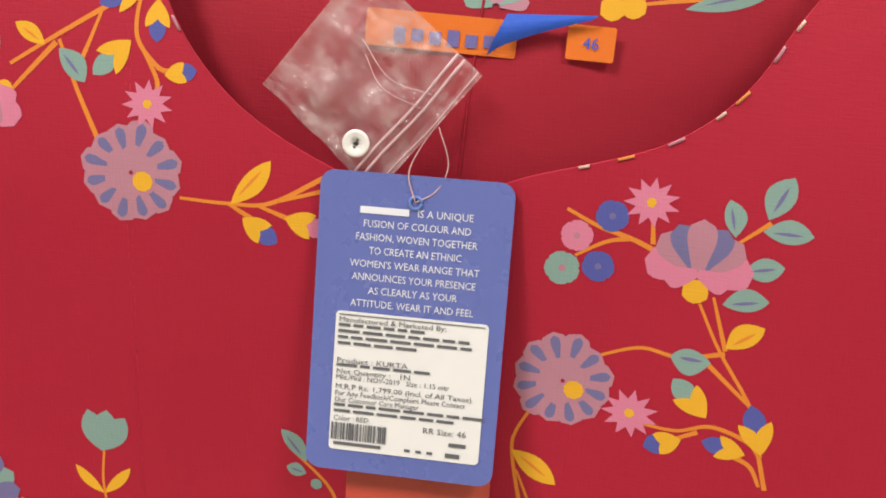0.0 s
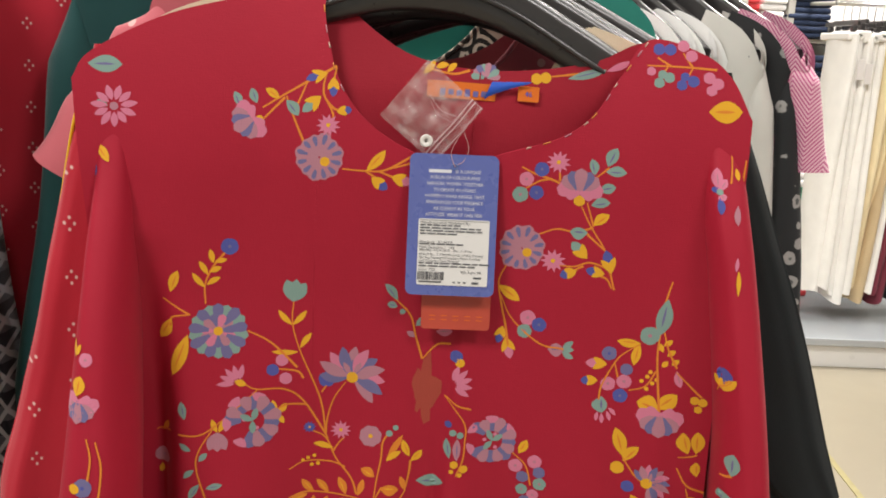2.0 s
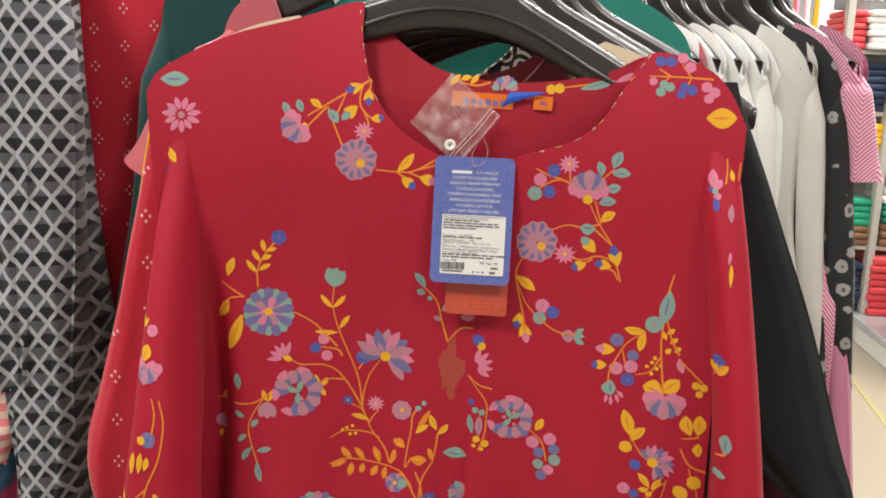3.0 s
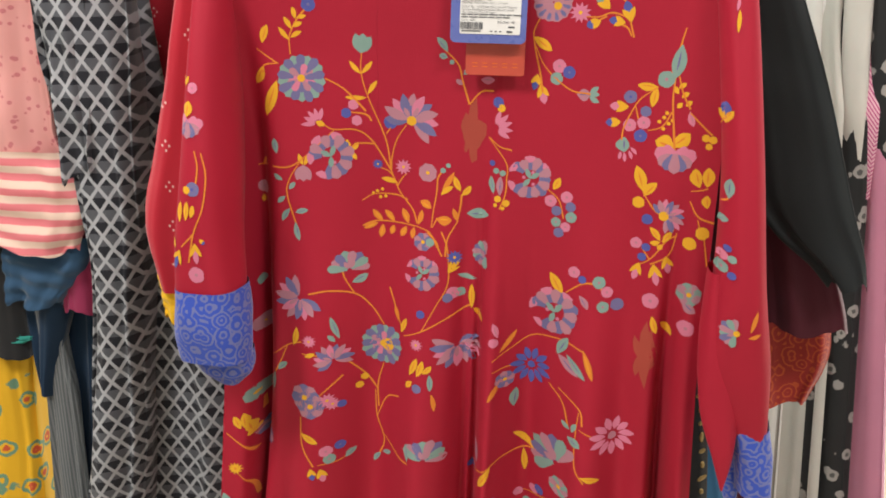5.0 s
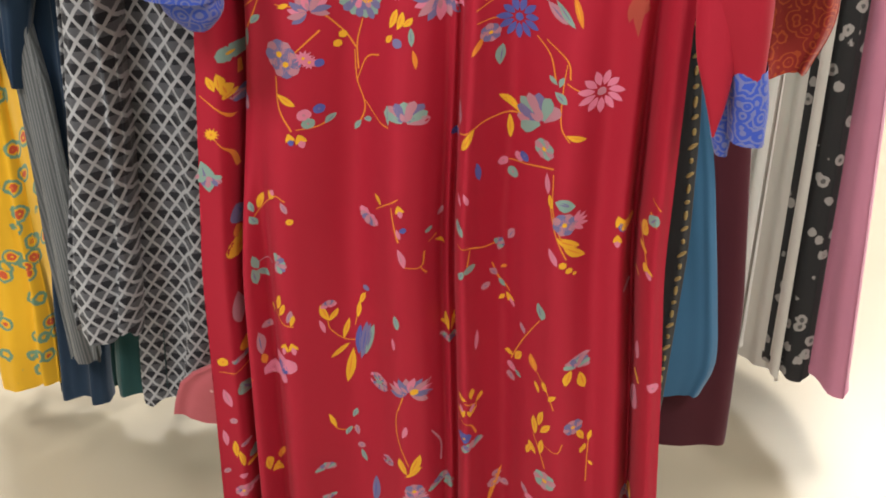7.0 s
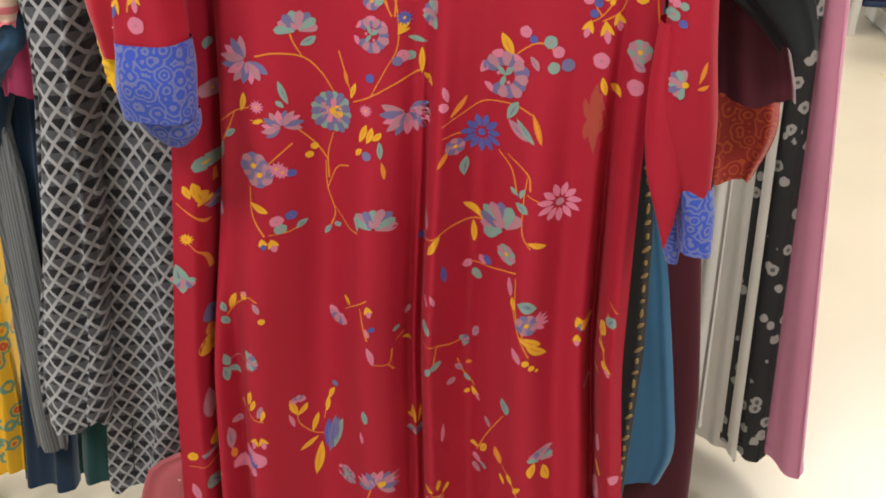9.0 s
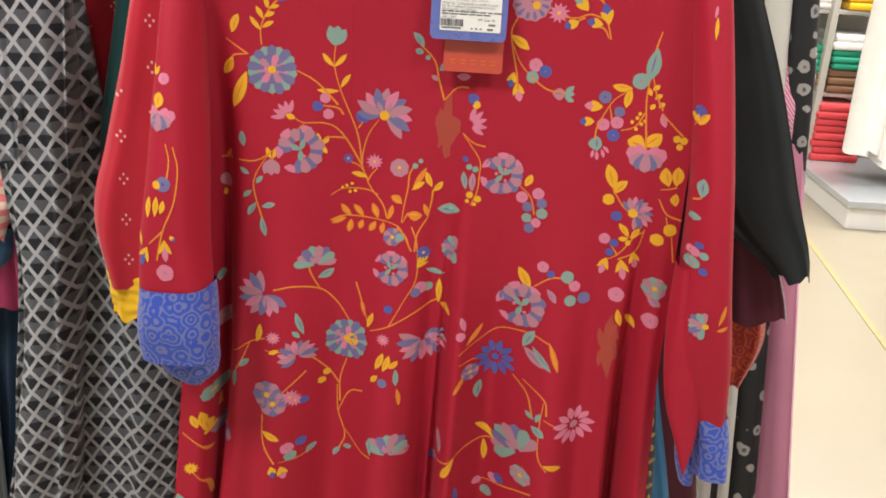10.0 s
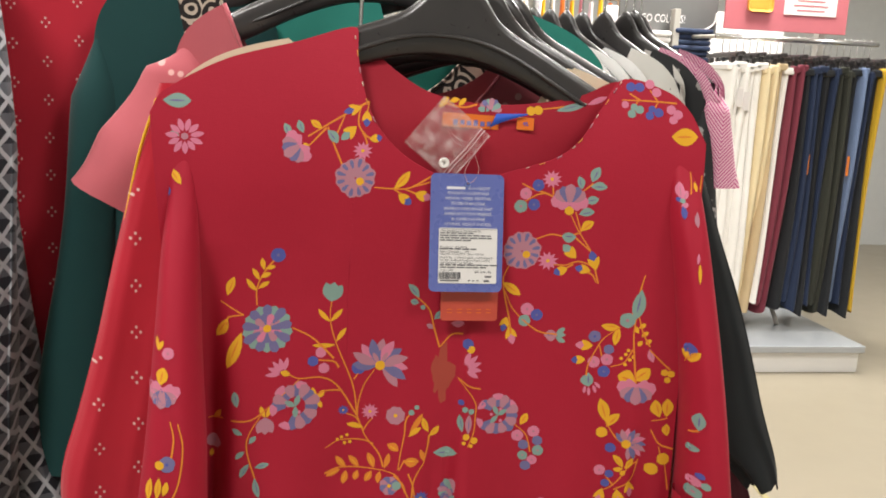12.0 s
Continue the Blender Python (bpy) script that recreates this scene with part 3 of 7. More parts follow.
draped_kurta("black crepe kurta with small square sequins", M_BLACK, 0.385, ((1.272, -0.20, 0.150), (1.05, -0.19, 0.165), (0.60, -0.20, 0.170)), 0.014, 0.0015, 7, 0.004, (("sleeve", M_BLACK, 0.350, ((1.285, 0.10, 0.168), (1.224, 0.140, 0.196), (1.128, 0.165, 0.235), (1.077, 0.180, 0.256), (0.952, 0.205, 0.298), (0.905, 0.262, 0.317), (0.885, 0.292, 0.318)), 0.012, ""),), hook=False)
draped_kurta("dark maroon cotton kurta with wide sleeves", M_MAROON, 0.430, ((1.272, -0.16, 0.155), (1.05, -0.15, 0.19), (0.80, -0.15, 0.23), (0.625, -0.15, 0.260), (0.403, -0.16, 0.292), (0.179, -0.17, 0.308)), 0.020, 0.002, 9, 0.004, (("sleeve", M_MAROON, 0.392, ((1.26, 0.14, 0.172), (1.12, 0.17, 0.200), (1.039, 0.185, 0.225), (0.950, 0.212, 0.272), (0.877, 0.226, 0.302), (0.822, 0.234, 0.321)), 0.022, ""),), hook=False)
hung_kurta("kurta", "dusty pink cotton kurta with tiny white flowers and short sleeves", M_PINK, pose(-0.12, 0.49, 1.395, 0, 1, 0), half=0.215, length=0.62, thick=0.05, flare=0.02, neck=(0.15, 0.16), left=(0.14, 27), right=(0, 0), seed=11, sleeve_w=0.10)
draped_kurta("deep red brocade kurta with elbow sleeves", M_DARKRED, 0.470, ((1.272, -0.15, 0.16), (0.95, -0.14, 0.17), (0.50, -0.15, 0.18)), 0.020, 0.004, 13, 0.003, (("sleeve", M_DARKRED, 0.455, ((1.25, 0.14, 0.18), (1.0, 0.18, 0.27), (0.789, 0.225, 0.322), (0.752, 0.234, 0.322), (0.707, 0.250, 0.300)), 0.022, ""),), hook=False)
hung_kurta("kurta", "black kurta covered in cream paisley print", M_PAISLEY, pose(-0.14, 0.56, 1.43, 0, 0, 0), half=0.215, length=1.0, thick=0.05, neck=(0.15, 0.17), left=(0, 0), right=(0, 0), seed=15)
hung_kurta("kurta", "sea green cotton kurta", M_MINT, pose(-0.035, 0.60, 1.40, 0, 3, 0), half=0.22, length=1.05, thick=0.05, left=(0, 0), right=(0.2, 10), seed=17)
draped_kurta("blue chambray kurta with rounded side slits", M_MIDBLUE, 0.400, ((1.265, -0.02, 0.14), (1.0, 0.05, 0.165), (0.727, 0.10, 0.192), (0.600, 0.12, 0.222), (0.473, 0.13, 0.246), (0.350, 0.14, 0.268), (0.310, 0.15, 0.266), (0.286, 0.16, 0.250)), 0.014, 0.003, 19, 0.002, hook=False)
gold_kurta = draped_kurta("black kurta with a gold woven border", M_INKBLACK, 0.365, ((1.265, -0.02, 0.12), (1.0, 0.05, 0.150), (0.814, 0.07, 0.174), (0.671, 0.08, 0.193), (0.522, 0.09, 0.204), (0.275, 0.10, 0.207), (0.10, 0.12, 0.20)), 0.012, 0.002, 21, 0.002, hook=False)

for k in range(34):
    z = 0.80 - 0.0165 * k
    bm = bmesh.new()
    bmesh.ops.create_uvsphere(bm, u_segments=6, v_segments=4, radius=0.0034, matrix=pose(float(np.interp(z, (0.275, 0.522, 0.671, 0.814), (0.199, 0.196, 0.186, 0.168))), 0.3535, z, 0, 45 * (k % 2), 0) @ Matrix.Diagonal((0.8, 0.25, 1.5 + 0.5 * math.sin(k * 2.3), 1)))
    part("gold_motif", bm, M_GOLDTHREAD, gold_kurta, smooth=True).matrix_parent_inverse = Matrix.Translation(-gold_kurta.location)

for x, y, z, lean in ((-0.050, 0.366, 1.328, 5), (-0.030, 0.392, 1.334, 4), (-0.006, 0.432, 1.330, 4), (0.014, 0.472, 1.334, 3)):
    copy_thing(HANGER, pose(x, y, z, 0, lean, 0))

# ---- kurtas at the side of the rack, left arm ----
hung_kurta("kurta", "dark green cotton kurta with metal studs", M_TEAL, pose(-0.325, 0.57, 1.41, 0, 0, 5), half=0.105, length=0.58, thick=0.05, left=(0.46, 5), right=(0, 0), seed=23, sleeve_w=0.075, neck=(0.03, 0.03))
hung_kurta("kurta", "red kurta with fine white dotted motifs", M_DOTRED, pose(-0.485, 0.61, 1.43, 0, 0, 12), half=0.105, length=0.62, thick=0.06, left=(0.0, 4), right=(0, 0), seed=25, sleeve_w=0.08, neck=(0.03, 0.03))
draped_kurta("black and grey diamond patterned kurta with loose sleeves", M_CHECK, 0.475, ((1.43, -0.56, -0.53), (1.38, -0.61, -0.500), (1.207, -0.600, -0.484), (1.10, -0.595, -0.490), (0.815, -0.567, -0.502), (0.70, -0.580, -0.510), (0.545, -0.602, -0.523), (0.315, -0.650, -0.548), (0.215, -0.660, -0.566)), 0.040, 0.007, 27, 0.010, (("sleeve", M_CHECK, 0.445, ((1.37, -0.60, -0.56), (1.206, -0.590, -0.520), (1.111, -0.594, -0.525), (1.026, -0.584, -0.530), (0.925, -0.574, -0.540)), 0.016, ""),))
draped_kurta("grey and black diamond patterned kurta with a ragged hem", M_CHECK, 0.535, ((1.42, -0.57, -0.54), (1.36, -0.60, -0.52), (1.139, -0.580, -0.510), (0.861, -0.570, -0.478), (0.735, -0.553, -0.420), (0.568, -0.550, -0.400), (0.283, -0.585, -0.425), (0.045, -0.608, -0.484)), 0.040, 0.008, 28, 0.012)
draped_kurta("pink cotton kurta with a quilted straight hem", M_PINK, 0.450, ((1.28, -0.20, -0.08), (0.80, -0.24, -0.10), (0.45, -0.28, -0.12), (0.24, -0.33, -0.18), (0.155, -0.495, -0.28), (0.072, -0.520, -0.32)), 0.012, 0.003, 36, 0.003)
draped_kurta("dark green kurta with a long plain skirt", M_TEAL, 0.520, ((1.30, -0.60, -0.52), (0.60, -0.60, -0.50), (0.339, -0.625, -0.53), (0.045, -0.660, -0.560)), 0.016, 0.005, 37)
draped_kurta("navy chambray kurta with long loose sleeves", M_BLUE, 0.535, ((1.40, -0.64, -0.60), (1.34, -0.68, -0.59), (0.90, -0.665, -0.59), (0.714, -0.668, -0.605), (0.541, -0.689, -0.622), (0.328, -0.720, -0.638), (0.0, -0.775, -0.682)), 0.018, 0.005, 31, 0.003, (("sleeve", M_BLUE, 0.500, ((1.32, -0.68, -0.60), (1.0, -0.70, -0.61), (0.825, -0.704, -0.590), (0.725, -0.708, -0.630), (0.656, -0.698, -0.655), (0.590, -0.687, -0.676)), 0.018, ""), ("turned_cuff", M_MIDNIGHT, 0.478, ((0.831, -0.704, -0.583), (0.785, -0.706, -0.587), (0.735, -0.704, -0.640)), 0.020, "turned-back blue denim cuff")))
draped_kurta("magenta cotton kurta seen at one sleeve end", M_MAGENTA, 0.482, ((1.30, -0.64, -0.60), (0.90, -0.635, -0.585), (0.777, -0.634, -0.580), (0.724, -0.634, -0.582)), 0.006, 0.003, 38)
draped_kurta("grey melange kurta with a straight hem", M_GREY, 0.500, ((1.38, -0.67, -0.64), (1.00, -0.69, -0.66), (0.637, -0.694, -0.650), (0.592, -0.686, -0.644), (0.341, -0.706, -0.650), (0.115, -0.714, -0.664)), 0.010, 0.003, 33)
draped_kurta("black kurta with a thin green line on its sleeve", M_INKBLACK, 0.492, ((1.36, -0.74, -0.68), (0.83, -0.780, -0.690), (0.645, -0.795, -0.692)), 0.012, 0.004, 39, 0.003, (("trim", M_MINT, 0.492, ((0.678, -0.794, -0.690), (0.670, -0.7945, -0.690)), 0.0128, "thin green trim"),))
draped_kurta("yellow kurta with a green and red floral print", M_YELLOW, 0.530, ((1.36, -0.78, -0.70), (0.80, -0.790, -0.700), (0.621, -0.800, -0.722), (0.257, -0.850, -0.742), (0.035, -0.885, -0.766)), 0.035, 0.008, 35)
draped_kurta("pink printed kurta with striped sleeve ends", M_PINKPRINT, 0.470, ((1.40, -0.70, -0.66), (1.34, -0.74, -0.62), (1.143, -0.710, -0.600), (0.947, -0.738, -0.600), (0.92, -0.740, -0.572)), 0.018, 0.005, 29, 0.006, (("cuff", M_STRIPEP, 0.462, ((0.947, -0.733, -0.588), (0.900, -0.748, -0.562), (0.880, -0.755, -0.562), (0.818, -0.758, -0.592)), 0.022, "pink and cream striped sleeve end"),))

# ---- kurtas hanging edge-on from the second rail ----
for k in range(6):
    hung_kurta("kurta", "white cotton kurta hanging edge-on from the rail" if k != 1 else "dusty pink cotton kurta hanging edge-on from the rail", M_WHITE if k != 1 else M_PINK, pose(0.110 + 0.031 * k, 0.985 + 0.010 * k, 1.375, 0, 0, 116), half=0.190, length=1.29, flare=0.12, folds=0.012, thick=0.05, neck=(0.07, 0.06), left=(0.43, 3), right=(0, 0), seed=41 + k, sleeve_w=0.055)
hung_kurta("kurta", "off-white cotton kurta hanging edge-on from the rail", M_OFFWHITE, pose(0.290, 0.99, 1.375, 0, 0, 118), half=0.185, length=1.30, flare=0.15, thick=0.04, left=(0.42, 4), right=(0, 0), seed=51, sleeve_w=0.05)
hung_kurta("kurta", "black kurta with pale block print hanging edge-on", M_BLKPRINT, pose(0.324, 0.985, 1.375, 0, 0, 119), half=0.185, length=1.29, flare=0.17, thick=0.045, left=(0.40, 4), right=(0, 0), seed=52, sleeve_w=0.05)
hung_kurta("kurta", "plain pink voile kurta with a long skirt", M_PINKCLOTH, pose(0.352, 0.990, 1.372, 0, 0, 120), half=0.180, length=1.28, flare=0.24, thick=0.07, left=(0, 0), right=(0, 0), seed=54)
hung_kurta("kurta", "pink herringbone kurta with short loose sleeves", M_HERR, pose(0.338, 0.985, 1.378, 0, 0, 119), half=0.192, length=0.52, flare=0.02, thick=0.06, left=(0.11, 3), right=(0, 0), seed=53, sleeve_w=0.045)

# ---- the printing on the red cloth ----
def dye(name, col):
    m = fabric(name, col, rough=0.68, sheen=0.1, vary=0.16)
    return m


DYES = {"o": dye("orange_dye", (0.72, 0.23, 0.03)), "y": dye("yellow_dye", (0.78, 0.40, 0.025)), "t": dye("sage_dye", (0.23, 0.35, 0.31)), "p": dye("pink_dye", (0.66, 0.20, 0.31)), "m": dye("mauve_dye", (0.47, 0.21, 0.27)), "b": dye("blue_dye", (0.09, 0.10, 0.36)), "g": dye("slate_dye", (0.17, 0.15, 0.31)), "n": dye("faint_brown_dye", (0.40, 0.065, 0.045))}
DYE_NAMES = list(DYES)


class Print:
    """One printed spray: flat shapes laid on the cloth's surface."""

    def __init__(self, name, depth):
        self.name, self.depth = name, depth
        self.v, self.f, self.m, self.n = [], [], [], 0
        self.starts = []
        self.rnd = random.Random(len(bpy.data.meshes))

    def poly(self, col, pts, rings=2):
        """A filled outline of (x, z) points with inner rings, so that it follows the folds."""
        self.n += 1
        self.starts.append((len(self.v), len(self.f)))
        lift = 0.00035 + 0.000004 * (self.n % 40) + self.level * 0.00008
        p = np.array(pts)
        c = p.mean(0)
        close = 0.4 + 0.6 * min(1.0, max(0.0, (1.08 - c[1]) / 0.2))
        base = len(self.v)
        n = len(p)
        for r in range(rings):
            for q in c + (p - c) * (1 - r / rings):
                self.v.append((q[0], self.depth(q[0], q[1]) - lift * close, q[1]))
        self.v.append((c[0], self.depth(c[0], c[1]) - lift * close, c[1]))
        for r in range(rings - 1):
            for i in range(n):
                j = (i + 1) % n
                self.face(col, (base + r * n + i, base + r * n + j, base + (r + 1) * n + j, base + (r + 1) * n + i))
        b2 = base + (rings - 1) * n
        for i in range(n):
            self.face(col, (b2 + i, b2 + (i + 1) % n, base + rings * n))

    level = 0

    def face(self, col, f):
        self.f.append(f)
        self.m.append(DYE_NAMES.index(col))

    def shape(self, col, x, z, ang, length, width, tip=0.5, lean=0.0, n=9):
        """A petal or leaf from x, z in the direction ang (radians)."""
        pts = []
        for s in (1, -1):
            for k in range(n):
                u = k / (n - 1) if s > 0 else 1 - (k + 1) / n
                w = width * 0.5 * (math.sin(math.pi * u ** (0.75 + 0.5 * (1 - tip))) ** 0.8 if 0 < u < 1 else 0.02)
                if tip > 0.8:
                    w = width * 0.5 * min(1, 0.35 + 1.1 * u) * (1 - max(0, (u - 0.72) / 0.28) ** 2) ** 0.5 + 0.0001
                off = s * w + lean * width * math.sin(math.pi * u)
                pts.append((x + math.cos(ang) * length * u - math.sin(ang) * off, z + math.sin(ang) * length * u + math.cos(ang) * off))
        self.poly(col, pts)

    def stem(self, col, *pts):
        self.level = 0
        line = smooth_line(pts, max(6, 9 * len(pts)))
        wid = 0.00072 * self.rnd.uniform(0.85, 1.15)
        base = len(self.v)
        for i in range(len(line)):
            d = line[min(i + 1, len(line) - 1)] - line[max(i - 1, 0)]
            d = d / (np.linalg.norm(d) + 1e-9)
            w = wid * (0.75 + 0.5 * i / len(line))
            for s in (1, -1):
                x, z = line[i][0] - d[1] * w * s, line[i][1] + d[0] * w * s
                self.v.append((x, self.depth(x, z) - (0.00012 if z > 1.08 else 0.0003), z))
        for i in range(len(line) - 1):
            self.face(col, (base + 2 * i, base + 2 * i + 1, base + 2 * i + 3, base + 2 * i + 2))

    def leaf(self, col, x0, z0, x1, z1, w):
        self.level = 1
        a, ln = math.atan2(z1 - z0, x1 - x0), math.hypot(x1 - x0, z1 - z0)
        self.shape(col, x0, z0, a, ln, w, 0.35, self.rnd.uniform(-0.14, 0.14))
        if w > 0.0055:
            self.level = 2
            self.shape({"y": "o", "t": "g", "p": "m", "m": "g", "o": "y", "g": "b", "b": "g"}[col], x0 + (x1 - x0) * 0.18, z0 + (z1 - z0) * 0.18, a, ln * 0.6, w * 0.14, 0.4)

    def blot(self, col, x0, z0, x1, z1, w):
        self.level = 0
        pts = []
        for k in range(26):
            t = 2 * math.pi * k / 26
            r = 0.8 + 0.35 * math.sin(3 * t + 1) * math.cos(2 * t) + self.rnd.uniform(-0.15, 0.15)
            u, v = math.cos(t) * r, math.sin(t) * r
            pts.append(((x0 + x1) / 2 + w * 0.5 * u, (z0 + z1) / 2 + abs(z1 - z0) * 0.5 * v))
        self.poly(col, pts, 3)

    def bud(self, ca, cb, x0, z0, x1, z1, w):
        a, ln = math.atan2(z1 - z0, x1 - x0), math.hypot(x1 - x0, z1 - z0)
        self.level = 1
        self.shape(cb, x0 + math.cos(a) * ln * 0.35, z0 + math.sin(a) * ln * 0.35, a, ln * 0.75, w * 0.8, 0.3)
        self.level = 2
        for s in (-0.42, 0.42):
            self.shape(ca, x0, z0, a + s, ln * 0.78, w * 0.55, 0.3, -s * 0.4)

    def dot(self, col, x, z, r):
        self.level = 3
        r *= 0.88
        self.poly(col, [(x + r * (1 + 0.08 * math.sin(3 * k)) * math.cos(k * math.pi / 6), z + r * math.sin(k * math.pi / 6)) for k in range(12)])

    def burst(self, col, x, z, r):
        self.level = 2
        n = 11
        t0 = self.rnd.uniform(0, 1)
        self.poly(col, [(x + r * (1.08 if k % 2 else 0.62) * math.cos(t0 + k * math.pi / n), z + r * (1.0 if k % 2 else 0.6) * math.sin(t0 + k * math.pi / n)) for k in range(2 * n)])
        self.level = 3
        self.poly("y" if col != "y" else "o", [(x + r * 0.2 * math.cos(k), z + r * 0.2 * math.sin(k)) for k in range(6)], 1)

    def rosette(self, col, x, z, r):
        alt = {"p": "m", "b": "g", "t": "m", "m": "g", "g": "b", "y": "o"}[col]
        t0 = self.rnd.uniform(0, 6)
        n = 5 if r < 0.009 else 8
        r *= 0.92
        for k in range(n):
            self.level = 1
            self.shape(col if (k % 2 == 0 or r < 0.009) else alt, x, z, t0 + k * 2 * math.pi / n, r * 1.05, r * (1.05 if n == 5 else 0.75), 0.9)
        self.level = 3
        self.dot("y" if r > 0.008 else alt, x, z, r * 0.24)

    def petals(self, x, z, r0, r, n, cols, wide, tip, a0=0.0, span=360.0, stripe=None, lean=0.0):
        for k in range(n):
            a = radians(a0 - span / 2 + span * (k + 0.5) / n)
            ln = r * self.rnd.uniform(0.93, 1.05)
            c = cols[k % len(cols)]
            self.level = 1 + (k % 2)
            self.shape(c, x + r0 * math.cos(a), z + r0 * math.sin(a), a, ln - r0, wide, tip, lean)
            if stripe:
                self.level = 3
                self.shape(stripe, x + (r0 + (ln - r0) * 0.3) * math.cos(a), z + (r0 + (ln - r0) * 0.3) * math.sin(a), a, (ln - r0) * 0.6, wide * 0.36, tip)

    def daisy(self, x, z, r, turn):
        self.petals(x, z, r * 0.3, r, 18, ("t", "g"), r * 0.34, 0.95, turn, 360.0)
        self.level = 4
        self.petals(x, z, r * 0.1, r * 0.6, 11, ("m", "p", "g"), r * 0.26, 0.95, turn + 8)
        self.level = 5
        self.poly("y", [(x + r * 0.16 * math.cos(k * 0.7), z + r * 0.16 * math.sin(k * 0.7)) for k in range(9)], 1)

    def peony(self, x, z, r, turn):
        self.petals(x, z, r * 0.25, r, 12, ("m",), r * 0.50, 0.95, turn, 360.0, "g", 0.08)
        self.level = 4
        for k in range(6):
            a = k * 1.05 + 0.3
            self.shape("m", x + r * 0.04 * math.cos(a), z + r * 0.04 * math.sin(a), a, r * 0.5, r * 0.42, 0.95)
        self.level = 5
        self.petals(x, z, r * 0.08, r * 0.42, 6, ("g",), r * 0.10, 0.5, 20)
        self.level = 6
        self.poly("y", [(x + r * (0.22 + 0.2 * math.cos(k * 0.7)), z - r * 0.16 + r * 0.2 * math.sin(k * 0.7)) for k in range(9)], 1)

    def aster(self, x, z, r, turn):
        self.petals(x, z, r * 0.08, r, 11, ("m", "g", "p"), r * 0.34, 0.3, turn, 250.0, None, 0.15)
        self.level = 4
        self.petals(x, z, r * 0.1, r * 0.55, 7, ("g", "m"), r * 0.16, 0.4, turn, 200.0)

    def half(self, x, z, r, turn):
        self.petals(x, z, r * 0.1, r, 8, ("m", "t", "g"), r * 0.4, 0.9, turn, 190.0)
        self.level = 4
        self.petals(x, z, r * 0.05, r * 0.5, 5, ("g", "m"), r * 0.22, 0.7, turn, 150.0)

    def lotus(self, x, z, r, turn):
        self.level = 1
        for da, ln, w, c in ((82, 0.95, 0.62, "p"), (-82, 0.95, 0.62, "p"), (48, 0.95, 0.55, "m"), (-48, 0.95, 0.55, "m"), (26, 0.95, 0.48, "g"), (-26, 0.95, 0.48, "g"), (0, 1.0, 0.5, "m"), (110, 0.6, 0.4, "p"), (-110, 0.6, 0.4, "p")):
            a = radians(turn + da)
            self.level += 0.4
            self.shape(c, x - r * 0.25 * math.cos(radians(turn)), z - r * 0.25 * math.sin(radians(turn)), a, r * ln, r * w, 0.92)
        self.level = 6
        self.dot("g", x - r * 0.1 * math.cos(radians(turn)), z - r * 0.1 * math.sin(radians(turn)), r * 0.2)

    def ring(self, x, z, r, turn):
        self.petals(x, z, r * 0.4, r, 13, ("g", "m"), r * 0.42, 0.95, turn, 300.0)
        self.level = 2
        self.petals(x, z, r * 0.75, r * 1.04, 4, ("p",), r * 0.5, 0.9, turn + 120, 220.0)
        self.level = 4
        for a in (0.6, 2.0, 4.0):
            self.shape("t", x, z, a + radians(turn), r * 0.5, r * 0.24, 0.4)
        for a in (1.2, 3.0, 5.2):
            self.dot("p", x + r * 0.3 * math.cos(a), z + r * 0.3 * math.sin(a), r * 0.09)

    def fan(self, x, z, r, turn):
        self.petals(x, z, r * 0.2, r, 5, ("p",), r * 0.28, 0.7, turn, 130.0)

    def star(self, x, z, r, col):
        self.petals(x, z, r * 0.28, r, 11 if r > 0.014 else 7, (col,), r * 0.32, 0.5, 10)
        self.level = 4
        self.dot("b" if col == "b" else "m", x, z, r * 0.22)

    def tulip(self, x, z, r, turn):
        self.level = 1
        for da, w in ((24, 0.55), (-24, 0.55), (0, 0.62)):
            self.shape("t" if turn < 200 else "m", x, z, radians(turn + da), r, r * w, 0.35)

    def mesh(self, name, verts, faces, dyes, parent):
        used = sorted(set(dyes))
        me = bpy.data.meshes.new(name)
        me.from_pydata(verts, [], faces)
        for k in used:
            me.materials.append(DYES[DYE_NAMES[k]])
        me.polygons.foreach_set("material_index", [used.index(k) for k in dyes])
        me.update()
        ob = new(name, me)
        ob.parent = parent
        return ob

    def done(self, pieces=False):
        """Links the motif under the kurta; a large flower has its petals as pieces of its own."""
        if not pieces:
            self.mesh(self.name, self.v, self.f, self.m, kurta)
            return
        ends = self.starts[1:] + [(len(self.v), len(self.f))]
        flower = None
        for (v0, f0), (v1, f1) in zip(self.starts, ends):
            ob = self.mesh("petal" if flower else self.name, self.v[v0:v1], [tuple(i - v0 for i in f) for f in self.f[f0:f1]], self.m[f0:f1], flower or kurta)
            flower = flower or ob


SURFACE = [front_y]


def printer(method, name):
    """A function that prints one motif as a part of its own on the current surface."""
    def run(*args):
        p = Print(name, SURFACE[0])
        method(p, *args)
        p.done(name in ("printed_peony", "printed_daisy", "printed_aster", "printed_lotus", "printed_ring_flower", "printed_star_flower"))
    return run


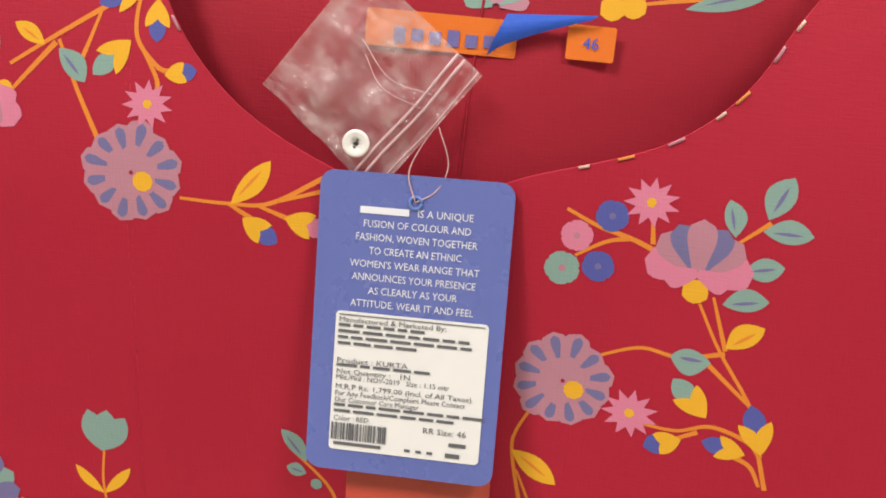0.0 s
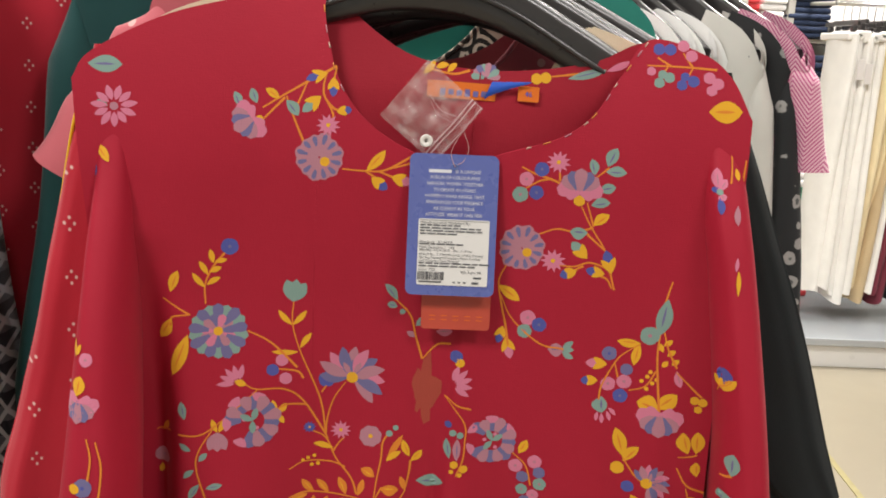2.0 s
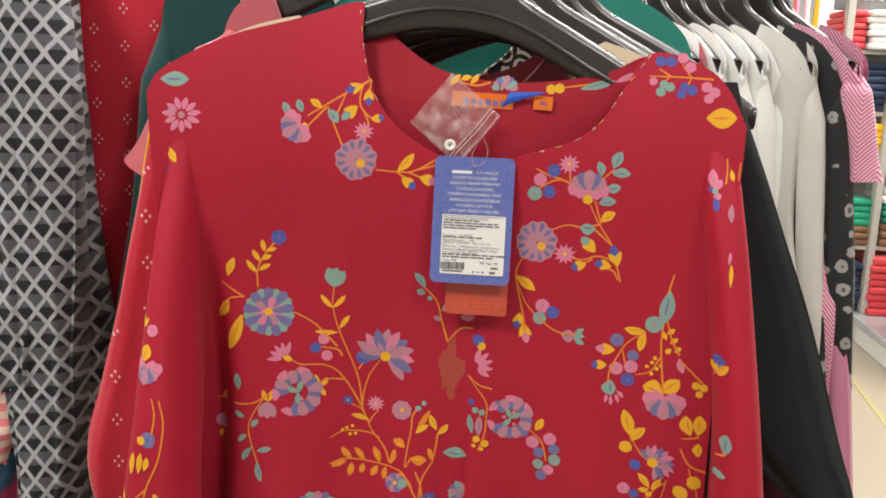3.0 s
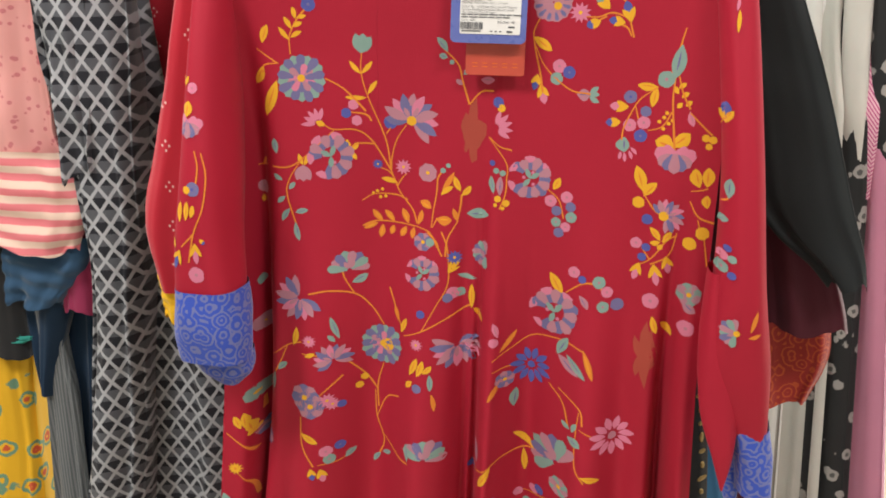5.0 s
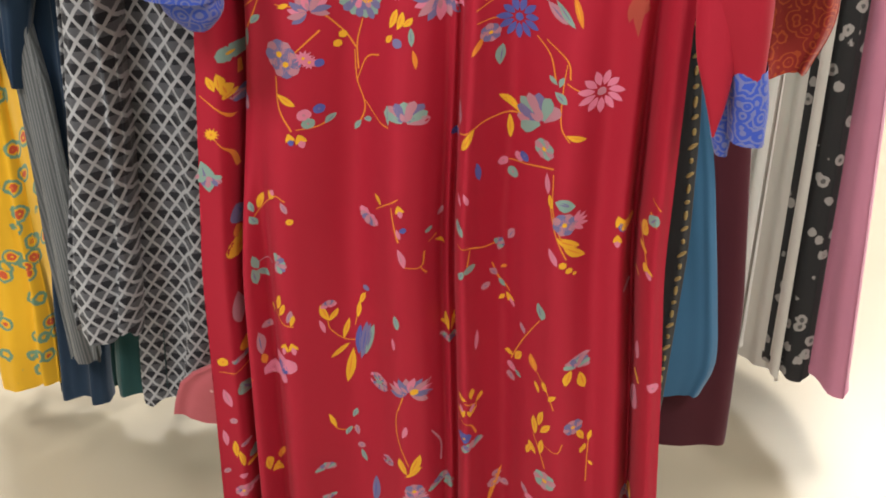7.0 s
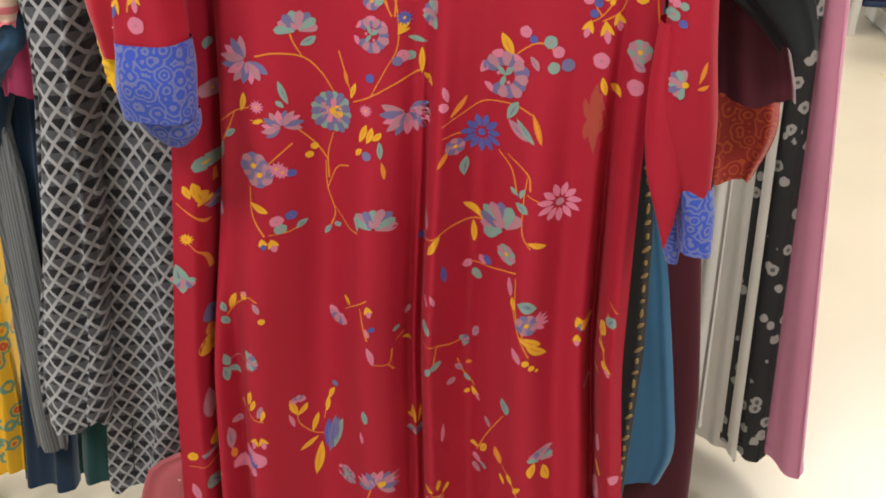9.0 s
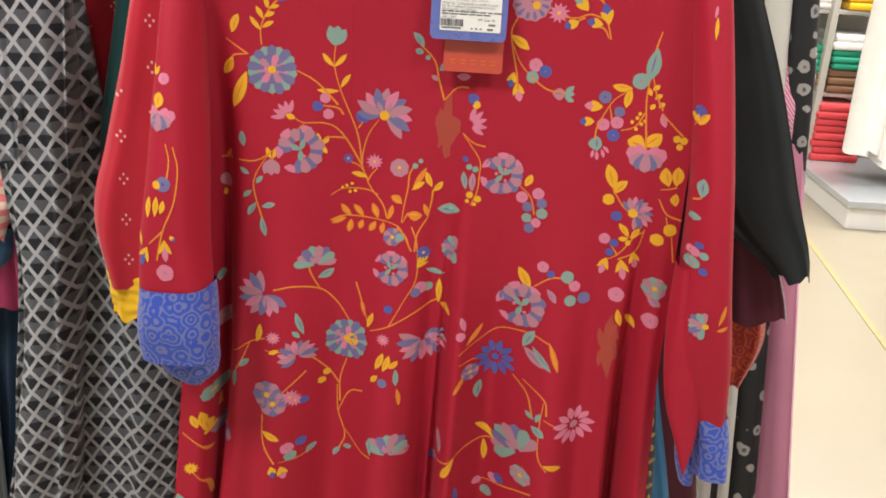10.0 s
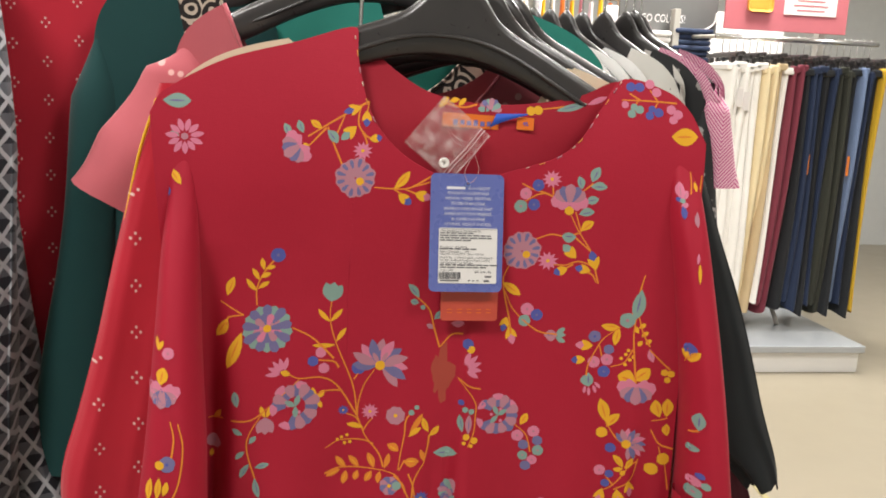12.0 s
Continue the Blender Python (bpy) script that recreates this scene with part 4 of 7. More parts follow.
stem, leaf, bud, dot = printer(Print.stem, "printed_stem"), printer(Print.leaf, "printed_leaf"), printer(Print.bud, "printed_bud"), printer(Print.dot, "printed_berry")
burst, rosette, daisy, peony = printer(Print.burst, "printed_thistle"), printer(Print.rosette, "printed_blossom"), printer(Print.daisy, "printed_daisy"), printer(Print.peony, "printed_peony")
aster, half_flower, lotus, ring_flower = printer(Print.aster, "printed_aster"), printer(Print.half, "printed_half_flower"), printer(Print.lotus, "printed_lotus"), printer(Print.ring, "printed_ring_flower")
fan, star, tulip, blot = printer(Print.fan, "printed_fan_flower"), printer(Print.star, "printed_star_flower"), printer(Print.tulip, "printed_tulip"), printer(Print.blot, "printed_patch")


def sleeve_l_y(x, z):
    return sleeve_y(SLEEVE_L, x, z, 0.4)


def sleeve_r_y(x, z):
    return sleeve_y(SLEEVE_R, x, z, 2.0)


# ---- printed flowers ----
SURFACE[0] = front_y
stem("o", (-0.190, 1.245), (-0.176, 1.254), (-0.158, 1.265), (-0.137, 1.277))
stem("o", (-0.190, 1.236), (-0.174, 1.253))
stem("o", (-0.173, 1.254), (-0.169, 1.244), (-0.167, 1.238), (-0.158, 1.217))
stem("o", (-0.158, 1.265), (-0.162, 1.255), (-0.165, 1.248))
stem("o", (-0.137, 1.277), (-0.144, 1.272), (-0.146, 1.257), (-0.139, 1.247), (-0.133, 1.245))
stem("o", (-0.146, 1.256), (-0.139, 1.243), (-0.139, 1.237))
stem("o", (-0.137, 1.276), (-0.139, 1.267))
leaf("y", -0.178, 1.252, -0.188, 1.259, 0.0059)
leaf("t", -0.173, 1.251, -0.164, 1.240, 0.0083)
bud("y", "b", -0.144, 1.272, -0.158, 1.267, 0.0069)
bud("y", "b", -0.139, 1.269, -0.139, 1.256, 0.0074)
bud("y", "t", -0.148, 1.255, -0.160, 1.244, 0.0084)
bud("y", "b", -0.136, 1.244, -0.126, 1.246, 0.0075)
burst("p", -0.142, 1.234, 0.0084)
lotus(-0.200, 1.235, 0.0165, 215)
leaf("t", -0.206, 1.245, -0.210, 1.256, 0.0063)
leaf("t", -0.194, 1.248, -0.198, 1.259, 0.0063)
dot("y", -0.192, 1.237, 0.0029)
peony(-0.148, 1.210, 0.0184, 0)
stem("o", (-0.131, 1.202), (-0.114, 1.201), (-0.099, 1.202), (-0.079, 1.213))
stem("o", (-0.099, 1.202), (-0.079, 1.208))
stem("o", (-0.114, 1.201), (-0.106, 1.196))
stem("o", (-0.104, 1.201), (-0.091, 1.196))
leaf("y", -0.113, 1.201, -0.099, 1.217, 0.0076)
bud("y", "b", -0.109, 1.196, -0.098, 1.188, 0.0091)
bud("y", "p", -0.094, 1.197, -0.080, 1.193, 0.0092)
stem("o", (0.004, 1.209), (0.015, 1.204), (0.026, 1.201), (0.036, 1.197))
stem("o", (0.008, 1.193), (0.018, 1.199), (0.026, 1.201))
stem("o", (0.032, 1.210), (0.033, 1.200))
rosette("p", 0.008, 1.200, 0.0058)
rosette("b", 0.019, 1.208, 0.0058)
rosette("t", 0.004, 1.188, 0.0064)
rosette("b", 0.016, 1.190, 0.0058)
burst("p", 0.031, 1.214, 0.0085)
lotus(0.048, 1.197, 0.0182, 90)
dot("y", 0.048, 1.186, 0.0048)
stem("o", (0.059, 1.204), (0.068, 1.212))
leaf("t", 0.067, 1.213, 0.073, 1.227, 0.0091)
leaf("t", 0.058, 1.206, 0.055, 1.218, 0.0069)
leaf("t", 0.066, 1.209, 0.081, 1.209, 0.0080)
leaf("t", 0.062, 1.195, 0.074, 1.198, 0.0080)
leaf("t", 0.057, 1.183, 0.071, 1.186, 0.0080)
stem("o", (0.050, 1.182), (0.058, 1.167), (0.070, 1.149), (0.074, 1.136), (0.079, 1.119))
stem("o", (0.054, 1.185), (0.060, 1.167))
stem("o", (0.070, 1.149), (0.052, 1.164))
stem("o", (0.018, 1.157), (0.033, 1.163), (0.046, 1.162), (0.060, 1.166))
leaf("y", 0.060, 1.168, 0.071, 1.177, 0.0081)
leaf("t", 0.056, 1.162, 0.043, 1.162, 0.0097)
peony(0.008, 1.146, 0.0183, 0)
burst("p", 0.032, 1.138, 0.0092)
stem("o", (0.035, 1.135), (0.048, 1.135), (0.059, 1.139), (0.071, 1.136), (0.076, 1.131))
bud("y", "t", 0.057, 1.142, 0.046, 1.153, 0.0097)
bud("y", "b", 0.050, 1.132, 0.039, 1.127, 0.0092)
stem("o", (0.043, 1.129), (0.055, 1.136))
bud("y", "b", 0.071, 1.131, 0.058, 1.133, 0.0081)
stem("o", (0.077, 1.120), (0.073, 1.127), (0.066, 1.130))
bud("y", "b", 0.076, 1.132, 0.071, 1.148, 0.0092)
SURFACE[0] = front_y
stem("o", (-0.001, 1.136), (-0.007, 1.124), (-0.008, 1.116), (-0.005, 1.100), (-0.001, 1.084), (0.002, 1.067))
leaf("y", -0.008, 1.116, 0.009, 1.104, 0.0086)
stem("o", (-0.006, 1.108), (0.004, 1.089), (0.026, 1.071), (0.045, 1.068))
rosette("p", 0.016, 1.091, 0.0065)
rosette("b", 0.025, 1.086, 0.0060)
rosette("t", 0.014, 1.080, 0.0060)
bud("y", "b", -0.003, 1.083, -0.006, 1.070, 0.0076)
bud("y", "p", -0.000, 1.074, 0.004, 1.058, 0.0087)
leaf("m", 0.033, 1.067, 0.045, 1.068, 0.0110)
leaf("t", 0.044, 1.068, 0.052, 1.075, 0.0049)
leaf("t", 0.044, 1.067, 0.053, 1.068, 0.0049)
leaf("t", 0.044, 1.066, 0.053, 1.061, 0.0049)
stem("o", (-0.046, 1.023), (-0.029, 1.000), (-0.028, 0.984), (-0.029, 0.969), (-0.034, 0.955))
stem("o", (-0.046, 1.023), (-0.035, 1.015), (-0.024, 1.012))
fan(-0.041, 1.032, 0.0179, 20)
dot("b", -0.038, 1.056, 0.0059)
dot("y", -0.035, 1.051, 0.0043)
ring_flower(-0.006, 0.986, 0.0205, 0)
leaf("t", -0.040, 0.970, -0.043, 0.987, 0.0060)
leaf("m", -0.034, 0.968, -0.034, 0.987, 0.0066)
dot("t", -0.038, 0.992, 0.0033)
dot("t", -0.032, 0.990, 0.0033)
dot("y", -0.036, 0.965, 0.0038)
dot("y", -0.028, 0.961, 0.0039)
dot("y", -0.038, 0.959, 0.0022)
dot("y", -0.031, 0.956, 0.0022)
dot("b", -0.042, 0.999, 0.0033)
stem("o", (0.011, 0.977), (0.022, 0.967), (0.027, 0.950))
leaf("y", 0.016, 0.977, 0.022, 0.989, 0.0072)
rosette("p", 0.014, 0.966, 0.0061)
rosette("p", 0.029, 0.971, 0.0061)
dot("g", 0.020, 0.957, 0.0056)
dot("g", 0.033, 0.962, 0.0056)
rosette("t", 0.034, 0.952, 0.0056)
rosette("t", 0.020, 0.946, 0.0050)
rosette("p", 0.029, 0.942, 0.0051)
dot("g", 0.023, 0.936, 0.0056)
SURFACE[0] = front_y
stem("o", (0.122, 1.129), (0.120, 1.121), (0.118, 1.111))
leaf("t", 0.120, 1.115, 0.116, 1.086, 0.0121)
stem("o", (0.117, 1.092), (0.116, 1.068), (0.121, 1.024))
stem("o", (0.119, 1.090), (0.124, 1.074), (0.131, 1.061))
leaf("y", 0.120, 1.078, 0.126, 1.083, 0.0044)
leaf("y", 0.123, 1.070, 0.129, 1.075, 0.0044)
leaf("y", 0.127, 1.063, 0.132, 1.068, 0.0044)
leaf("y", 0.120, 1.073, 0.116, 1.080, 0.0044)
leaf("y", 0.124, 1.066, 0.120, 1.061, 0.0044)
rosette("t", 0.109, 1.085, 0.0077)
stem("o", (0.112, 1.089), (0.115, 1.095))
leaf("y", 0.103, 1.078, 0.085, 1.079, 0.0072)
leaf("y", 0.102, 1.078, 0.099, 1.060, 0.0072)
stem("o", (0.103, 1.078), (0.089, 1.067), (0.082, 1.055), (0.076, 1.040), (0.075, 1.029))
rosette("g", 0.080, 1.068, 0.0061)
bud("y", "p", 0.079, 1.059, 0.064, 1.059, 0.0094)
bud("y", "b", 0.073, 1.045, 0.061, 1.044, 0.0089)
rosette("p", 0.081, 1.043, 0.0061)
rosette("p", 0.093, 1.046, 0.0061)
dot("g", 0.094, 1.056, 0.0055)
rosette("b", 0.091, 1.034, 0.0061)
stem("o", (0.085, 1.060), (0.088, 1.049))
leaf("t", 0.077, 1.032, 0.078, 1.018, 0.0122)
leaf("p", 0.075, 1.019, 0.074, 1.011, 0.0033)
leaf("p", 0.078, 1.018, 0.079, 1.009, 0.0033)
leaf("p", 0.082, 1.020, 0.085, 1.012, 0.0033)
leaf("p", 0.083, 1.023, 0.089, 1.017, 0.0033)
stem("o", (0.097, 1.039), (0.109, 1.044), (0.116, 1.057))
dot("y", 0.106, 1.048, 0.0019)
dot("y", 0.110, 1.052, 0.0019)
dot("y", 0.112, 1.056, 0.0019)
dot("y", 0.110, 1.042, 0.0019)
dot("y", 0.114, 1.047, 0.0019)
dot("y", 0.117, 1.050, 0.0019)
lotus(0.122, 1.017, 0.0191, 270)
leaf("y", 0.120, 1.026, 0.104, 1.031, 0.0146)
leaf("y", 0.119, 1.027, 0.133, 1.040, 0.0123)
stem("o", (0.131, 1.058), (0.145, 1.045), (0.151, 1.040))
dot("y", 0.146, 1.037, 0.0039)
dot("y", 0.152, 1.036, 0.0039)
dot("y", 0.149, 1.030, 0.0034)
leaf("p", 0.131, 1.059, 0.135, 1.046, 0.0061)
leaf("y", 0.098, 0.983, 0.090, 1.007, 0.0107)
leaf("y", 0.098, 0.979, 0.109, 0.993, 0.0085)
dot("y", 0.094, 0.973, 0.0062)
stem("o", (0.097, 0.983), (0.107, 0.969), (0.115, 0.963))
aster(0.119, 0.963, 0.0170, 25)
dot("y", 0.117, 0.963, 0.0051)
dot("b", 0.103, 0.958, 0.0057)
leaf("y", 0.116, 0.939, 0.106, 0.951, 0.0063)
leaf("y", 0.116, 0.938, 0.107, 0.936, 0.0051)
leaf("y", 0.118, 0.938, 0.125, 0.949, 0.0063)
leaf("y", 0.118, 0.936, 0.114, 0.931, 0.0051)
stem("o", (0.117, 0.939), (0.130, 0.945))
stem("o", (0.130, 0.948), (0.125, 0.927), (0.109, 0.915))
rosette("p", 0.095, 0.934, 0.0057)
dot("b", 0.104, 0.931, 0.0046)
dot("b", 0.101, 0.921, 0.0046)
stem("o", (0.100, 0.930), (0.108, 0.920))
leaf("y", 0.145, 0.993, 0.140, 1.010, 0.0107)
leaf("y", 0.151, 0.994, 0.151, 1.012, 0.0107)
stem("o", (0.138, 0.989), (0.147, 0.991), (0.152, 0.993))
leaf("y", 0.153, 0.975, 0.152, 0.987, 0.0079)
stem("o", (0.138, 0.980), (0.146, 0.967), (0.160, 0.962))
stem("o", (0.146, 0.964), (0.150, 0.950))
dot("y", 0.151, 0.952, 0.0068)
dot("y", 0.141, 0.941, 0.0068)
stem("o", (0.153, 0.947), (0.158, 0.921))
SURFACE[0] = front_y
stem("o", (-0.232, 1.095), (-0.232, 1.111), (-0.225, 1.126), (-0.215, 1.138))
leaf("y", -0.232, 1.108, -0.241, 1.120, 0.0044)
leaf("y", -0.231, 1.110, -0.221, 1.116, 0.0044)
leaf("y", -0.230, 1.118, -0.236, 1.129, 0.0044)
leaf("y", -0.229, 1.120, -0.220, 1.124, 0.0044)
leaf("y", -0.226, 1.127, -0.228, 1.138, 0.0044)
leaf("y", -0.225, 1.128, -0.216, 1.130, 0.0039)
rosette("b", -0.214, 1.140, 0.0069)
daisy(-0.223, 1.073, 0.0229, 0)
stem("o", (-0.263, 1.100), (-0.244, 1.087))
stem("o", (-0.243, 1.087), (-0.256, 1.085), (-0.258, 1.078))
leaf("y", -0.257, 1.105, -0.251, 1.122, 0.0072)
leaf("y", -0.257, 1.084, -0.267, 1.067, 0.0088)
leaf("y", -0.245, 1.071, -0.258, 1.037, 0.0108)
stem("o", (-0.201, 1.073), (-0.187, 1.066), (-0.177, 1.058), (-0.163, 1.043))
stem("o", (-0.166, 1.099), (-0.167, 1.080), (-0.161, 1.057), (-0.145, 1.017), (-0.140, 0.986))
tulip(-0.167, 1.097, 0.0183, 80)
leaf("y", -0.167, 1.078, -0.178, 1.090, 0.0046)
leaf("y", -0.167, 1.078, -0.156, 1.090, 0.0046)
leaf("y", -0.161, 1.059, -0.152, 1.072, 0.0046)
leaf("y", -0.162, 1.056, -0.183, 1.056, 0.0046)
dot("p", -0.175, 1.049, 0.0056)
dot("b", -0.182, 1.041, 0.0056)
dot("p", -0.172, 1.034, 0.0057)
stem("o", (-0.178, 1.042), (-0.163, 1.040), (-0.158, 1.034))
rosette("b", -0.140, 1.033, 0.0068)
stem("o", (-0.140, 1.028), (-0.144, 1.022))
aster(-0.120, 1.035, 0.0275, 62)
dot("y", -0.120, 1.035, 0.0053)
stem("o", (-0.125, 1.031), (-0.134, 1.017), (-0.139, 1.000), (-0.140, 0.986))
stem("o", (-0.140, 0.986), (-0.132, 0.966), (-0.119, 0.949), (-0.114, 0.935))
fan(-0.208, 1.030, 0.0162, 130)
bud("y", "y", -0.211, 1.032, -0.203, 1.029, 0.0056)
stem("o", (-0.203, 1.029), (-0.194, 1.025), (-0.173, 1.025), (-0.158, 1.015), (-0.140, 0.986))
stem("o", (-0.194, 1.024), (-0.209, 1.010), (-0.226, 0.995), (-0.238, 0.988), (-0.254, 0.988))
ring_flower(-0.197, 0.999, 0.0221, 40)
leaf("y", -0.179, 1.004, -0.182, 1.016, 0.0052)
leaf("y", -0.178, 1.005, -0.171, 1.013, 0.0052)
leaf("y", -0.178, 1.004, -0.173, 0.996, 0.0046)
stem("o", (-0.181, 1.007), (-0.170, 1.012), (-0.155, 1.012))
stem("o", (-0.226, 0.995), (-0.238, 0.975), (-0.240, 0.959), (-0.232, 0.930))
leaf("t", -0.249, 1.001, -0.251, 1.016, 0.0070)
leaf("t", -0.244, 0.975, -0.253, 0.981, 0.0050)
leaf("t", -0.238, 0.966, -0.232, 0.973, 0.0050)
leaf("t", -0.242, 0.959, -0.250, 0.952, 0.0050)
leaf("t", -0.238, 0.947, -0.246, 0.934, 0.0056)
leaf("t", -0.233, 0.943, -0.220, 0.946, 0.0056)
leaf("t", -0.233, 0.933, -0.229, 0.914, 0.0061)
leaf("y", -0.224, 0.990, -0.228, 1.001, 0.0045)
leaf("y", -0.223, 0.990, -0.219, 1.000, 0.0045)
tulip(-0.224, 0.990, 0.0162, 270)
stem("o", (-0.276, 0.984), (-0.262, 0.988))
leaf("y", -0.271, 0.984, -0.264, 0.995, 0.0046)
rosette("m", -0.271, 0.962, 0.0071)
leaf("y", -0.273, 0.953, -0.274, 0.945, 0.0041)
SURFACE[0] = front_y
burst("b", -0.153, 0.992, 0.0052)
burst("p", -0.128, 0.990, 0.0080)
stem("o", (-0.151, 0.989), (-0.141, 0.984), (-0.134, 0.972))
stem("o", (-0.125, 0.984), (-0.130, 0.978), (-0.134, 0.971))
leaf("y", -0.134, 0.974, -0.150, 0.978, 0.0053)
stem("o", (-0.169, 0.955), (-0.156, 0.962), (-0.135, 0.962), (-0.124, 0.958))
dot("y", -0.154, 0.965, 0.0018)
dot("y", -0.149, 0.967, 0.0018)
dot("y", -0.151, 0.959, 0.0019)
dot("y", -0.146, 0.960, 0.0019)
dot("y", -0.158, 0.963, 0.0016)
stem("o", (-0.114, 0.932), (-0.134, 0.934), (-0.156, 0.934), (-0.169, 0.929))
leaf("o", -0.149, 0.934, -0.159, 0.946, 0.0064)
leaf("o", -0.137, 0.934, -0.147, 0.946, 0.0064)
leaf("o", -0.123, 0.934, -0.129, 0.949, 0.0070)
leaf("o", -0.113, 0.934, -0.109, 0.949, 0.0054)
leaf("o", -0.154, 0.932, -0.168, 0.926, 0.0064)
leaf("o", -0.149, 0.931, -0.152, 0.917, 0.0064)
leaf("o", -0.138, 0.931, -0.141, 0.921, 0.0059)
leaf("o", -0.125, 0.931, -0.131, 0.920, 0.0065)
leaf("o", -0.117, 0.931, -0.119, 0.919, 0.0054)
stem("o", (-0.114, 0.932), (-0.102, 0.927), (-0.095, 0.915), (-0.089, 0.903))
stem("o", (-0.100, 0.932), (-0.098, 0.949), (-0.095, 0.967), (-0.094, 0.981), (-0.090, 0.988))
rosette("m", -0.104, 0.986, 0.0096)
dot("t", -0.089, 0.989, 0.0032)
dot("t", -0.084, 0.994, 0.0027)
leaf("o", -0.090, 0.968, -0.078, 0.988, 0.0054)
leaf("y", -0.091, 0.965, -0.079, 0.974, 0.0054)
leaf("y", -0.072, 0.969, -0.078, 0.984, 0.0060)
leaf("y", -0.071, 0.965, -0.062, 0.975, 0.0060)
stem("o", (-0.075, 0.938), (-0.072, 0.955), (-0.071, 0.966))
stem("o", (-0.075, 0.938), (-0.084, 0.921), (-0.086, 0.903))
leaf("o", -0.075, 0.939, -0.079, 0.952, 0.0049)
leaf("o", -0.095, 0.941, -0.080, 0.940, 0.0098)
leaf("o", -0.100, 0.951, -0.111, 0.958, 0.0081)
stem("o", (-0.099, 0.932), (-0.094, 0.942))
rosette("m", -0.108, 0.917, 0.0098)
dot("t", -0.101, 0.917, 0.0049)
leaf("t", -0.066, 0.947, -0.044, 0.948, 0.0109)
stem("o", (-0.090, 1.103), (-0.076, 1.089), (-0.071, 1.072), (-0.065, 1.053))
leaf("t", -0.086, 1.100, -0.096, 1.113, 0.0068)
leaf("t", -0.086, 1.095, -0.094, 1.097, 0.0058)
dot("t", -0.082, 1.091, 0.0026)
leaf("t", -0.071, 1.080, -0.062, 1.088, 0.0064)
leaf("m", -0.071, 1.071, -0.078, 1.075, 0.0048)
leaf("p", -0.055, 1.076, -0.042, 1.076, 0.0069)
stem("o", (-0.065, 1.053), (-0.054, 1.065), (-0.043, 1.066))
blot("n", -0.060, 1.057, -0.066, 0.993, 0.0236)
SURFACE[0] = front_y
stem("o", (-0.138, 0.804), (-0.150, 0.823), (-0.162, 0.842), (-0.178, 0.858), (-0.202, 0.863), (-0.221, 0.860))
stem("o", (-0.178, 0.858), (-0.186, 0.874), (-0.189, 0.885))
half_flower(-0.182, 0.884, 0.0200, 92)
leaf("t", -0.180, 0.870, -0.165, 0.878, 0.0082)
aster(-0.230, 0.856, 0.0251, 215)
daisy(-0.151, 0.801, 0.0232, 10)
dot("y", -0.146, 0.801, 0.0079)
stem("o", (-0.151, 0.778), (-0.158, 0.753), (-0.158, 0.725))
aster(-0.074, 0.807, 0.0249, 270)
stem("o", (-0.127, 0.816), (-0.108, 0.825), (-0.075, 0.843), (-0.059, 0.852))
stem("o", (-0.108, 0.825), (-0.095, 0.850), (-0.083, 0.875), (-0.084, 0.910), (-0.090, 0.928))
leaf("y", -0.130, 0.819, -0.124, 0.836, 0.0056)
leaf("y", -0.060, 0.847, -0.060, 0.874, 0.0067)
leaf("y", -0.058, 0.848, -0.048, 0.837, 0.0062)
ring_flower(-0.108, 0.885, 0.0177, 0)
burst("b", -0.077, 0.902, 0.0077)
bud("y", "y", -0.083, 0.886, -0.073, 0.899, 0.0061)
stem("o", (-0.092, 0.910), (-0.095, 0.918), (-0.104, 0.927))
rosette("p", -0.078, 0.865, 0.0067)
rosette("t", -0.071, 0.865, 0.0050)
dot("g", -0.083, 0.860, 0.0056)
dot("b", -0.109, 0.843, 0.0050)
burst("p", -0.113, 0.810, 0.0068)
stem("o", (-0.128, 0.820), (-0.137, 0.847), (-0.143, 0.865))
leaf("o", -0.133, 0.831, -0.137, 0.847, 0.0045)
leaf("y", -0.120, 0.776, -0.112, 0.796, 0.0069)
leaf("y", -0.112, 0.776, -0.106, 0.794, 0.0069)
leaf("y", -0.106, 0.780, -0.097, 0.788, 0.0063)
leaf("y", -0.117, 0.770, -0.124, 0.761, 0.0057)
dot("g", -0.112, 0.763, 0.0057)
leaf("t", -0.099, 0.779, -0.098, 0.760, 0.0057)
leaf("o", -0.097, 0.757, -0.094, 0.737, 0.0046)
stem("o", (-0.265, 0.788), (-0.245, 0.803), (-0.229, 0.809))
stem("o", (-0.245, 0.803), (-0.253, 0.784), (-0.260, 0.771))
leaf("t", -0.256, 0.775, -0.246, 0.784, 0.0067)
leaf("t", -0.260, 0.771, -0.264, 0.749, 0.0062)
leaf("y", -0.238, 0.804, -0.234, 0.824, 0.0066)
leaf("y", -0.226, 0.793, -0.215, 0.797, 0.0050)
burst("p", -0.221, 0.810, 0.0072)
aster(-0.198, 0.788, 0.0190, 100)
stem("o", (-0.229, 0.796), (-0.195, 0.791), (-0.173, 0.769), (-0.159, 0.747))
dot("y", -0.171, 0.762, 0.0045)
dot("y", -0.176, 0.753, 0.0045)
leaf("t", -0.192, 0.811, -0.200, 0.836, 0.0061)
leaf("t", -0.196, 0.808, -0.203, 0.816, 0.0050)
rosette("m", -0.221, 0.738, 0.0153)
burst("p", -0.200, 0.738, 0.0074)
stem("o", (-0.217, 0.745), (-0.190, 0.769))
leaf("y", 0.030, 0.873, 0.017, 0.895, 0.0100)
stem("o", (0.033, 0.877), (0.049, 0.889), (0.063, 0.889), (0.069, 0.881))
rosette("p", 0.040, 0.899, 0.0060)
dot("b", 0.048, 0.893, 0.0044)
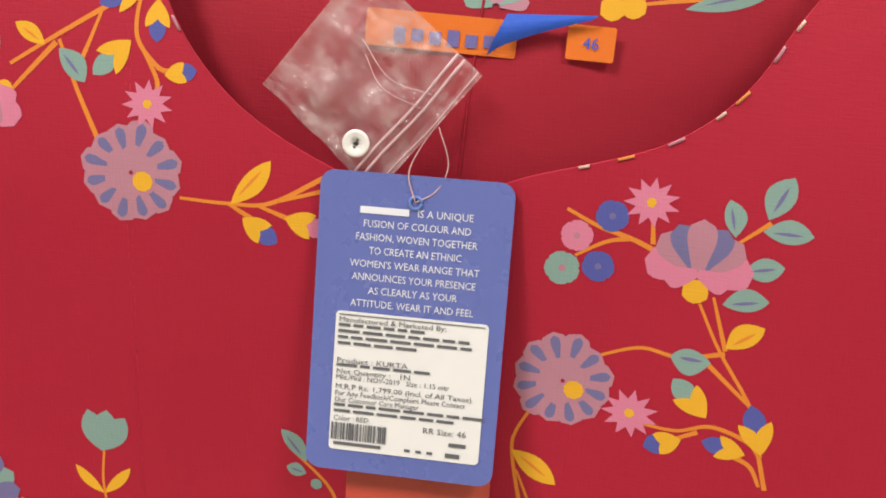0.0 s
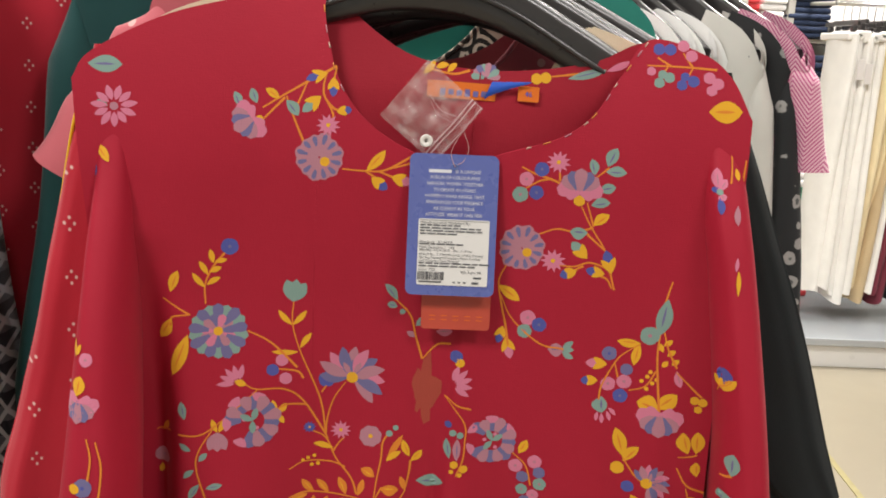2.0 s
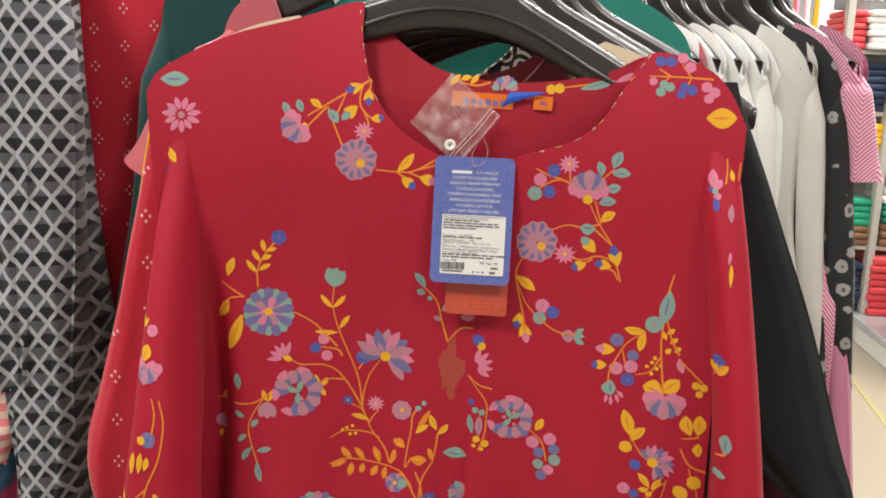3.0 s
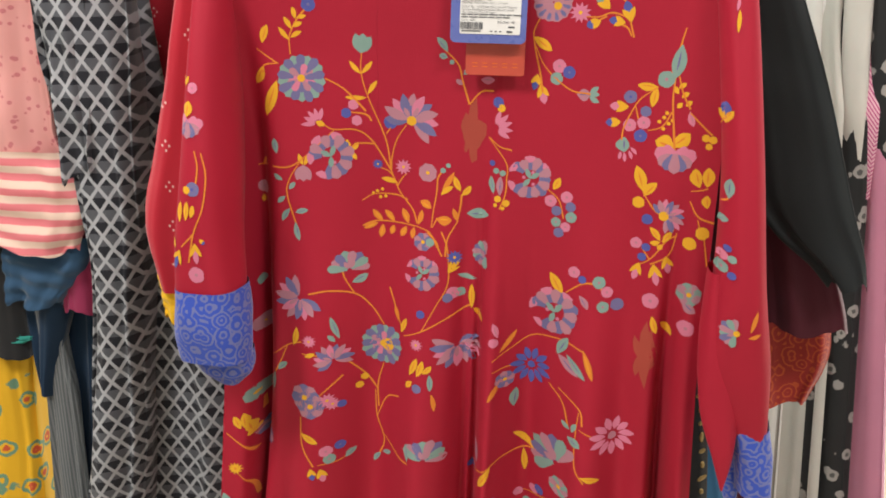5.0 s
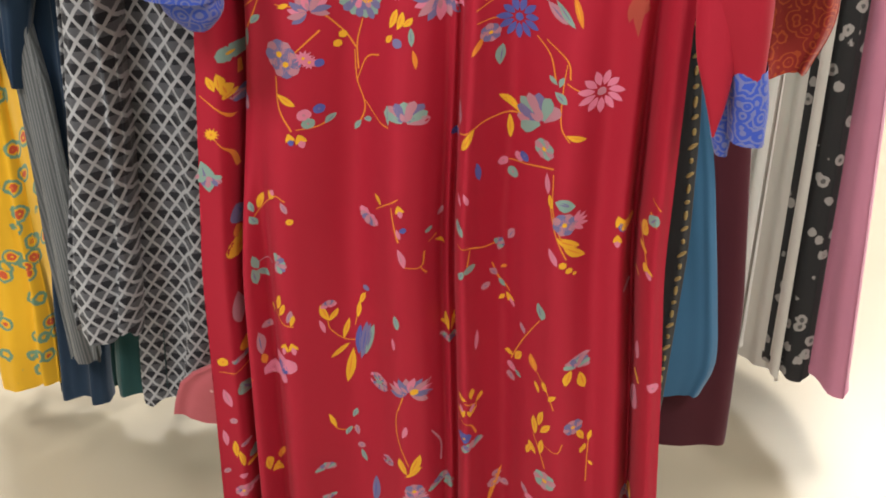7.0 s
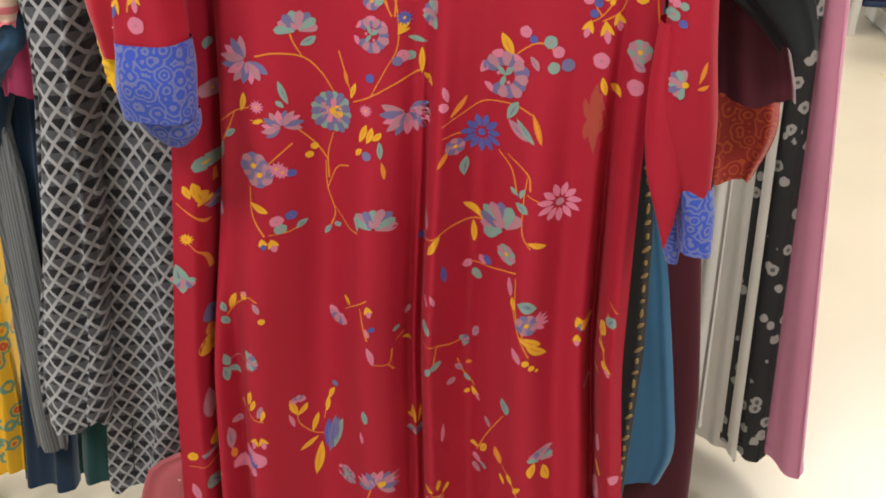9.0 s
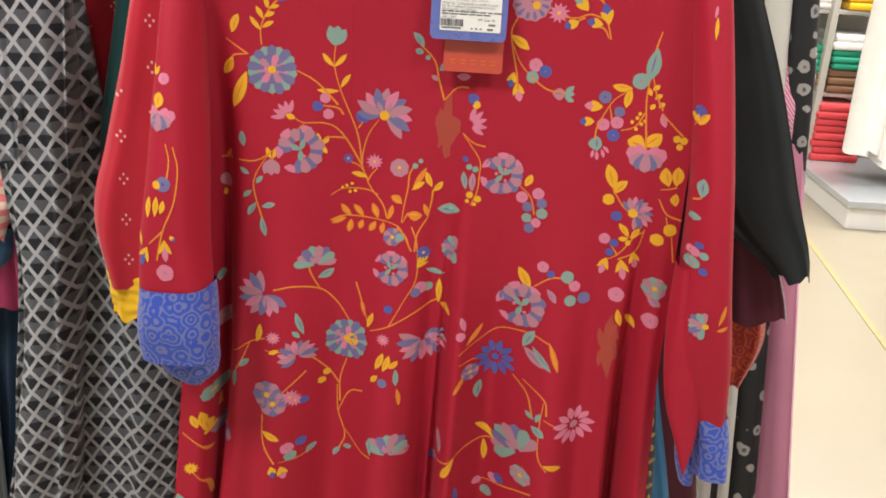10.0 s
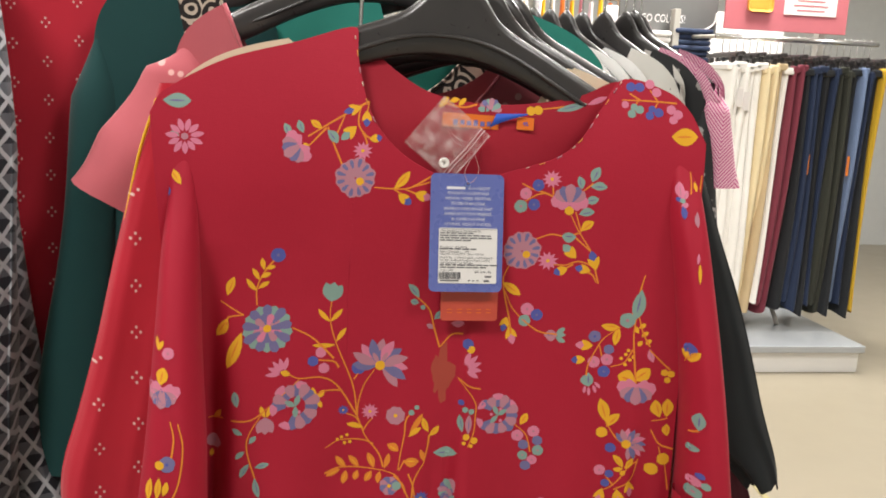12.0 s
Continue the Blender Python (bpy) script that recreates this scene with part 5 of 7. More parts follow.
rosette("t", 0.064, 0.892, 0.0066)
rosette("t", 0.069, 0.868, 0.0061)
rosette("p", 0.072, 0.883, 0.0060)
dot("g", 0.082, 0.871, 0.0072)
leaf("m", 0.046, 0.877, 0.055, 0.864, 0.0066)
ring_flower(0.023, 0.854, 0.0240, 20)
stem("o", (-0.036, 0.799), (-0.017, 0.811), (0.005, 0.824), (0.033, 0.827), (0.053, 0.821))
leaf("o", -0.029, 0.807, -0.013, 0.830, 0.0051)
leaf("t", 0.028, 0.811, 0.038, 0.831, 0.0096)
leaf("m", 0.029, 0.811, 0.050, 0.794, 0.0102)
leaf("t", 0.037, 0.814, 0.057, 0.792, 0.0068)
leaf("o", 0.053, 0.823, 0.064, 0.792, 0.0062)
star(0.002, 0.789, 0.0210, "b")
stem("o", (0.021, 0.776), (0.036, 0.761), (0.043, 0.739))
stem("o", (-0.035, 0.787), (-0.021, 0.790), (-0.010, 0.788))
rosette("m", -0.023, 0.776, 0.0098)
leaf("o", -0.028, 0.775, -0.039, 0.755, 0.0051)
dot("p", -0.035, 0.819, 0.0056)
leaf("p", -0.031, 0.824, -0.036, 0.840, 0.0062)
leaf("t", -0.014, 0.741, -0.012, 0.763, 0.0092)
rosette("p", 0.112, 0.879, 0.0082)
leaf("y", 0.115, 0.864, 0.120, 0.846, 0.0066)
leaf("y", 0.123, 0.858, 0.134, 0.844, 0.0066)
rosette("p", 0.145, 0.860, 0.0082)
rosette("t", 0.145, 0.893, 0.0119)
leaf("m", 0.140, 0.885, 0.152, 0.876, 0.0087)
blot("n", 0.095, 0.853, 0.124, 0.784, 0.0243)
bud("y", "p", 0.099, 0.915, 0.095, 0.899, 0.0076)
bud("y", "p", 0.112, 0.916, 0.116, 0.897, 0.0081)
bud("y", "p", 0.122, 0.925, 0.126, 0.909, 0.0075)
stem("o", (0.096, 0.911), (0.110, 0.922), (0.127, 0.951))
leaf("t", -0.055, 0.880, -0.074, 0.884, 0.0055)
half_flower(-0.046, 0.907, 0.0143, 180)
rosette("m", -0.278, 0.815, 0.0096)
leaf("t", -0.280, 0.857, -0.278, 0.869, 0.0055)
SURFACE[0] = front_y
rosette("t", -0.287, 0.738, 0.0094)
stem("o", (-0.285, 0.726), (-0.286, 0.711))
leaf("y", -0.299, 0.703, -0.305, 0.719, 0.0076)
leaf("y", -0.295, 0.702, -0.296, 0.721, 0.0076)
leaf("y", -0.291, 0.694, -0.293, 0.711, 0.0070)
leaf("y", -0.294, 0.692, -0.288, 0.697, 0.0063)
stem("o", (-0.314, 0.699), (-0.297, 0.681), (-0.291, 0.668))
rosette("m", -0.280, 0.687, 0.0117)
burst("y", -0.307, 0.656, 0.0077)
stem("o", (-0.305, 0.652), (-0.296, 0.633), (-0.295, 0.607))
leaf("t", -0.322, 0.625, -0.317, 0.588, 0.0183)
rosette("m", -0.227, 0.748, 0.0158)
burst("p", -0.205, 0.743, 0.0085)
dot("b", -0.192, 0.736, 0.0049)
stem("o", (-0.232, 0.725), (-0.231, 0.693), (-0.220, 0.667))
leaf("y", -0.232, 0.707, -0.215, 0.694, 0.0075)
bud("y", "b", -0.223, 0.665, -0.221, 0.652, 0.0076)
bud("y", "p", -0.214, 0.663, -0.211, 0.648, 0.0082)
rosette("t", -0.205, 0.673, 0.0063)
rosette("p", -0.208, 0.683, 0.0069)
rosette("b", -0.195, 0.687, 0.0056)
leaf("t", -0.191, 0.669, -0.181, 0.678, 0.0069)
stem("o", (-0.216, 0.668), (-0.197, 0.668), (-0.185, 0.674))
stem("o", (-0.161, 0.745), (-0.160, 0.713), (-0.152, 0.686), (-0.159, 0.665))
stem("o", (-0.160, 0.713), (-0.148, 0.739), (-0.133, 0.746))
stem("o", (-0.152, 0.692), (-0.134, 0.676), (-0.122, 0.674))
leaf("t", -0.154, 0.670, -0.144, 0.675, 0.0057)
leaf("t", -0.157, 0.668, -0.165, 0.656, 0.0057)
half_flower(-0.104, 0.683, 0.0234, 80)
leaf("t", -0.122, 0.677, -0.123, 0.698, 0.0056)
SURFACE[0] = front_y
star(0.087, 0.730, 0.0219, "p")
stem("o", (0.031, 0.775), (0.053, 0.761), (0.057, 0.744))
stem("o", (0.053, 0.758), (0.051, 0.733), (0.052, 0.698), (0.062, 0.682))
stem("o", (0.054, 0.740), (0.066, 0.734), (0.078, 0.729))
leaf("y", 0.058, 0.689, 0.078, 0.684, 0.0064)
half_flower(0.032, 0.691, 0.0282, 135)
leaf("t", 0.045, 0.736, 0.036, 0.742, 0.0052)
leaf("t", 0.047, 0.734, 0.051, 0.745, 0.0051)
leaf("t", 0.043, 0.728, 0.056, 0.720, 0.0092)
rosette("t", 0.037, 0.665, 0.0113)
stem("o", (-0.058, 0.664), (-0.029, 0.683), (0.007, 0.688))
leaf("y", 0.010, 0.687, -0.014, 0.709, 0.0077)
leaf("y", -0.003, 0.685, -0.001, 0.657, 0.0071)
leaf("y", -0.034, 0.681, -0.047, 0.655, 0.0072)
dot("b", -0.058, 0.661, 0.0050)
leaf("m", -0.050, 0.679, -0.052, 0.703, 0.0062)
stem("o", (-0.007, 0.631), (0.010, 0.634), (0.049, 0.650))
rosette("p", -0.007, 0.630, 0.0055)
rosette("t", 0.004, 0.618, 0.0067)
rosette("b", 0.016, 0.644, 0.0055)
rosette("p", 0.010, 0.640, 0.0055)
leaf("p", 0.042, 0.642, 0.045, 0.620, 0.0060)
stem("o", (0.049, 0.644), (0.052, 0.603), (0.064, 0.572), (0.079, 0.551))
leaf("t", 0.056, 0.619, 0.072, 0.613, 0.0102)
stem("o", (0.155, 0.604), (0.148, 0.616))
SURFACE[0] = front_y
leaf("g", -0.155, 0.103, -0.151, 0.156, 0.0121)
rosette("m", -0.095, 0.159, 0.0139)
rosette("p", -0.326, 0.131, 0.0114)
leaf("o", -0.278, 0.180, -0.271, 0.199, 0.0080)
rosette("t", -0.056, 0.148, 0.0069)
rosette("m", 0.005, 0.156, 0.0090)
leaf("o", -0.003, 0.116, 0.013, 0.184, 0.0070)
SURFACE[0] = front_y
leaf("t", -0.308, 1.272, -0.286, 1.272, 0.0121)
star(-0.291, 1.243, 0.0150, "p")
leaf("t", -0.295, 1.243, -0.302, 1.247, 0.0045)
leaf("y", 0.136, 1.257, 0.159, 1.258, 0.0161)
stem("o", (0.091, 1.288), (0.116, 1.288), (0.140, 1.287))
stem("o", (0.098, 1.294), (0.108, 1.288))
stem("o", (0.116, 1.298), (0.123, 1.288))
stem("o", (0.106, 1.288), (0.101, 1.281))
stem("o", (0.123, 1.287), (0.119, 1.279))
dot("b", 0.099, 1.300, 0.0048)
dot("b", 0.107, 1.300, 0.0048)
dot("p", 0.116, 1.303, 0.0048)
dot("p", 0.122, 1.296, 0.0048)
dot("p", 0.094, 1.284, 0.0037)
dot("t", 0.100, 1.276, 0.0043)
dot("t", 0.107, 1.280, 0.0043)
dot("t", 0.102, 1.282, 0.0037)
dot("b", 0.116, 1.275, 0.0043)
dot("b", 0.124, 1.278, 0.0048)
dot("b", 0.118, 1.281, 0.0037)
dot("p", 0.135, 1.281, 0.0048)
dot("p", 0.141, 1.277, 0.0048)
dot("p", 0.137, 1.272, 0.0043)
half_flower(0.157, 1.202, 0.0163, 190)
dot("t", 0.152, 1.199, 0.0032)
dot("b", 0.153, 1.187, 0.0049)
stem("o", (0.164, 1.224), (0.163, 1.206))
SURFACE[0] = sleeve_l_y
stem("o", (-0.315, 1.263), (-0.310, 1.244), (-0.305, 1.233), (-0.299, 1.225))
leaf("y", -0.315, 1.258, -0.316, 1.240, 0.0055)
leaf("y", -0.305, 1.234, -0.299, 1.224, 0.0049)
leaf("y", -0.303, 1.217, -0.293, 1.204, 0.0062)
leaf("p", -0.309, 1.209, -0.307, 1.219, 0.0078)
dot("t", -0.306, 1.207, 0.0026)
leaf("b", -0.307, 1.203, -0.309, 1.194, 0.0043)
leaf("b", -0.305, 1.203, -0.303, 1.194, 0.0044)
leaf("y", -0.306, 1.073, -0.308, 1.084, 0.0038)
leaf("y", -0.305, 1.074, -0.302, 1.082, 0.0034)
rosette("p", -0.298, 1.072, 0.0051)
lotus(-0.302, 1.040, 0.0154, 265)
leaf("y", -0.304, 1.047, -0.301, 1.061, 0.0102)
stem("o", (-0.295, 1.019), (-0.292, 1.004), (-0.295, 0.982))
SURFACE[0] = sleeve_l_y
stem("o", (-0.289, 1.017), (-0.285, 0.997), (-0.288, 0.969), (-0.298, 0.944), (-0.304, 0.917))
rosette("g", -0.297, 0.985, 0.0070)
dot("y", -0.303, 0.984, 0.0042)
leaf("y", -0.312, 0.954, -0.310, 0.973, 0.0057)
leaf("y", -0.305, 0.956, -0.303, 0.974, 0.0056)
leaf("y", -0.300, 0.959, -0.297, 0.971, 0.0052)
stem("o", (-0.311, 0.931), (-0.298, 0.944))
bud("y", "b", -0.313, 0.928, -0.320, 0.911, 0.0067)
bud("y", "p", -0.297, 0.936, -0.296, 0.918, 0.0071)
bud("y", "b", -0.292, 0.940, -0.288, 0.936, 0.0052)
leaf("y", -0.319, 0.928, -0.322, 0.940, 0.0043)
rosette("p", -0.297, 0.906, 0.0082)
SURFACE[0] = sleeve_r_y
bud("y", "b", 0.157, 1.057, 0.156, 1.073, 0.0086)
stem("o", (0.154, 1.056), (0.159, 1.067))
leaf("t", 0.164, 0.997, 0.164, 1.014, 0.0070)
leaf("t", 0.162, 0.975, 0.160, 0.982, 0.0076)
dot("p", 0.164, 0.949, 0.0049)
rosette("t", 0.164, 0.939, 0.0055)
stem("o", (0.160, 0.992), (0.164, 0.997))
SURFACE[0] = sleeve_r_y
half_flower(0.180, 0.884, 0.0136, 180)
dot("y", 0.181, 0.884, 0.0032)
leaf("o", 0.192, 0.886, 0.196, 0.906, 0.0041)
leaf("o", 0.191, 0.881, 0.201, 0.885, 0.0041)
leaf("t", 0.172, 0.813, 0.165, 0.841, 0.0059)
leaf("t", 0.167, 0.831, 0.162, 0.839, 0.0043)
dot("t", 0.171, 0.948, 0.0040)
dot("b", 0.172, 0.934, 0.0040)
dot("b", 0.167, 0.956, 0.0035)
SURFACE[0] = back_y
leaf("y", -0.073, 1.274, -0.064, 1.284, 0.0052)
leaf("y", -0.064, 1.279, -0.054, 1.282, 0.0047)
leaf("y", -0.055, 1.276, -0.048, 1.283, 0.0047)
stem("o", (-0.072, 1.279), (-0.051, 1.275), (-0.038, 1.278))
half_flower(-0.026, 1.273, 0.0116, 90)
dot("y", 0.013, 1.274, 0.0048)
dot("y", 0.020, 1.275, 0.0048)
stem("o", (0.024, 1.276), (0.045, 1.279))
leaf("t", 0.037, 1.275, 0.066, 1.283, 0.0065)
leaf("p", 0.066, 1.282, 0.084, 1.290, 0.0054)

SURFACE[0] = front_y
stem("o", (-0.279, 0.549), (-0.267, 0.566), (-0.245, 0.590), (-0.232, 0.586))
leaf("y", -0.272, 0.562, -0.263, 0.584, 0.0077)
bud("y", "p", -0.253, 0.584, -0.246, 0.596, 0.0077)
leaf("t", -0.276, 0.559, -0.279, 0.573, 0.0058)
leaf("m", -0.237, 0.585, -0.231, 0.571, 0.0069)
rosette("y", -0.229, 0.561, 0.0041)
leaf("t", -0.280, 0.555, -0.274, 0.542, 0.0069)
half_flower(-0.315, 0.608, 0.0144, 270)
leaf("g", -0.300, 0.561, -0.299, 0.529, 0.0064)
leaf("y", -0.300, 0.524, -0.305, 0.493, 0.0092)
leaf("o", -0.302, 0.535, -0.303, 0.517, 0.0032)
lotus(-0.151, 0.555, 0.0144, 250)
stem("o", (-0.140, 0.571), (-0.126, 0.585), (-0.111, 0.597))
leaf("y", -0.133, 0.580, -0.141, 0.589, 0.0061)
bud("y", "p", -0.111, 0.590, -0.108, 0.576, 0.0069)
stem("o", (-0.119, 0.585), (-0.115, 0.560), (-0.111, 0.544))
dot("b", -0.106, 0.559, 0.0041)
leaf("p", -0.113, 0.561, -0.109, 0.548, 0.0045)
leaf("p", -0.112, 0.536, -0.105, 0.510, 0.0070)
stem("o", (-0.105, 0.511), (-0.089, 0.506), (-0.086, 0.524))
stem("o", (-0.090, 0.507), (-0.084, 0.494))
dot("t", -0.083, 0.548, 0.0034)
leaf("m", -0.076, 0.557, -0.071, 0.568, 0.0051)
leaf("y", -0.078, 0.528, -0.068, 0.521, 0.0045)
stem("o", (-0.083, 0.532), (-0.077, 0.535))
leaf("p", -0.049, 0.605, -0.045, 0.593, 0.0038)
leaf("p", -0.042, 0.610, -0.037, 0.595, 0.0046)
leaf("t", -0.049, 0.574, -0.042, 0.557, 0.0092)
leaf("b", -0.031, 0.640, -0.028, 0.617, 0.0051)
stem("o", (-0.048, 0.544), (-0.036, 0.540), (-0.024, 0.530), (-0.011, 0.528))
half_flower(-0.009, 0.525, 0.0090, 20)
stem("o", (-0.034, 0.537), (-0.036, 0.517))
rosette("t", -0.034, 0.512, 0.0052)
leaf("t", -0.040, 0.514, -0.045, 0.501, 0.0069)
leaf("m", 0.003, 0.533, 0.010, 0.551, 0.0077)
stem("o", (-0.013, 0.504), (-0.005, 0.481), (0.009, 0.464))
leaf("m", -0.007, 0.484, -0.015, 0.497, 0.0058)
rosette("m", -0.018, 0.476, 0.0048)
bud("y", "p", 0.005, 0.461, 0.015, 0.449, 0.0077)
leaf("y", 0.003, 0.456, -0.003, 0.450, 0.0061)
leaf("t", -0.005, 0.479, 0.003, 0.467, 0.0051)
leaf("o", -0.004, 0.493, 0.004, 0.497, 0.0046)
leaf("t", 0.053, 0.616, 0.074, 0.612, 0.0138)
stem("o", (0.046, 0.619), (0.052, 0.594), (0.058, 0.575), (0.070, 0.550))
rosette("m", 0.065, 0.592, 0.0138)
fan(0.072, 0.593, 0.0162, 10)
leaf("y", 0.057, 0.576, 0.082, 0.563, 0.0100)
leaf("y", 0.065, 0.568, 0.089, 0.548, 0.0092)
leaf("p", 0.051, 0.560, 0.061, 0.541, 0.0077)
dot("y", 0.067, 0.543, 0.0048)
dot("y", 0.074, 0.536, 0.0041)
dot("y", 0.080, 0.531, 0.0023)
leaf("y", 0.047, 0.621, 0.050, 0.606, 0.0058)
bud("y", "b", 0.118, 0.597, 0.125, 0.580, 0.0092)
rosette("y", 0.128, 0.585, 0.0069)
bud("y", "p", 0.120, 0.575, 0.121, 0.561, 0.0084)
stem("o", (0.142, 0.587), (0.147, 0.572), (0.154, 0.547))
leaf("y", 0.145, 0.581, 0.146, 0.602, 0.0058)
leaf("y", 0.144, 0.572, 0.150, 0.567, 0.0058)
bud("y", "p", 0.150, 0.556, 0.156, 0.543, 0.0077)
dot("o", 0.146, 0.528, 0.0023)
leaf("t", 0.148, 0.602, 0.155, 0.618, 0.0096)
stem("o", (0.148, 0.632), (0.157, 0.624))
leaf("m", 0.136, 0.497, 0.139, 0.506, 0.0069)
leaf("t", -0.281, 0.504, -0.278, 0.484, 0.0054)
leaf("t", -0.282, 0.487, -0.280, 0.464, 0.0058)
leaf("t", -0.279, 0.483, -0.268, 0.470, 0.0070)
stem("m", (-0.278, 0.492), (-0.254, 0.503))
half_flower(-0.250, 0.506, 0.0144, 0)
stem("o", (-0.257, 0.437), (-0.248, 0.424), (-0.235, 0.419))
leaf("y", -0.260, 0.430, -0.268, 0.434, 0.0069)
leaf("y", -0.254, 0.440, -0.248, 0.463, 0.0069)
leaf("y", -0.251, 0.433, -0.243, 0.452, 0.0061)
rosette("m", -0.275, 0.402, 0.0057)
leaf("m", -0.242, 0.425, -0.236, 0.443, 0.0069)
leaf("y", -0.238, 0.420, -0.234, 0.436, 0.0054)
bud("y", "p", -0.246, 0.395, -0.250, 0.378, 0.0069)
bud("y", "p", -0.239, 0.396, -0.236, 0.379, 0.0069)
leaf("m", -0.283, 0.398, -0.282, 0.363, 0.0064)
leaf("o", -0.282, 0.364, -0.280, 0.346, 0.0045)
dot("p", -0.272, 0.336, 0.0124)
dot("p", -0.246, 0.360, 0.0131)
dot("p", -0.255, 0.363, 0.0131)
dot("p", -0.258, 0.340, 0.0117)
dot("b", -0.255, 0.354, 0.0103)
leaf("y", -0.308, 0.377, -0.308, 0.352, 0.0054)
half_flower(-0.311, 0.354, 0.0076, 270)
stem("o", (-0.335, 0.338), (-0.315, 0.334), (-0.292, 0.332))
rosette("y", -0.329, 0.353, 0.0069)
leaf("t", -0.310, 0.287, -0.314, 0.314, 0.0070)
leaf("p", -0.333, 0.310, -0.326, 0.280, 0.0100)
leaf("m", -0.308, 0.446, -0.309, 0.400, 0.0049)
lotus(-0.200, 0.437, 0.0085, 85)
leaf("y", -0.208, 0.440, -0.201, 0.414, 0.0070)
leaf("y", -0.191, 0.428, -0.201, 0.413, 0.0070)
stem("o", (-0.202, 0.415), (-0.199, 0.399), (-0.185, 0.379), (-0.170, 0.375))
leaf("y", -0.187, 0.380, -0.180, 0.409, 0.0064)
leaf("y", -0.181, 0.372, -0.201, 0.357, 0.0070)
leaf("y", -0.177, 0.363, -0.185, 0.311, 0.0108)
leaf("g", -0.168, 0.347, -0.158, 0.408, 0.0115)
leaf("t", -0.162, 0.355, -0.148, 0.409, 0.0084)
leaf("b", -0.171, 0.353, -0.167, 0.400, 0.0084)
leaf("g", -0.164, 0.354, -0.153, 0.408, 0.0061)
stem("o", (-0.174, 0.398), (-0.168, 0.427), (-0.163, 0.446))
leaf("y", -0.171, 0.409, -0.167, 0.434, 0.0061)
leaf("y", -0.167, 0.430, -0.159, 0.449, 0.0061)
dot("g", -0.158, 0.456, 0.0048)
leaf("p", -0.210, 0.419, -0.205, 0.397, 0.0045)
leaf("t", -0.117, 0.444, -0.114, 0.424, 0.0077)
leaf("p", -0.121, 0.409, -0.119, 0.391, 0.0046)
ring_flower(-0.143, 0.323, 0.0132, 0)
leaf("t", -0.152, 0.330, -0.136, 0.316, 0.0069)
aster(-0.101, 0.328, 0.0264, 75)
dot("y", -0.095, 0.330, 0.0055)
stem("o", (-0.107, 0.328), (-0.115, 0.298))
leaf("y", -0.060, 0.402, -0.065, 0.428, 0.0064)
leaf("y", -0.058, 0.401, -0.050, 0.439, 0.0064)
leaf("y", -0.061, 0.407, -0.071, 0.415, 0.0061)
half_flower(-0.061, 0.395, 0.0105, 270)
stem("o", (-0.033, 0.324), (-0.020, 0.312))
leaf("y", -0.031, 0.328, -0.042, 0.333, 0.0069)
leaf("y", -0.026, 0.326, -0.026, 0.342, 0.0051)
leaf("y", -0.021, 0.315, -0.016, 0.326, 0.0058)
leaf("p", -0.024, 0.422, -0.024, 0.394, 0.0038)
leaf("t", 0.044, 0.481, 0.050, 0.461, 0.0108)
stem("o", (0.048, 0.459), (0.029, 0.413), (0.016, 0.369))
leaf("m", 0.031, 0.424, 0.025, 0.436, 0.0069)
leaf("y", 0.019, 0.377, 0.007, 0.376, 0.0077)
leaf("y", 0.021, 0.374, 0.029, 0.395, 0.0069)
rosette("p", 0.017, 0.358, 0.0062)
rosette("m", 0.017, 0.342, 0.0062)
leaf("t", 0.021, 0.357, 0.031, 0.356, 0.0069)
leaf("o", 0.040, 0.403, 0.048, 0.382, 0.0100)
stem("o", (0.050, 0.383), (0.063, 0.365), (0.073, 0.342))
leaf("y", 0.054, 0.355, 0.048, 0.368, 0.0051)
leaf("y", 0.063, 0.363, 0.058, 0.376, 0.0061)
leaf("y", 0.066, 0.352, 0.074, 0.364, 0.0061)
half_flower(0.094, 0.403, 0.0150, 80)
leaf("m", 0.080, 0.411, 0.107, 0.420, 0.0108)
leaf("y", 0.088, 0.402, 0.084, 0.380, 0.0100)
leaf("y", 0.098, 0.395, 0.106, 0.369, 0.0092)
leaf("y", 0.160, 0.397, 0.164, 0.387, 0.0051)
leaf("p", 0.163, 0.374, 0.164, 0.329, 0.0070)
rosette("p", 0.178, 0.405, 0.0069)
leaf("p", 0.157, 0.443, 0.159, 0.415, 0.0038)
stem("o", (-0.207, 0.266), (-0.201, 0.242), (-0.190, 0.232), (-0.174, 0.234))
leaf("y", -0.207, 0.268, -0.200, 0.241, 0.0051)
leaf("t", -0.181, 0.251, -0.176, 0.266, 0.0069)
leaf("t", -0.190, 0.223, -0.183, 0.236, 0.0069)
leaf("m", -0.175, 0.220, -0.178, 0.238, 0.0069)
rosette("m", -0.172, 0.202, 0.0055)
leaf("t", -0.172, 0.195, -0.165, 0.174, 0.0069)
rosette("m", -0.326, 0.257, 0.0052)
leaf("p", -0.340, 0.243, -0.338, 0.215, 0.0069)
leaf("y", -0.328, 0.193, -0.328, 0.223, 0.0077)
leaf("y", -0.321, 0.175, -0.324, 0.205, 0.0064)
leaf("y", -0.318, 0.177, -0.314, 0.168, 0.0049)
rosette("m", -0.318, 0.213, 0.0039)
rosette("b", -0.330, 0.134, 0.0062)
rosette("p", -0.324, 0.158, 0.0048)
rosette("m", -0.342, 0.172, 0.0046)
leaf("t", -0.314, 0.195, -0.313, 0.175, 0.0058)
leaf("y", -0.286, 0.174, -0.287, 0.200, 0.0058)
leaf("y", -0.284, 0.166, -0.280, 0.178, 0.0051)
leaf("y", -0.276, 0.159, -0.283, 0.176, 0.0061)
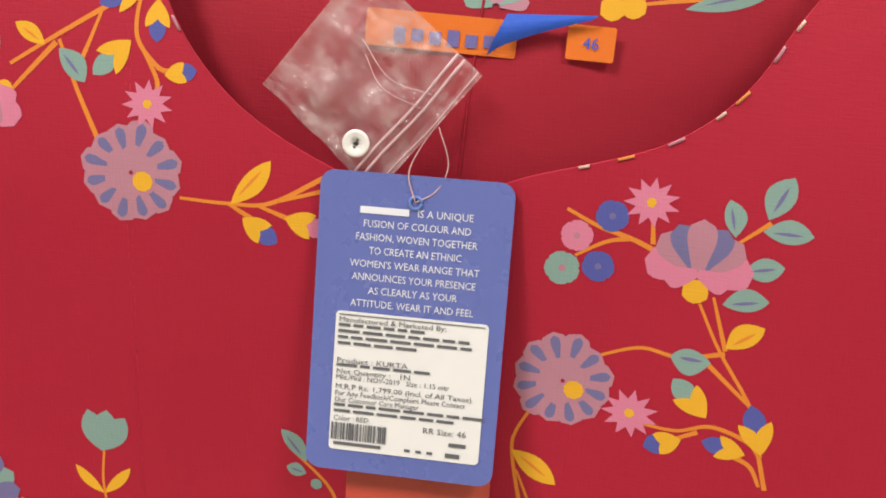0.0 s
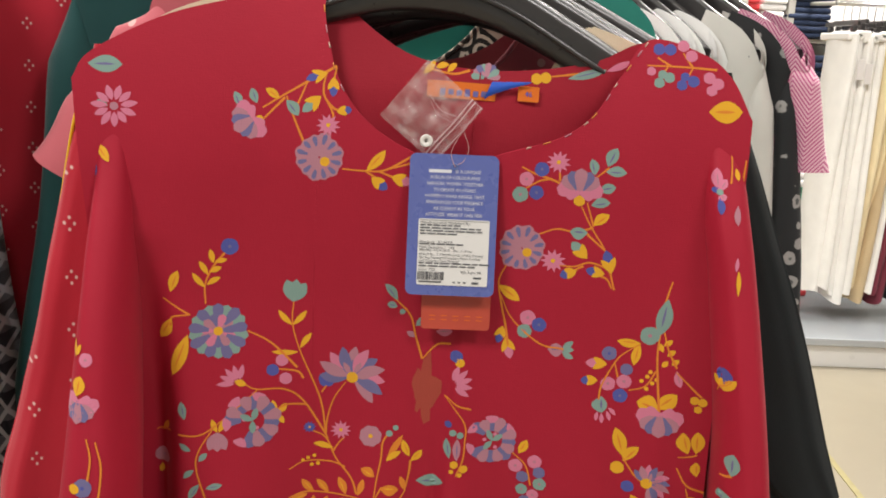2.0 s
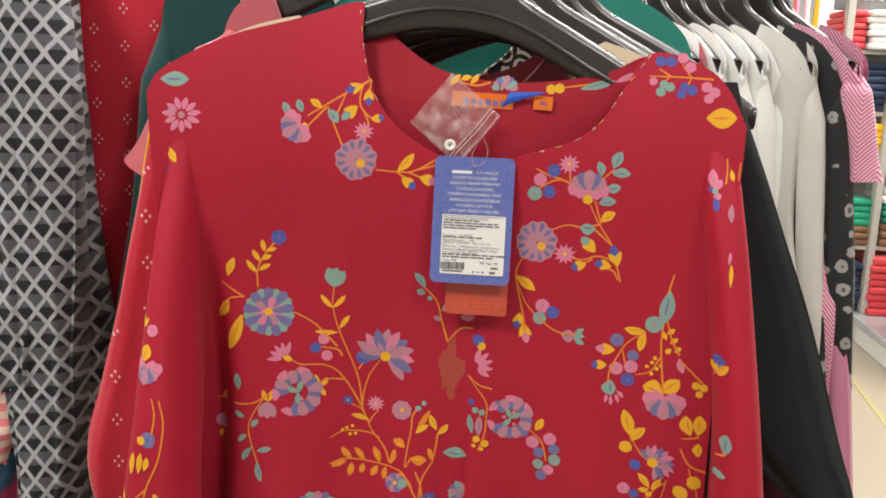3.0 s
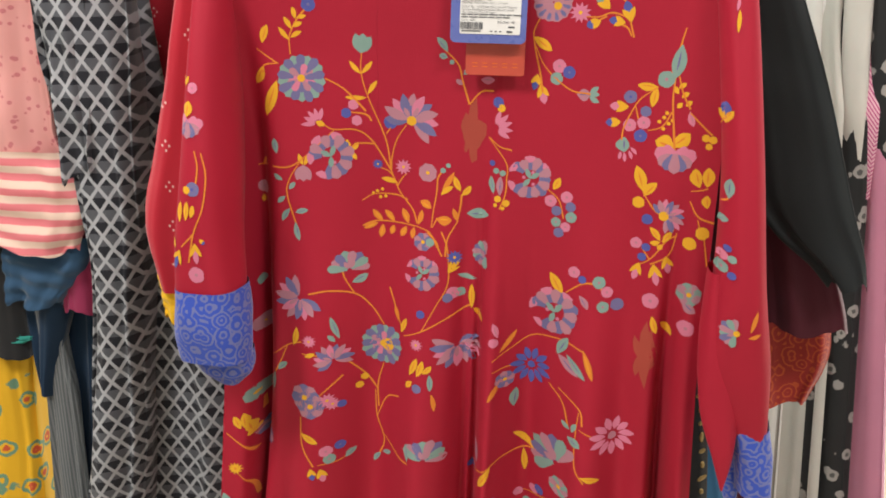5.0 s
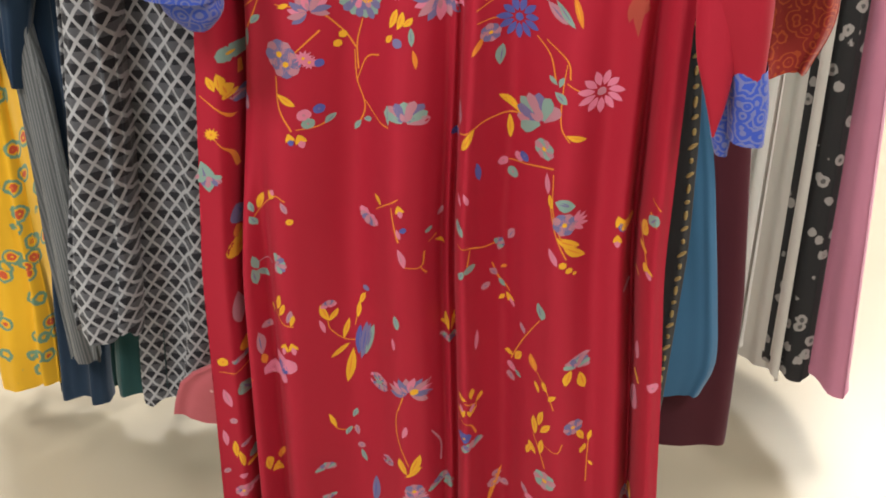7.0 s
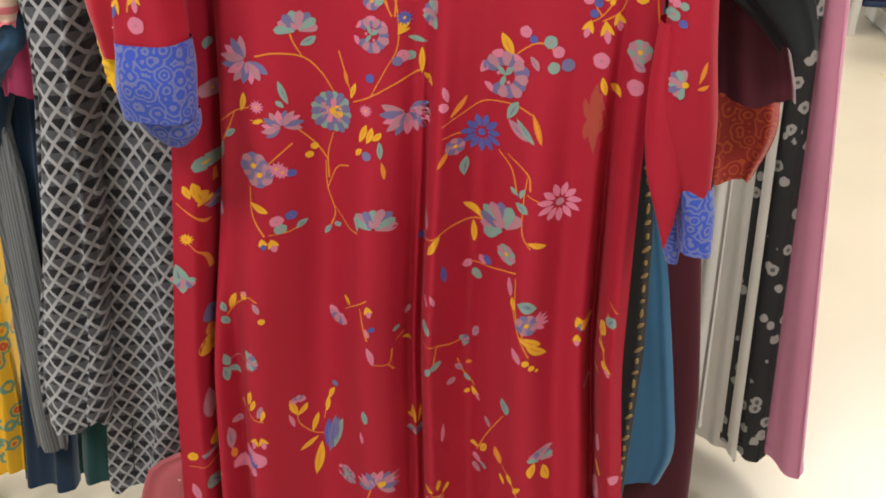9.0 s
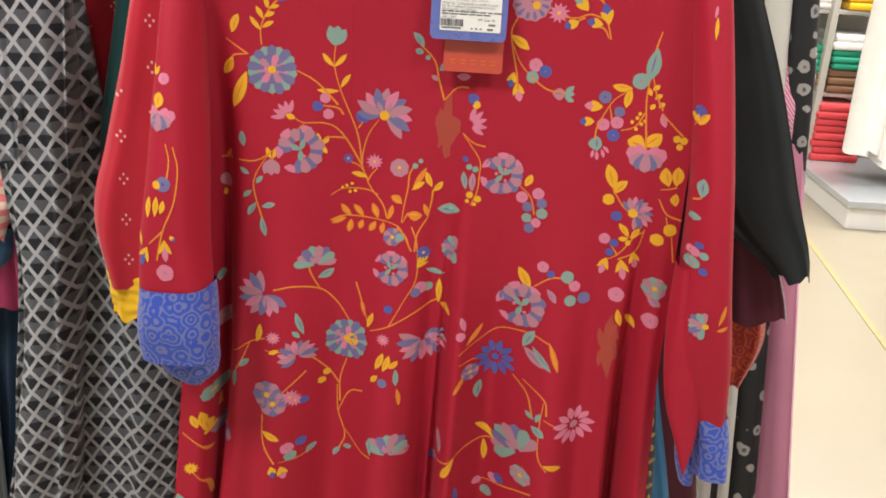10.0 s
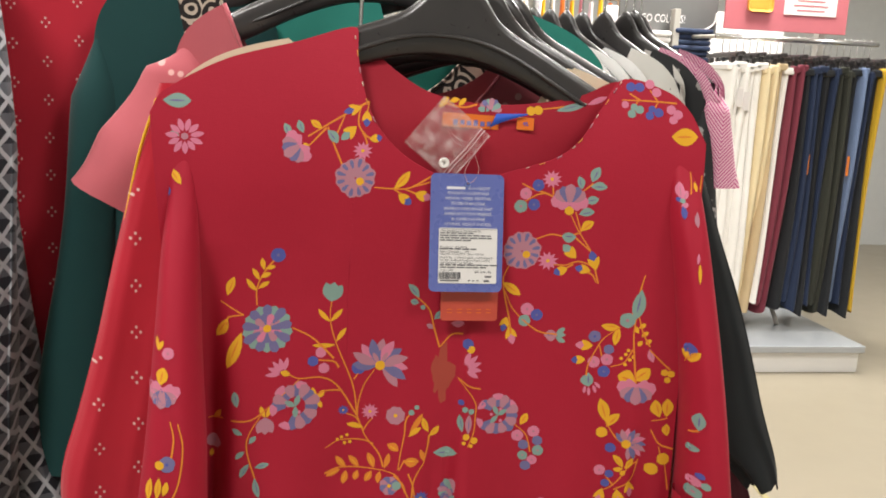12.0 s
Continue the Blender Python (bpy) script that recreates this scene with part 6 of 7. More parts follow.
stem("o", (-0.108, 0.321), (-0.118, 0.286), (-0.116, 0.248), (-0.102, 0.204))
leaf("p", -0.110, 0.253, -0.105, 0.274, 0.0069)
leaf("y", -0.105, 0.189, -0.115, 0.215, 0.0100)
leaf("y", -0.101, 0.190, -0.088, 0.224, 0.0108)
leaf("y", -0.107, 0.184, -0.086, 0.203, 0.0069)
aster(-0.094, 0.144, 0.0180, 80)
ring_flower(-0.132, 0.197, 0.0084, 0)
half_flower(-0.215, 0.174, 0.0120, 80)
half_flower(-0.213, 0.125, 0.0090, 260)
stem("m", (-0.076, 0.257), (-0.067, 0.224), (-0.066, 0.192))
half_flower(-0.063, 0.153, 0.0150, 90)
stem("o", (-0.041, 0.295), (-0.026, 0.287), (-0.019, 0.266))
rosette("b", -0.032, 0.267, 0.0090)
half_flower(-0.023, 0.246, 0.0132, 100)
bud("y", "p", -0.034, 0.301, -0.038, 0.316, 0.0077)
bud("y", "p", -0.026, 0.300, -0.024, 0.315, 0.0058)
rosette("m", 0.007, 0.171, 0.0062)
rosette("m", 0.018, 0.153, 0.0062)
stem("o", (0.051, 0.287), (0.061, 0.265), (0.070, 0.242))
leaf("y", 0.054, 0.287, 0.050, 0.315, 0.0077)
leaf("y", 0.057, 0.304, 0.061, 0.331, 0.0069)
leaf("y", 0.060, 0.296, 0.071, 0.317, 0.0069)
leaf("y", 0.057, 0.255, 0.047, 0.271, 0.0077)
leaf("y", 0.062, 0.261, 0.063, 0.286, 0.0069)
leaf("y", 0.050, 0.267, 0.045, 0.246, 0.0061)
rosette("t", 0.071, 0.222, 0.0152)
dot("m", 0.072, 0.222, 0.0048)
stem("o", (0.063, 0.281), (0.082, 0.276), (0.088, 0.291))
rosette("m", 0.098, 0.315, 0.0117)
stem("o", (0.118, 0.298), (0.119, 0.259), (0.121, 0.219))
leaf("y", 0.112, 0.290, 0.103, 0.309, 0.0069)
leaf("y", 0.115, 0.282, 0.110, 0.269, 0.0069)
leaf("y", 0.118, 0.285, 0.120, 0.302, 0.0054)
leaf("y", 0.121, 0.253, 0.127, 0.245, 0.0038)
rosette("m", 0.170, 0.184, 0.0103)
leaf("y", 0.176, 0.208, 0.176, 0.177, 0.0058)
leaf("m", 0.042, 0.189, 0.050, 0.175, 0.0077)
rosette("p", 0.054, 0.173, 0.0069)
SURFACE[0] = sleeve_r_y
leaf("p", 0.144, 1.202, 0.143, 1.218, 0.0071)
leaf("p", 0.145, 1.202, 0.150, 1.210, 0.0067)
leaf("p", 0.146, 1.200, 0.148, 1.195, 0.0063)
leaf("p", 0.145, 1.200, 0.144, 1.210, 0.0042)
dot("t", 0.145, 1.201, 0.0025)
leaf("b", 0.144, 1.200, 0.141, 1.204, 0.0045)
leaf("b", 0.145, 1.197, 0.146, 1.185, 0.0050)
leaf("t", 0.151, 1.232, 0.160, 1.230, 0.0055)
stem("o", (0.154, 1.230), (0.154, 1.217), (0.153, 1.207))
leaf("y", 0.157, 1.218, 0.159, 1.209, 0.0040)
leaf("m", 0.158, 1.192, 0.158, 1.178, 0.0050)
leaf("y", 0.159, 1.129, 0.159, 1.147, 0.0034)
leaf("p", 0.157, 1.146, 0.158, 1.156, 0.0029)

# ---- tags, button bag and neck labels on the red kurta ----
M_TAGBLUE = plain("blue_card", (0.105, 0.135, 0.41), 0.28, 0.0, 0.10, 25.0, 0.0, 0.5)
M_TAGPALE = plain("pale_blue_card", (0.12, 0.20, 0.52), 0.28, 0.0, 0.2, 40.0, 0.0, 0.5)
M_STICKER = plain("white_sticker", (0.78, 0.76, 0.74), 0.5, 0.0, 0.03, 60.0)
M_INK = plain("black_ink", (0.11, 0.11, 0.12), 0.6)
M_WHITEINK = plain("white_ink", (0.75, 0.75, 0.80), 0.5)
M_ORANGE = fabric("orange_satin", (0.75, 0.17, 0.02), rough=0.5)
M_LABELBLUE = fabric("blue_satin", (0.03, 0.10, 0.52), rough=0.45)
M_LOGOBLUE = fabric("faded_blue_thread", (0.16, 0.14, 0.36), rough=0.6)
M_ORANGECARD = plain("orange_card", (0.52, 0.07, 0.04), 0.35, 0.0, 0.15, 40.0)
M_PEARL = plain("pearl_button", (0.78, 0.74, 0.70), 0.25, 0.0, 0.1, 300.0)
M_THREAD = plain("pale_thread", (0.58, 0.36, 0.36), 0.5)


def bag_film():
    m, nt, b = nodes_of("clear_plastic_film")
    g = G(nt)
    vec, x, y, z = g.coords()
    b.inputs["Base Color"].default_value = (0.80, 0.68, 0.66, 1)
    b.inputs["Roughness"].default_value = 0.12
    b.inputs["Specular IOR Level"].default_value = 0.9
    nt.links.new(g.math("MULTIPLY_ADD", g.math("POWER", g.noise(vec, 110.0, 4.0), 3.0), 0.9, 0.03), b.inputs["Alpha"])
    g.bump(b, g.noise(g.scaled(vec, (1.0, 1.0, 0.45)), 150.0, 3.0), 0.004, 0.9)
    return m


M_FILM = bag_film()
M_ZIP = plain("milky_plastic", (0.62, 0.40, 0.42), 0.25, 0.0, 0.1, 90.0)


def rounded_card(name, w, h, r, t, mat, parent, at=(0, 0, 0), label=""):
    bm = bmesh.new()
    pts = []
    for cx, cz, a0 in ((w / 2 - r, h / 2 - r, 0), (-w / 2 + r, h / 2 - r, 90), (-w / 2 + r, -h / 2 + r, 180), (w / 2 - r, -h / 2 + r, 270)):
        for k in range(6):
            a = radians(a0 + k * 18)
            pts.append((cx + r * math.cos(a), cz + r * math.sin(a)))
    ring = [bm.verts.new((at[0] + x, at[1], at[2] + z)) for x, z in pts]
    face = bm.faces.new(ring)
    ext = bmesh.ops.extrude_face_region(bm, geom=[face])
    bmesh.ops.translate(bm, vec=(0, t, 0), verts=[v for v in ext["geom"] if isinstance(v, bmesh.types.BMVert)])
    bmesh.ops.recalc_face_normals(bm, faces=bm.faces[:])
    return part(name, bm, mat, parent, label)


def bars(name, rects, mat, parent, y):
    """Flat printed bars: rows of (x, z, width, height)."""
    verts, faces = [], []
    for x, z, w, h in rects:
        b = len(verts)
        verts += [(x - w / 2, y, z - h / 2), (x + w / 2, y, z - h / 2), (x + w / 2, y, z + h / 2), (x - w / 2, y, z + h / 2)]
        faces.append((b, b + 1, b + 2, b + 3))
    return mesh_ob(name, verts, faces, mat, parent, smooth=False)


def lettering(text, size, x, y, z, mat, parent, align="LEFT", width=None):
    cu = bpy.data.curves.new("lettering", "FONT")
    cu.body, cu.size, cu.align_x = text, size, align
    cu.resolution_u = 2
    tmp = new("lettering_draft", cu)
    bpy.context.view_layer.update()
    me = bpy.data.meshes.new_from_object(tmp.evaluated_get(bpy.context.evaluated_depsgraph_get()))
    if width and tmp.dimensions.x > 0:
        me.transform(Matrix.Diagonal((width / tmp.dimensions.x, 1, 1, 1)))
    bpy.data.objects.remove(tmp)
    bpy.data.curves.remove(cu)
    me.transform(Matrix.Translation((x, y, z)) @ Matrix.Rotation(radians(90), 4, "X"))
    me.materials.clear()
    me.materials.append(mat)
    ob = new("lettering", me)
    ob.parent = parent
    return ob


tag = new("swing_tag")
tag.matrix_world = pose(-0.0470, 0.2890, 1.1637, -8.8, 0, 0)
rounded_card("card", 0.067, 0.1065, 0.005, 0.0006, M_TAGBLUE, tag)
lines = ("IS A UNIQUE", "FUSION OF COLOUR AND", "FASHION, WOVEN TOGETHER", "TO CREATE AN ETHNIC", "WOMEN'S WEAR RANGE THAT", "ANNOUNCES YOUR PRESENCE", "AS CLEARLY AS YOUR", "ATTITUDE. WEAR IT AND FEEL")
for i, (text, w) in enumerate(zip(lines, (0.019, 0.037, 0.042, 0.032, 0.045, 0.043, 0.031, 0.043))):
    z = 0.0392 - i * 0.00465
    lettering(text, 0.0036, 0.001 + (0.0095 if i == 0 else 0), -0.0004, z, M_WHITEINK, tag, "CENTER", w)
bars("brand_bar", [(-0.0105, 0.0404, 0.017, 0.0024)], M_WHITEINK, tag, -0.0004)
sticker = rounded_card("sticker", 0.0535, 0.0500, 0.0015, 0.0003, M_STICKER, tag, (0.0015, -0.0006, -0.0205), "white printed price sticker")
rows_ = ((0.0058, "Manufactured & Marketed By:", 0.0375), (-0.0112, "Product : KURTA", 0.025), (-0.0158, "Net Quantity :   1N", 0.026), (-0.0183, "Mfd./Pkd : NOV-2019   Size : 1.15 mtr", 0.040), (-0.0222, "M.R.P Rs. 1,799.00 (Incl. of All Taxes)", 0.048), (-0.0250, "For Any Feedback/Complaint Please Contact", 0.046), (-0.0277, "Our Customer Care Manager", 0.030), (-0.0355, "Color : RED", 0.0125))
for z, text, w in rows_:
    lettering(text, 0.0026, -0.0240, -0.0011, -0.0205 + (z + 0.0205) * 0.86 - 0.0012, M_INK, tag, "LEFT", w)
lettering("RR Size: 46", 0.0030, 0.008, -0.0011, -0.0360, M_INK, tag, "LEFT", 0.0150)
rnd = random.Random(4)
addr = []
for z, w in ((0.0031, 0.030), (0.0006, 0.046), (-0.0019, 0.048), (-0.0044, 0.024), (-0.0135, 0.033), (-0.0303, 0.046), (-0.0328, 0.040)):
    x = -0.0240
    while x < -0.0240 + w:
        ww = rnd.uniform(0.003, 0.008)
        addr.append((x + ww / 2, -0.0205 + (z + 0.0205) * 0.86, ww, 0.0010))
        x += ww + 0.0011
bars("printed_text", addr, M_INK, tag, -0.0011)
code = []
x = -0.0242
while x < -0.0045:
    ww = rnd.choice((0.0002, 0.0003, 0.0005, 0.0007))
    code.append((x, -0.0385, ww, 0.0062))
    x += ww + rnd.choice((0.0002, 0.0003, 0.0005))
bars("barcode", code, M_INK, tag, -0.0011)
bars("small_bars", [(-0.015, -0.0430, 0.017, 0.0011), (0.0205, -0.0392, 0.006, 0.0014), (0.003, -0.0430, 0.002, 0.001), (0.007, -0.0430, 0.002, 0.001), (0.011, -0.0430, 0.002, 0.001), (0.019, -0.0431, 0.005, 0.0016)], M_INK, tag, -0.0011)
bars("rule", [(0.0015, 0.0035, 0.051, 0.00035)], M_INK, tag, -0.0011)
v, f = tube([(0.0 + 0.0021 * math.cos(k * 0.524), -0.0006, 0.0440 + 0.0021 * math.sin(k * 0.524)) for k in range(13)], 0.0006, 6)
mesh_ob("eyelet", v, f, M_TAGPALE, tag)
tagged(tag, "blue swing tag with white text and a white price sticker", "tag")

tag2 = new("swing_tag")
tag2.matrix_world = pose(-0.0410, 0.2925, 1.121, -6, 0, 0)
rounded_card("card", 0.053, 0.078, 0.003, 0.0005, M_ORANGECARD, tag2)
bars("faint_marks", [(-0.018 + 0.009 * k, -0.0285, 0.0045, 0.0006) for k in range(5)] + [(-0.018 + 0.009 * k, -0.0315, 0.0045, 0.0006) for k in range(5)], M_ORANGE, tag2, -0.0003)
tagged(tag2, "orange-red card tag hanging behind the blue tag", "tag")

# clear bag with a spare button, turned on its corner
bag = new("button_bag")
bag.matrix_world = pose(-0.0660, 0.3040, 1.2465, -8, -51, 0)
for lift, seed in ((0.0, 1.0), (-0.0016, 7.0)):
    verts, n = [], 17
    for i in range(n):
        for k in range(n):
            x, z = -0.0275 + 0.055 * i / (n - 1), -0.0275 + 0.055 * k / (n - 1)
            edge = min(1, 6 * min(i, n - 1 - i, k, n - 1 - k) / (n - 1))
            verts.append((x, lift * edge + 0.0016 * edge * math.sin(x * 260 + z * 130 + seed) - 0.001 * math.sin(z * 310 - seed), z))
    mesh_ob("film", verts, sheet_faces(n, n), M_FILM, bag)
for dz in (-0.0205, -0.0175, -0.0265):
    v, f = tube([(-0.0275 + 0.0275 * k / 8 * 2, -0.0022, dz + 0.0004 * math.sin(k)) for k in range(9)], 0.0006 if dz > -0.022 else 0.0003, 6)
    mesh_ob("zip_seal", v, f, M_ZIP, bag)
for k in range(2):
    v, f = tube(smooth_line([(0.006 + 0.006 * k, -0.003, -0.020), (0.002 + 0.004 * k, -0.0042, -0.006), (0.006 + 0.003 * k, -0.0036, 0.006 + 0.004 * k)], 14), 0.00018, 5)
    mesh_ob("crease", v, f, M_ZIP, bag)
tagged(bag, "small clear zip bag holding a spare pearl button", "bag")
button = new("button")
button.matrix_world = pose(-0.0690, 0.2985, 1.2255, -8, 0, 0)
bm = bmesh.new()
prof = ((0.0010, 0.0003), (0.0026, -0.0001), (0.0036, -0.0005), (0.0044, -0.0005), (0.0048, 0.0), (0.0046, 0.0008), (0.0, 0.0009))
rings = []
for r, y in prof[:-1]:
    rings.append([bm.verts.new((r * math.cos(k * math.pi / 14), y, r * math.sin(k * math.pi / 14))) for k in range(28)])
for a, b in zip(rings, rings[1:]):
    for k in range(28):
        bm.faces.new((a[k], a[(k + 1) % 28], b[(k + 1) % 28], b[k]))
bm.faces.new(rings[0])
bm.faces.new(rings[-1][::-1])
part("disc", bm, M_PEARL, button, smooth=True)
for dx, dz in ((0.0005, 0.0013), (-0.0005, -0.0013)):
    bm = bmesh.new()
    bmesh.ops.create_circle(bm, cap_ends=True, radius=0.00055, segments=10, matrix=Matrix.Translation((dx, 0.0001, dz)) @ Matrix.Rotation(radians(90), 4, "X"))
    part("hole", bm, M_INK, button)
tagged(button, "spare pearl shirt button lying in the clear bag", "button")
th = new("tag_thread")
for pts in (((-0.0470, 0.2945, 1.2075), (-0.0500, 0.2965, 1.2170), (-0.0460, 0.2985, 1.2270), (-0.0390, 0.2995, 1.2370)), ((-0.0470, 0.2950, 1.2075), (-0.0400, 0.2965, 1.2120), (-0.0370, 0.2985, 1.2210), (-0.0410, 0.2995, 1.2330))):
    v, f = tube(smooth_line(pts, 20), 0.00024, 6)
    mesh_ob("strand", v, f, M_THREAD, th)
tagged(th, "thin white thread loop holding the swing tag", "thread")

# neck labels sewn inside the back neck
def neck_label(w, h, at, mat, label):
    root = new("neck_label")
    root.matrix_world = pose(at[0], at[1], at[2], -6, 2, 0)
    rounded_card("band", w, h, 0.0008, 0.0005, mat, root)
    return root


lab = neck_label(0.052, 0.0125, (-0.044, 0.3135, 1.2630), M_ORANGE, "")
bars("logo_mark", [(-0.014 + 0.0062 * k, -0.002 + 0.0004 * (k % 2), 0.0040, 0.0042 + 0.0012 * (k % 3 == 0)) for k in range(6)], M_LOGOBLUE, lab, -0.0006)
tagged(lab, "orange woven brand label sewn inside the neck", "label")
fold = new("neck_label")
fold.matrix_world = pose(-0.0115, 0.3110, 1.2670, -6, 0, 0)
verts = []
for i in range(12):
    u = i / 11
    low = (-0.016 + 0.034 * u, -0.0105 + 0.0135 * u ** 0.7)
    high = (-0.010 + 0.030 * u, 0.0035 + 0.001 * u)
    for k in range(5):
        w = k / 4
        verts.append((low[0] + (high[0] - low[0]) * w, -0.0010 - 0.0022 * math.sin(math.pi * w) * (1 - u), low[1] + (high[1] - low[1]) * w))
mesh_ob("fold", verts, sheet_faces(12, 5), M_LABELBLUE, fold)
tagged(fold, "folded corner of a blue satin neck label", "label")
size_tab = neck_label(0.0160, 0.0115, (0.0068, 0.3128, 1.2625), M_ORANGE, "")
lettering("46", 0.0055, 0.0, -0.0006, -0.002, M_LABELBLUE, size_tab, "CENTER")
tagged(size_tab, "small orange size label reading 46", "label")

# ---- rack that holds the kurtas ----
def pipe(name, a, b, r, mat, parent=None):
    v, f = tube([a, tuple((Vector(a) + Vector(b)) / 2), b], r, 14)
    return mesh_ob(name, v, f, mat, parent)


rack = new("clothes_rack")
pipe("post", (-0.41, 0.75, FLOOR), (-0.41, 0.75, 1.62), 0.011, M_POST, rack)
pipe("post", (0.20, 1.12, FLOOR), (0.20, 1.12, 1.535), 0.014, M_CHROME, rack)
pipe("arm", (-0.075, 0.22, 1.492), (-0.075, 0.80, 1.520), 0.008, M_CHROME, rack)
pipe("rail", (-0.95, 0.72, 1.545), (0.36, 0.80, 1.530), 0.011, M_CHROME, rack)
pipe("rail", (0.02, 1.06, 1.535), (0.54, 1.06, 1.535), 0.011, M_CHROME, rack)
pipe("brace", (0.20, 0.80, 1.53), (0.20, 1.12, 1.53), 0.011, M_CHROME, rack)
tagged(rack, "metal clothes rack with chrome rails", "rack")

# ---- trouser stand and shelves across the aisle ----
M_SIGN = plain("charcoal_sign", (0.13, 0.13, 0.125), 0.5)
M_POSTER = plain("coral_poster", (0.46, 0.13, 0.15), 0.45)
M_PAPER = plain("printed_paper", (0.70, 0.66, 0.64), 0.5)
M_TABORANGE = plain("orange_tab", (0.70, 0.20, 0.03), 0.6)
M_GOLD = plain("mustard_print", (0.70, 0.35, 0.05), 0.5)


def platform():
    root = new("display_platform")
    part("plinth", box_bm(0.84, 1.26, 0.105, (2.115, 4.14, FLOOR + 0.0525), 0.004), M_PLAT, root)
    part("top", box_bm(0.88, 1.30, 0.035, (2.115, 4.14, FLOOR + 0.1225), 0.004), M_PLATTOP, root, "glossy grey platform top")
    return tagged(root, "low white laminate display platform on the shop floor", "platform")


platform()
unit = new("shelf_unit")
for x in (1.50, 1.74, 2.58):
    part("upright", box_bm(0.035, 0.06, 1.64 if x > 1.6 else 1.74, (x, 4.30, 0.92 if x > 1.6 else 0.83), 0.004), M_POST, unit)
for z in (0.44, 0.86, 1.12, 1.42):
    part("shelf", box_bm(1.12, 0.42, 0.022, (2.04, 4.52, z), 0.003), M_POST, unit)
part("back_panel", box_bm(1.12, 0.02, 1.68, (2.04, 4.745, 0.94), 0.0), M_PLAT, unit)
pipe("rail", (1.80, 3.90, 1.585), (2.68, 3.90, 1.585), 0.013, M_CHROME, unit)
for x in (1.84, 2.52):
    pipe("arm", (x, 3.90, 1.585), (x, 4.32, 1.60), 0.010, M_POST, unit)
pipe("foot", (2.30, 3.90, 0.10), (2.30, 4.30, 0.50), 0.012, M_POST, unit)
tagged(unit, "grey metal shelf unit with a chrome trouser rail", "shelf")

sign = new("sign")
part("board", box_bm(0.56, 0.02, 0.19, (0, 0, 0), 0.003), M_SIGN, sign)
sign.location = (1.72, 4.36, 1.715)
lettering("GO COLORS!", 0.062, -0.03, -0.012, -0.045, M_STICKER, sign, "CENTER", 0.25)
v, f = tube(smooth_line([(0.13, -0.012, -0.085), (0.20, -0.012, -0.078), (0.26, -0.012, -0.04), (0.275, -0.012, 0.02)], 16), 0.006, 6)
mesh_ob("swoosh", v, f, M_STICKER, sign)
tagged(sign, "charcoal shop sign with white lettering above the shelves", "sign")
poster = new("poster")
part("board", box_bm(0.70, 0.012, 0.42, (0, 0, 0), 0.002), M_POSTER, poster)
poster.location = (2.32, 4.20, 1.855)
part("panel", box_bm(0.30, 0.004, 0.24, (0.13, -0.009, 0.0), 0.0), M_PAPER, poster)
part("emblem", box_bm(0.14, 0.004, 0.13, (-0.16, -0.009, -0.05), 0.02), M_GOLD, poster)
bars("printed_text", [(0.13, -0.02 - 0.025 * k, 0.2 - 0.04 * (k % 2), 0.007) for k in range(4)], M_POSTER, poster, -0.0125)
tagged(poster, "coral pink offer poster on a stand", "poster")
M_JEAN = {"white": fabric("white_trouser", (0.86, 0.84, 0.80)), "cream": fabric("cream_trouser", (0.78, 0.66, 0.42)), "beige": fabric("beige_trouser", (0.55, 0.42, 0.25)), "maroon": fabric("maroon_trouser", (0.19, 0.035, 0.055)), "black": fabric("black_trouser", (0.018, 0.02, 0.023)), "navy": fabric("navy_denim", (0.02, 0.032, 0.07)), "olive": fabric("olive_trouser", (0.035, 0.037, 0.028)), "light": fabric("light_denim", (0.16, 0.22, 0.36)), "mustard": fabric("mustard_trouser", (0.60, 0.38, 0.03))}


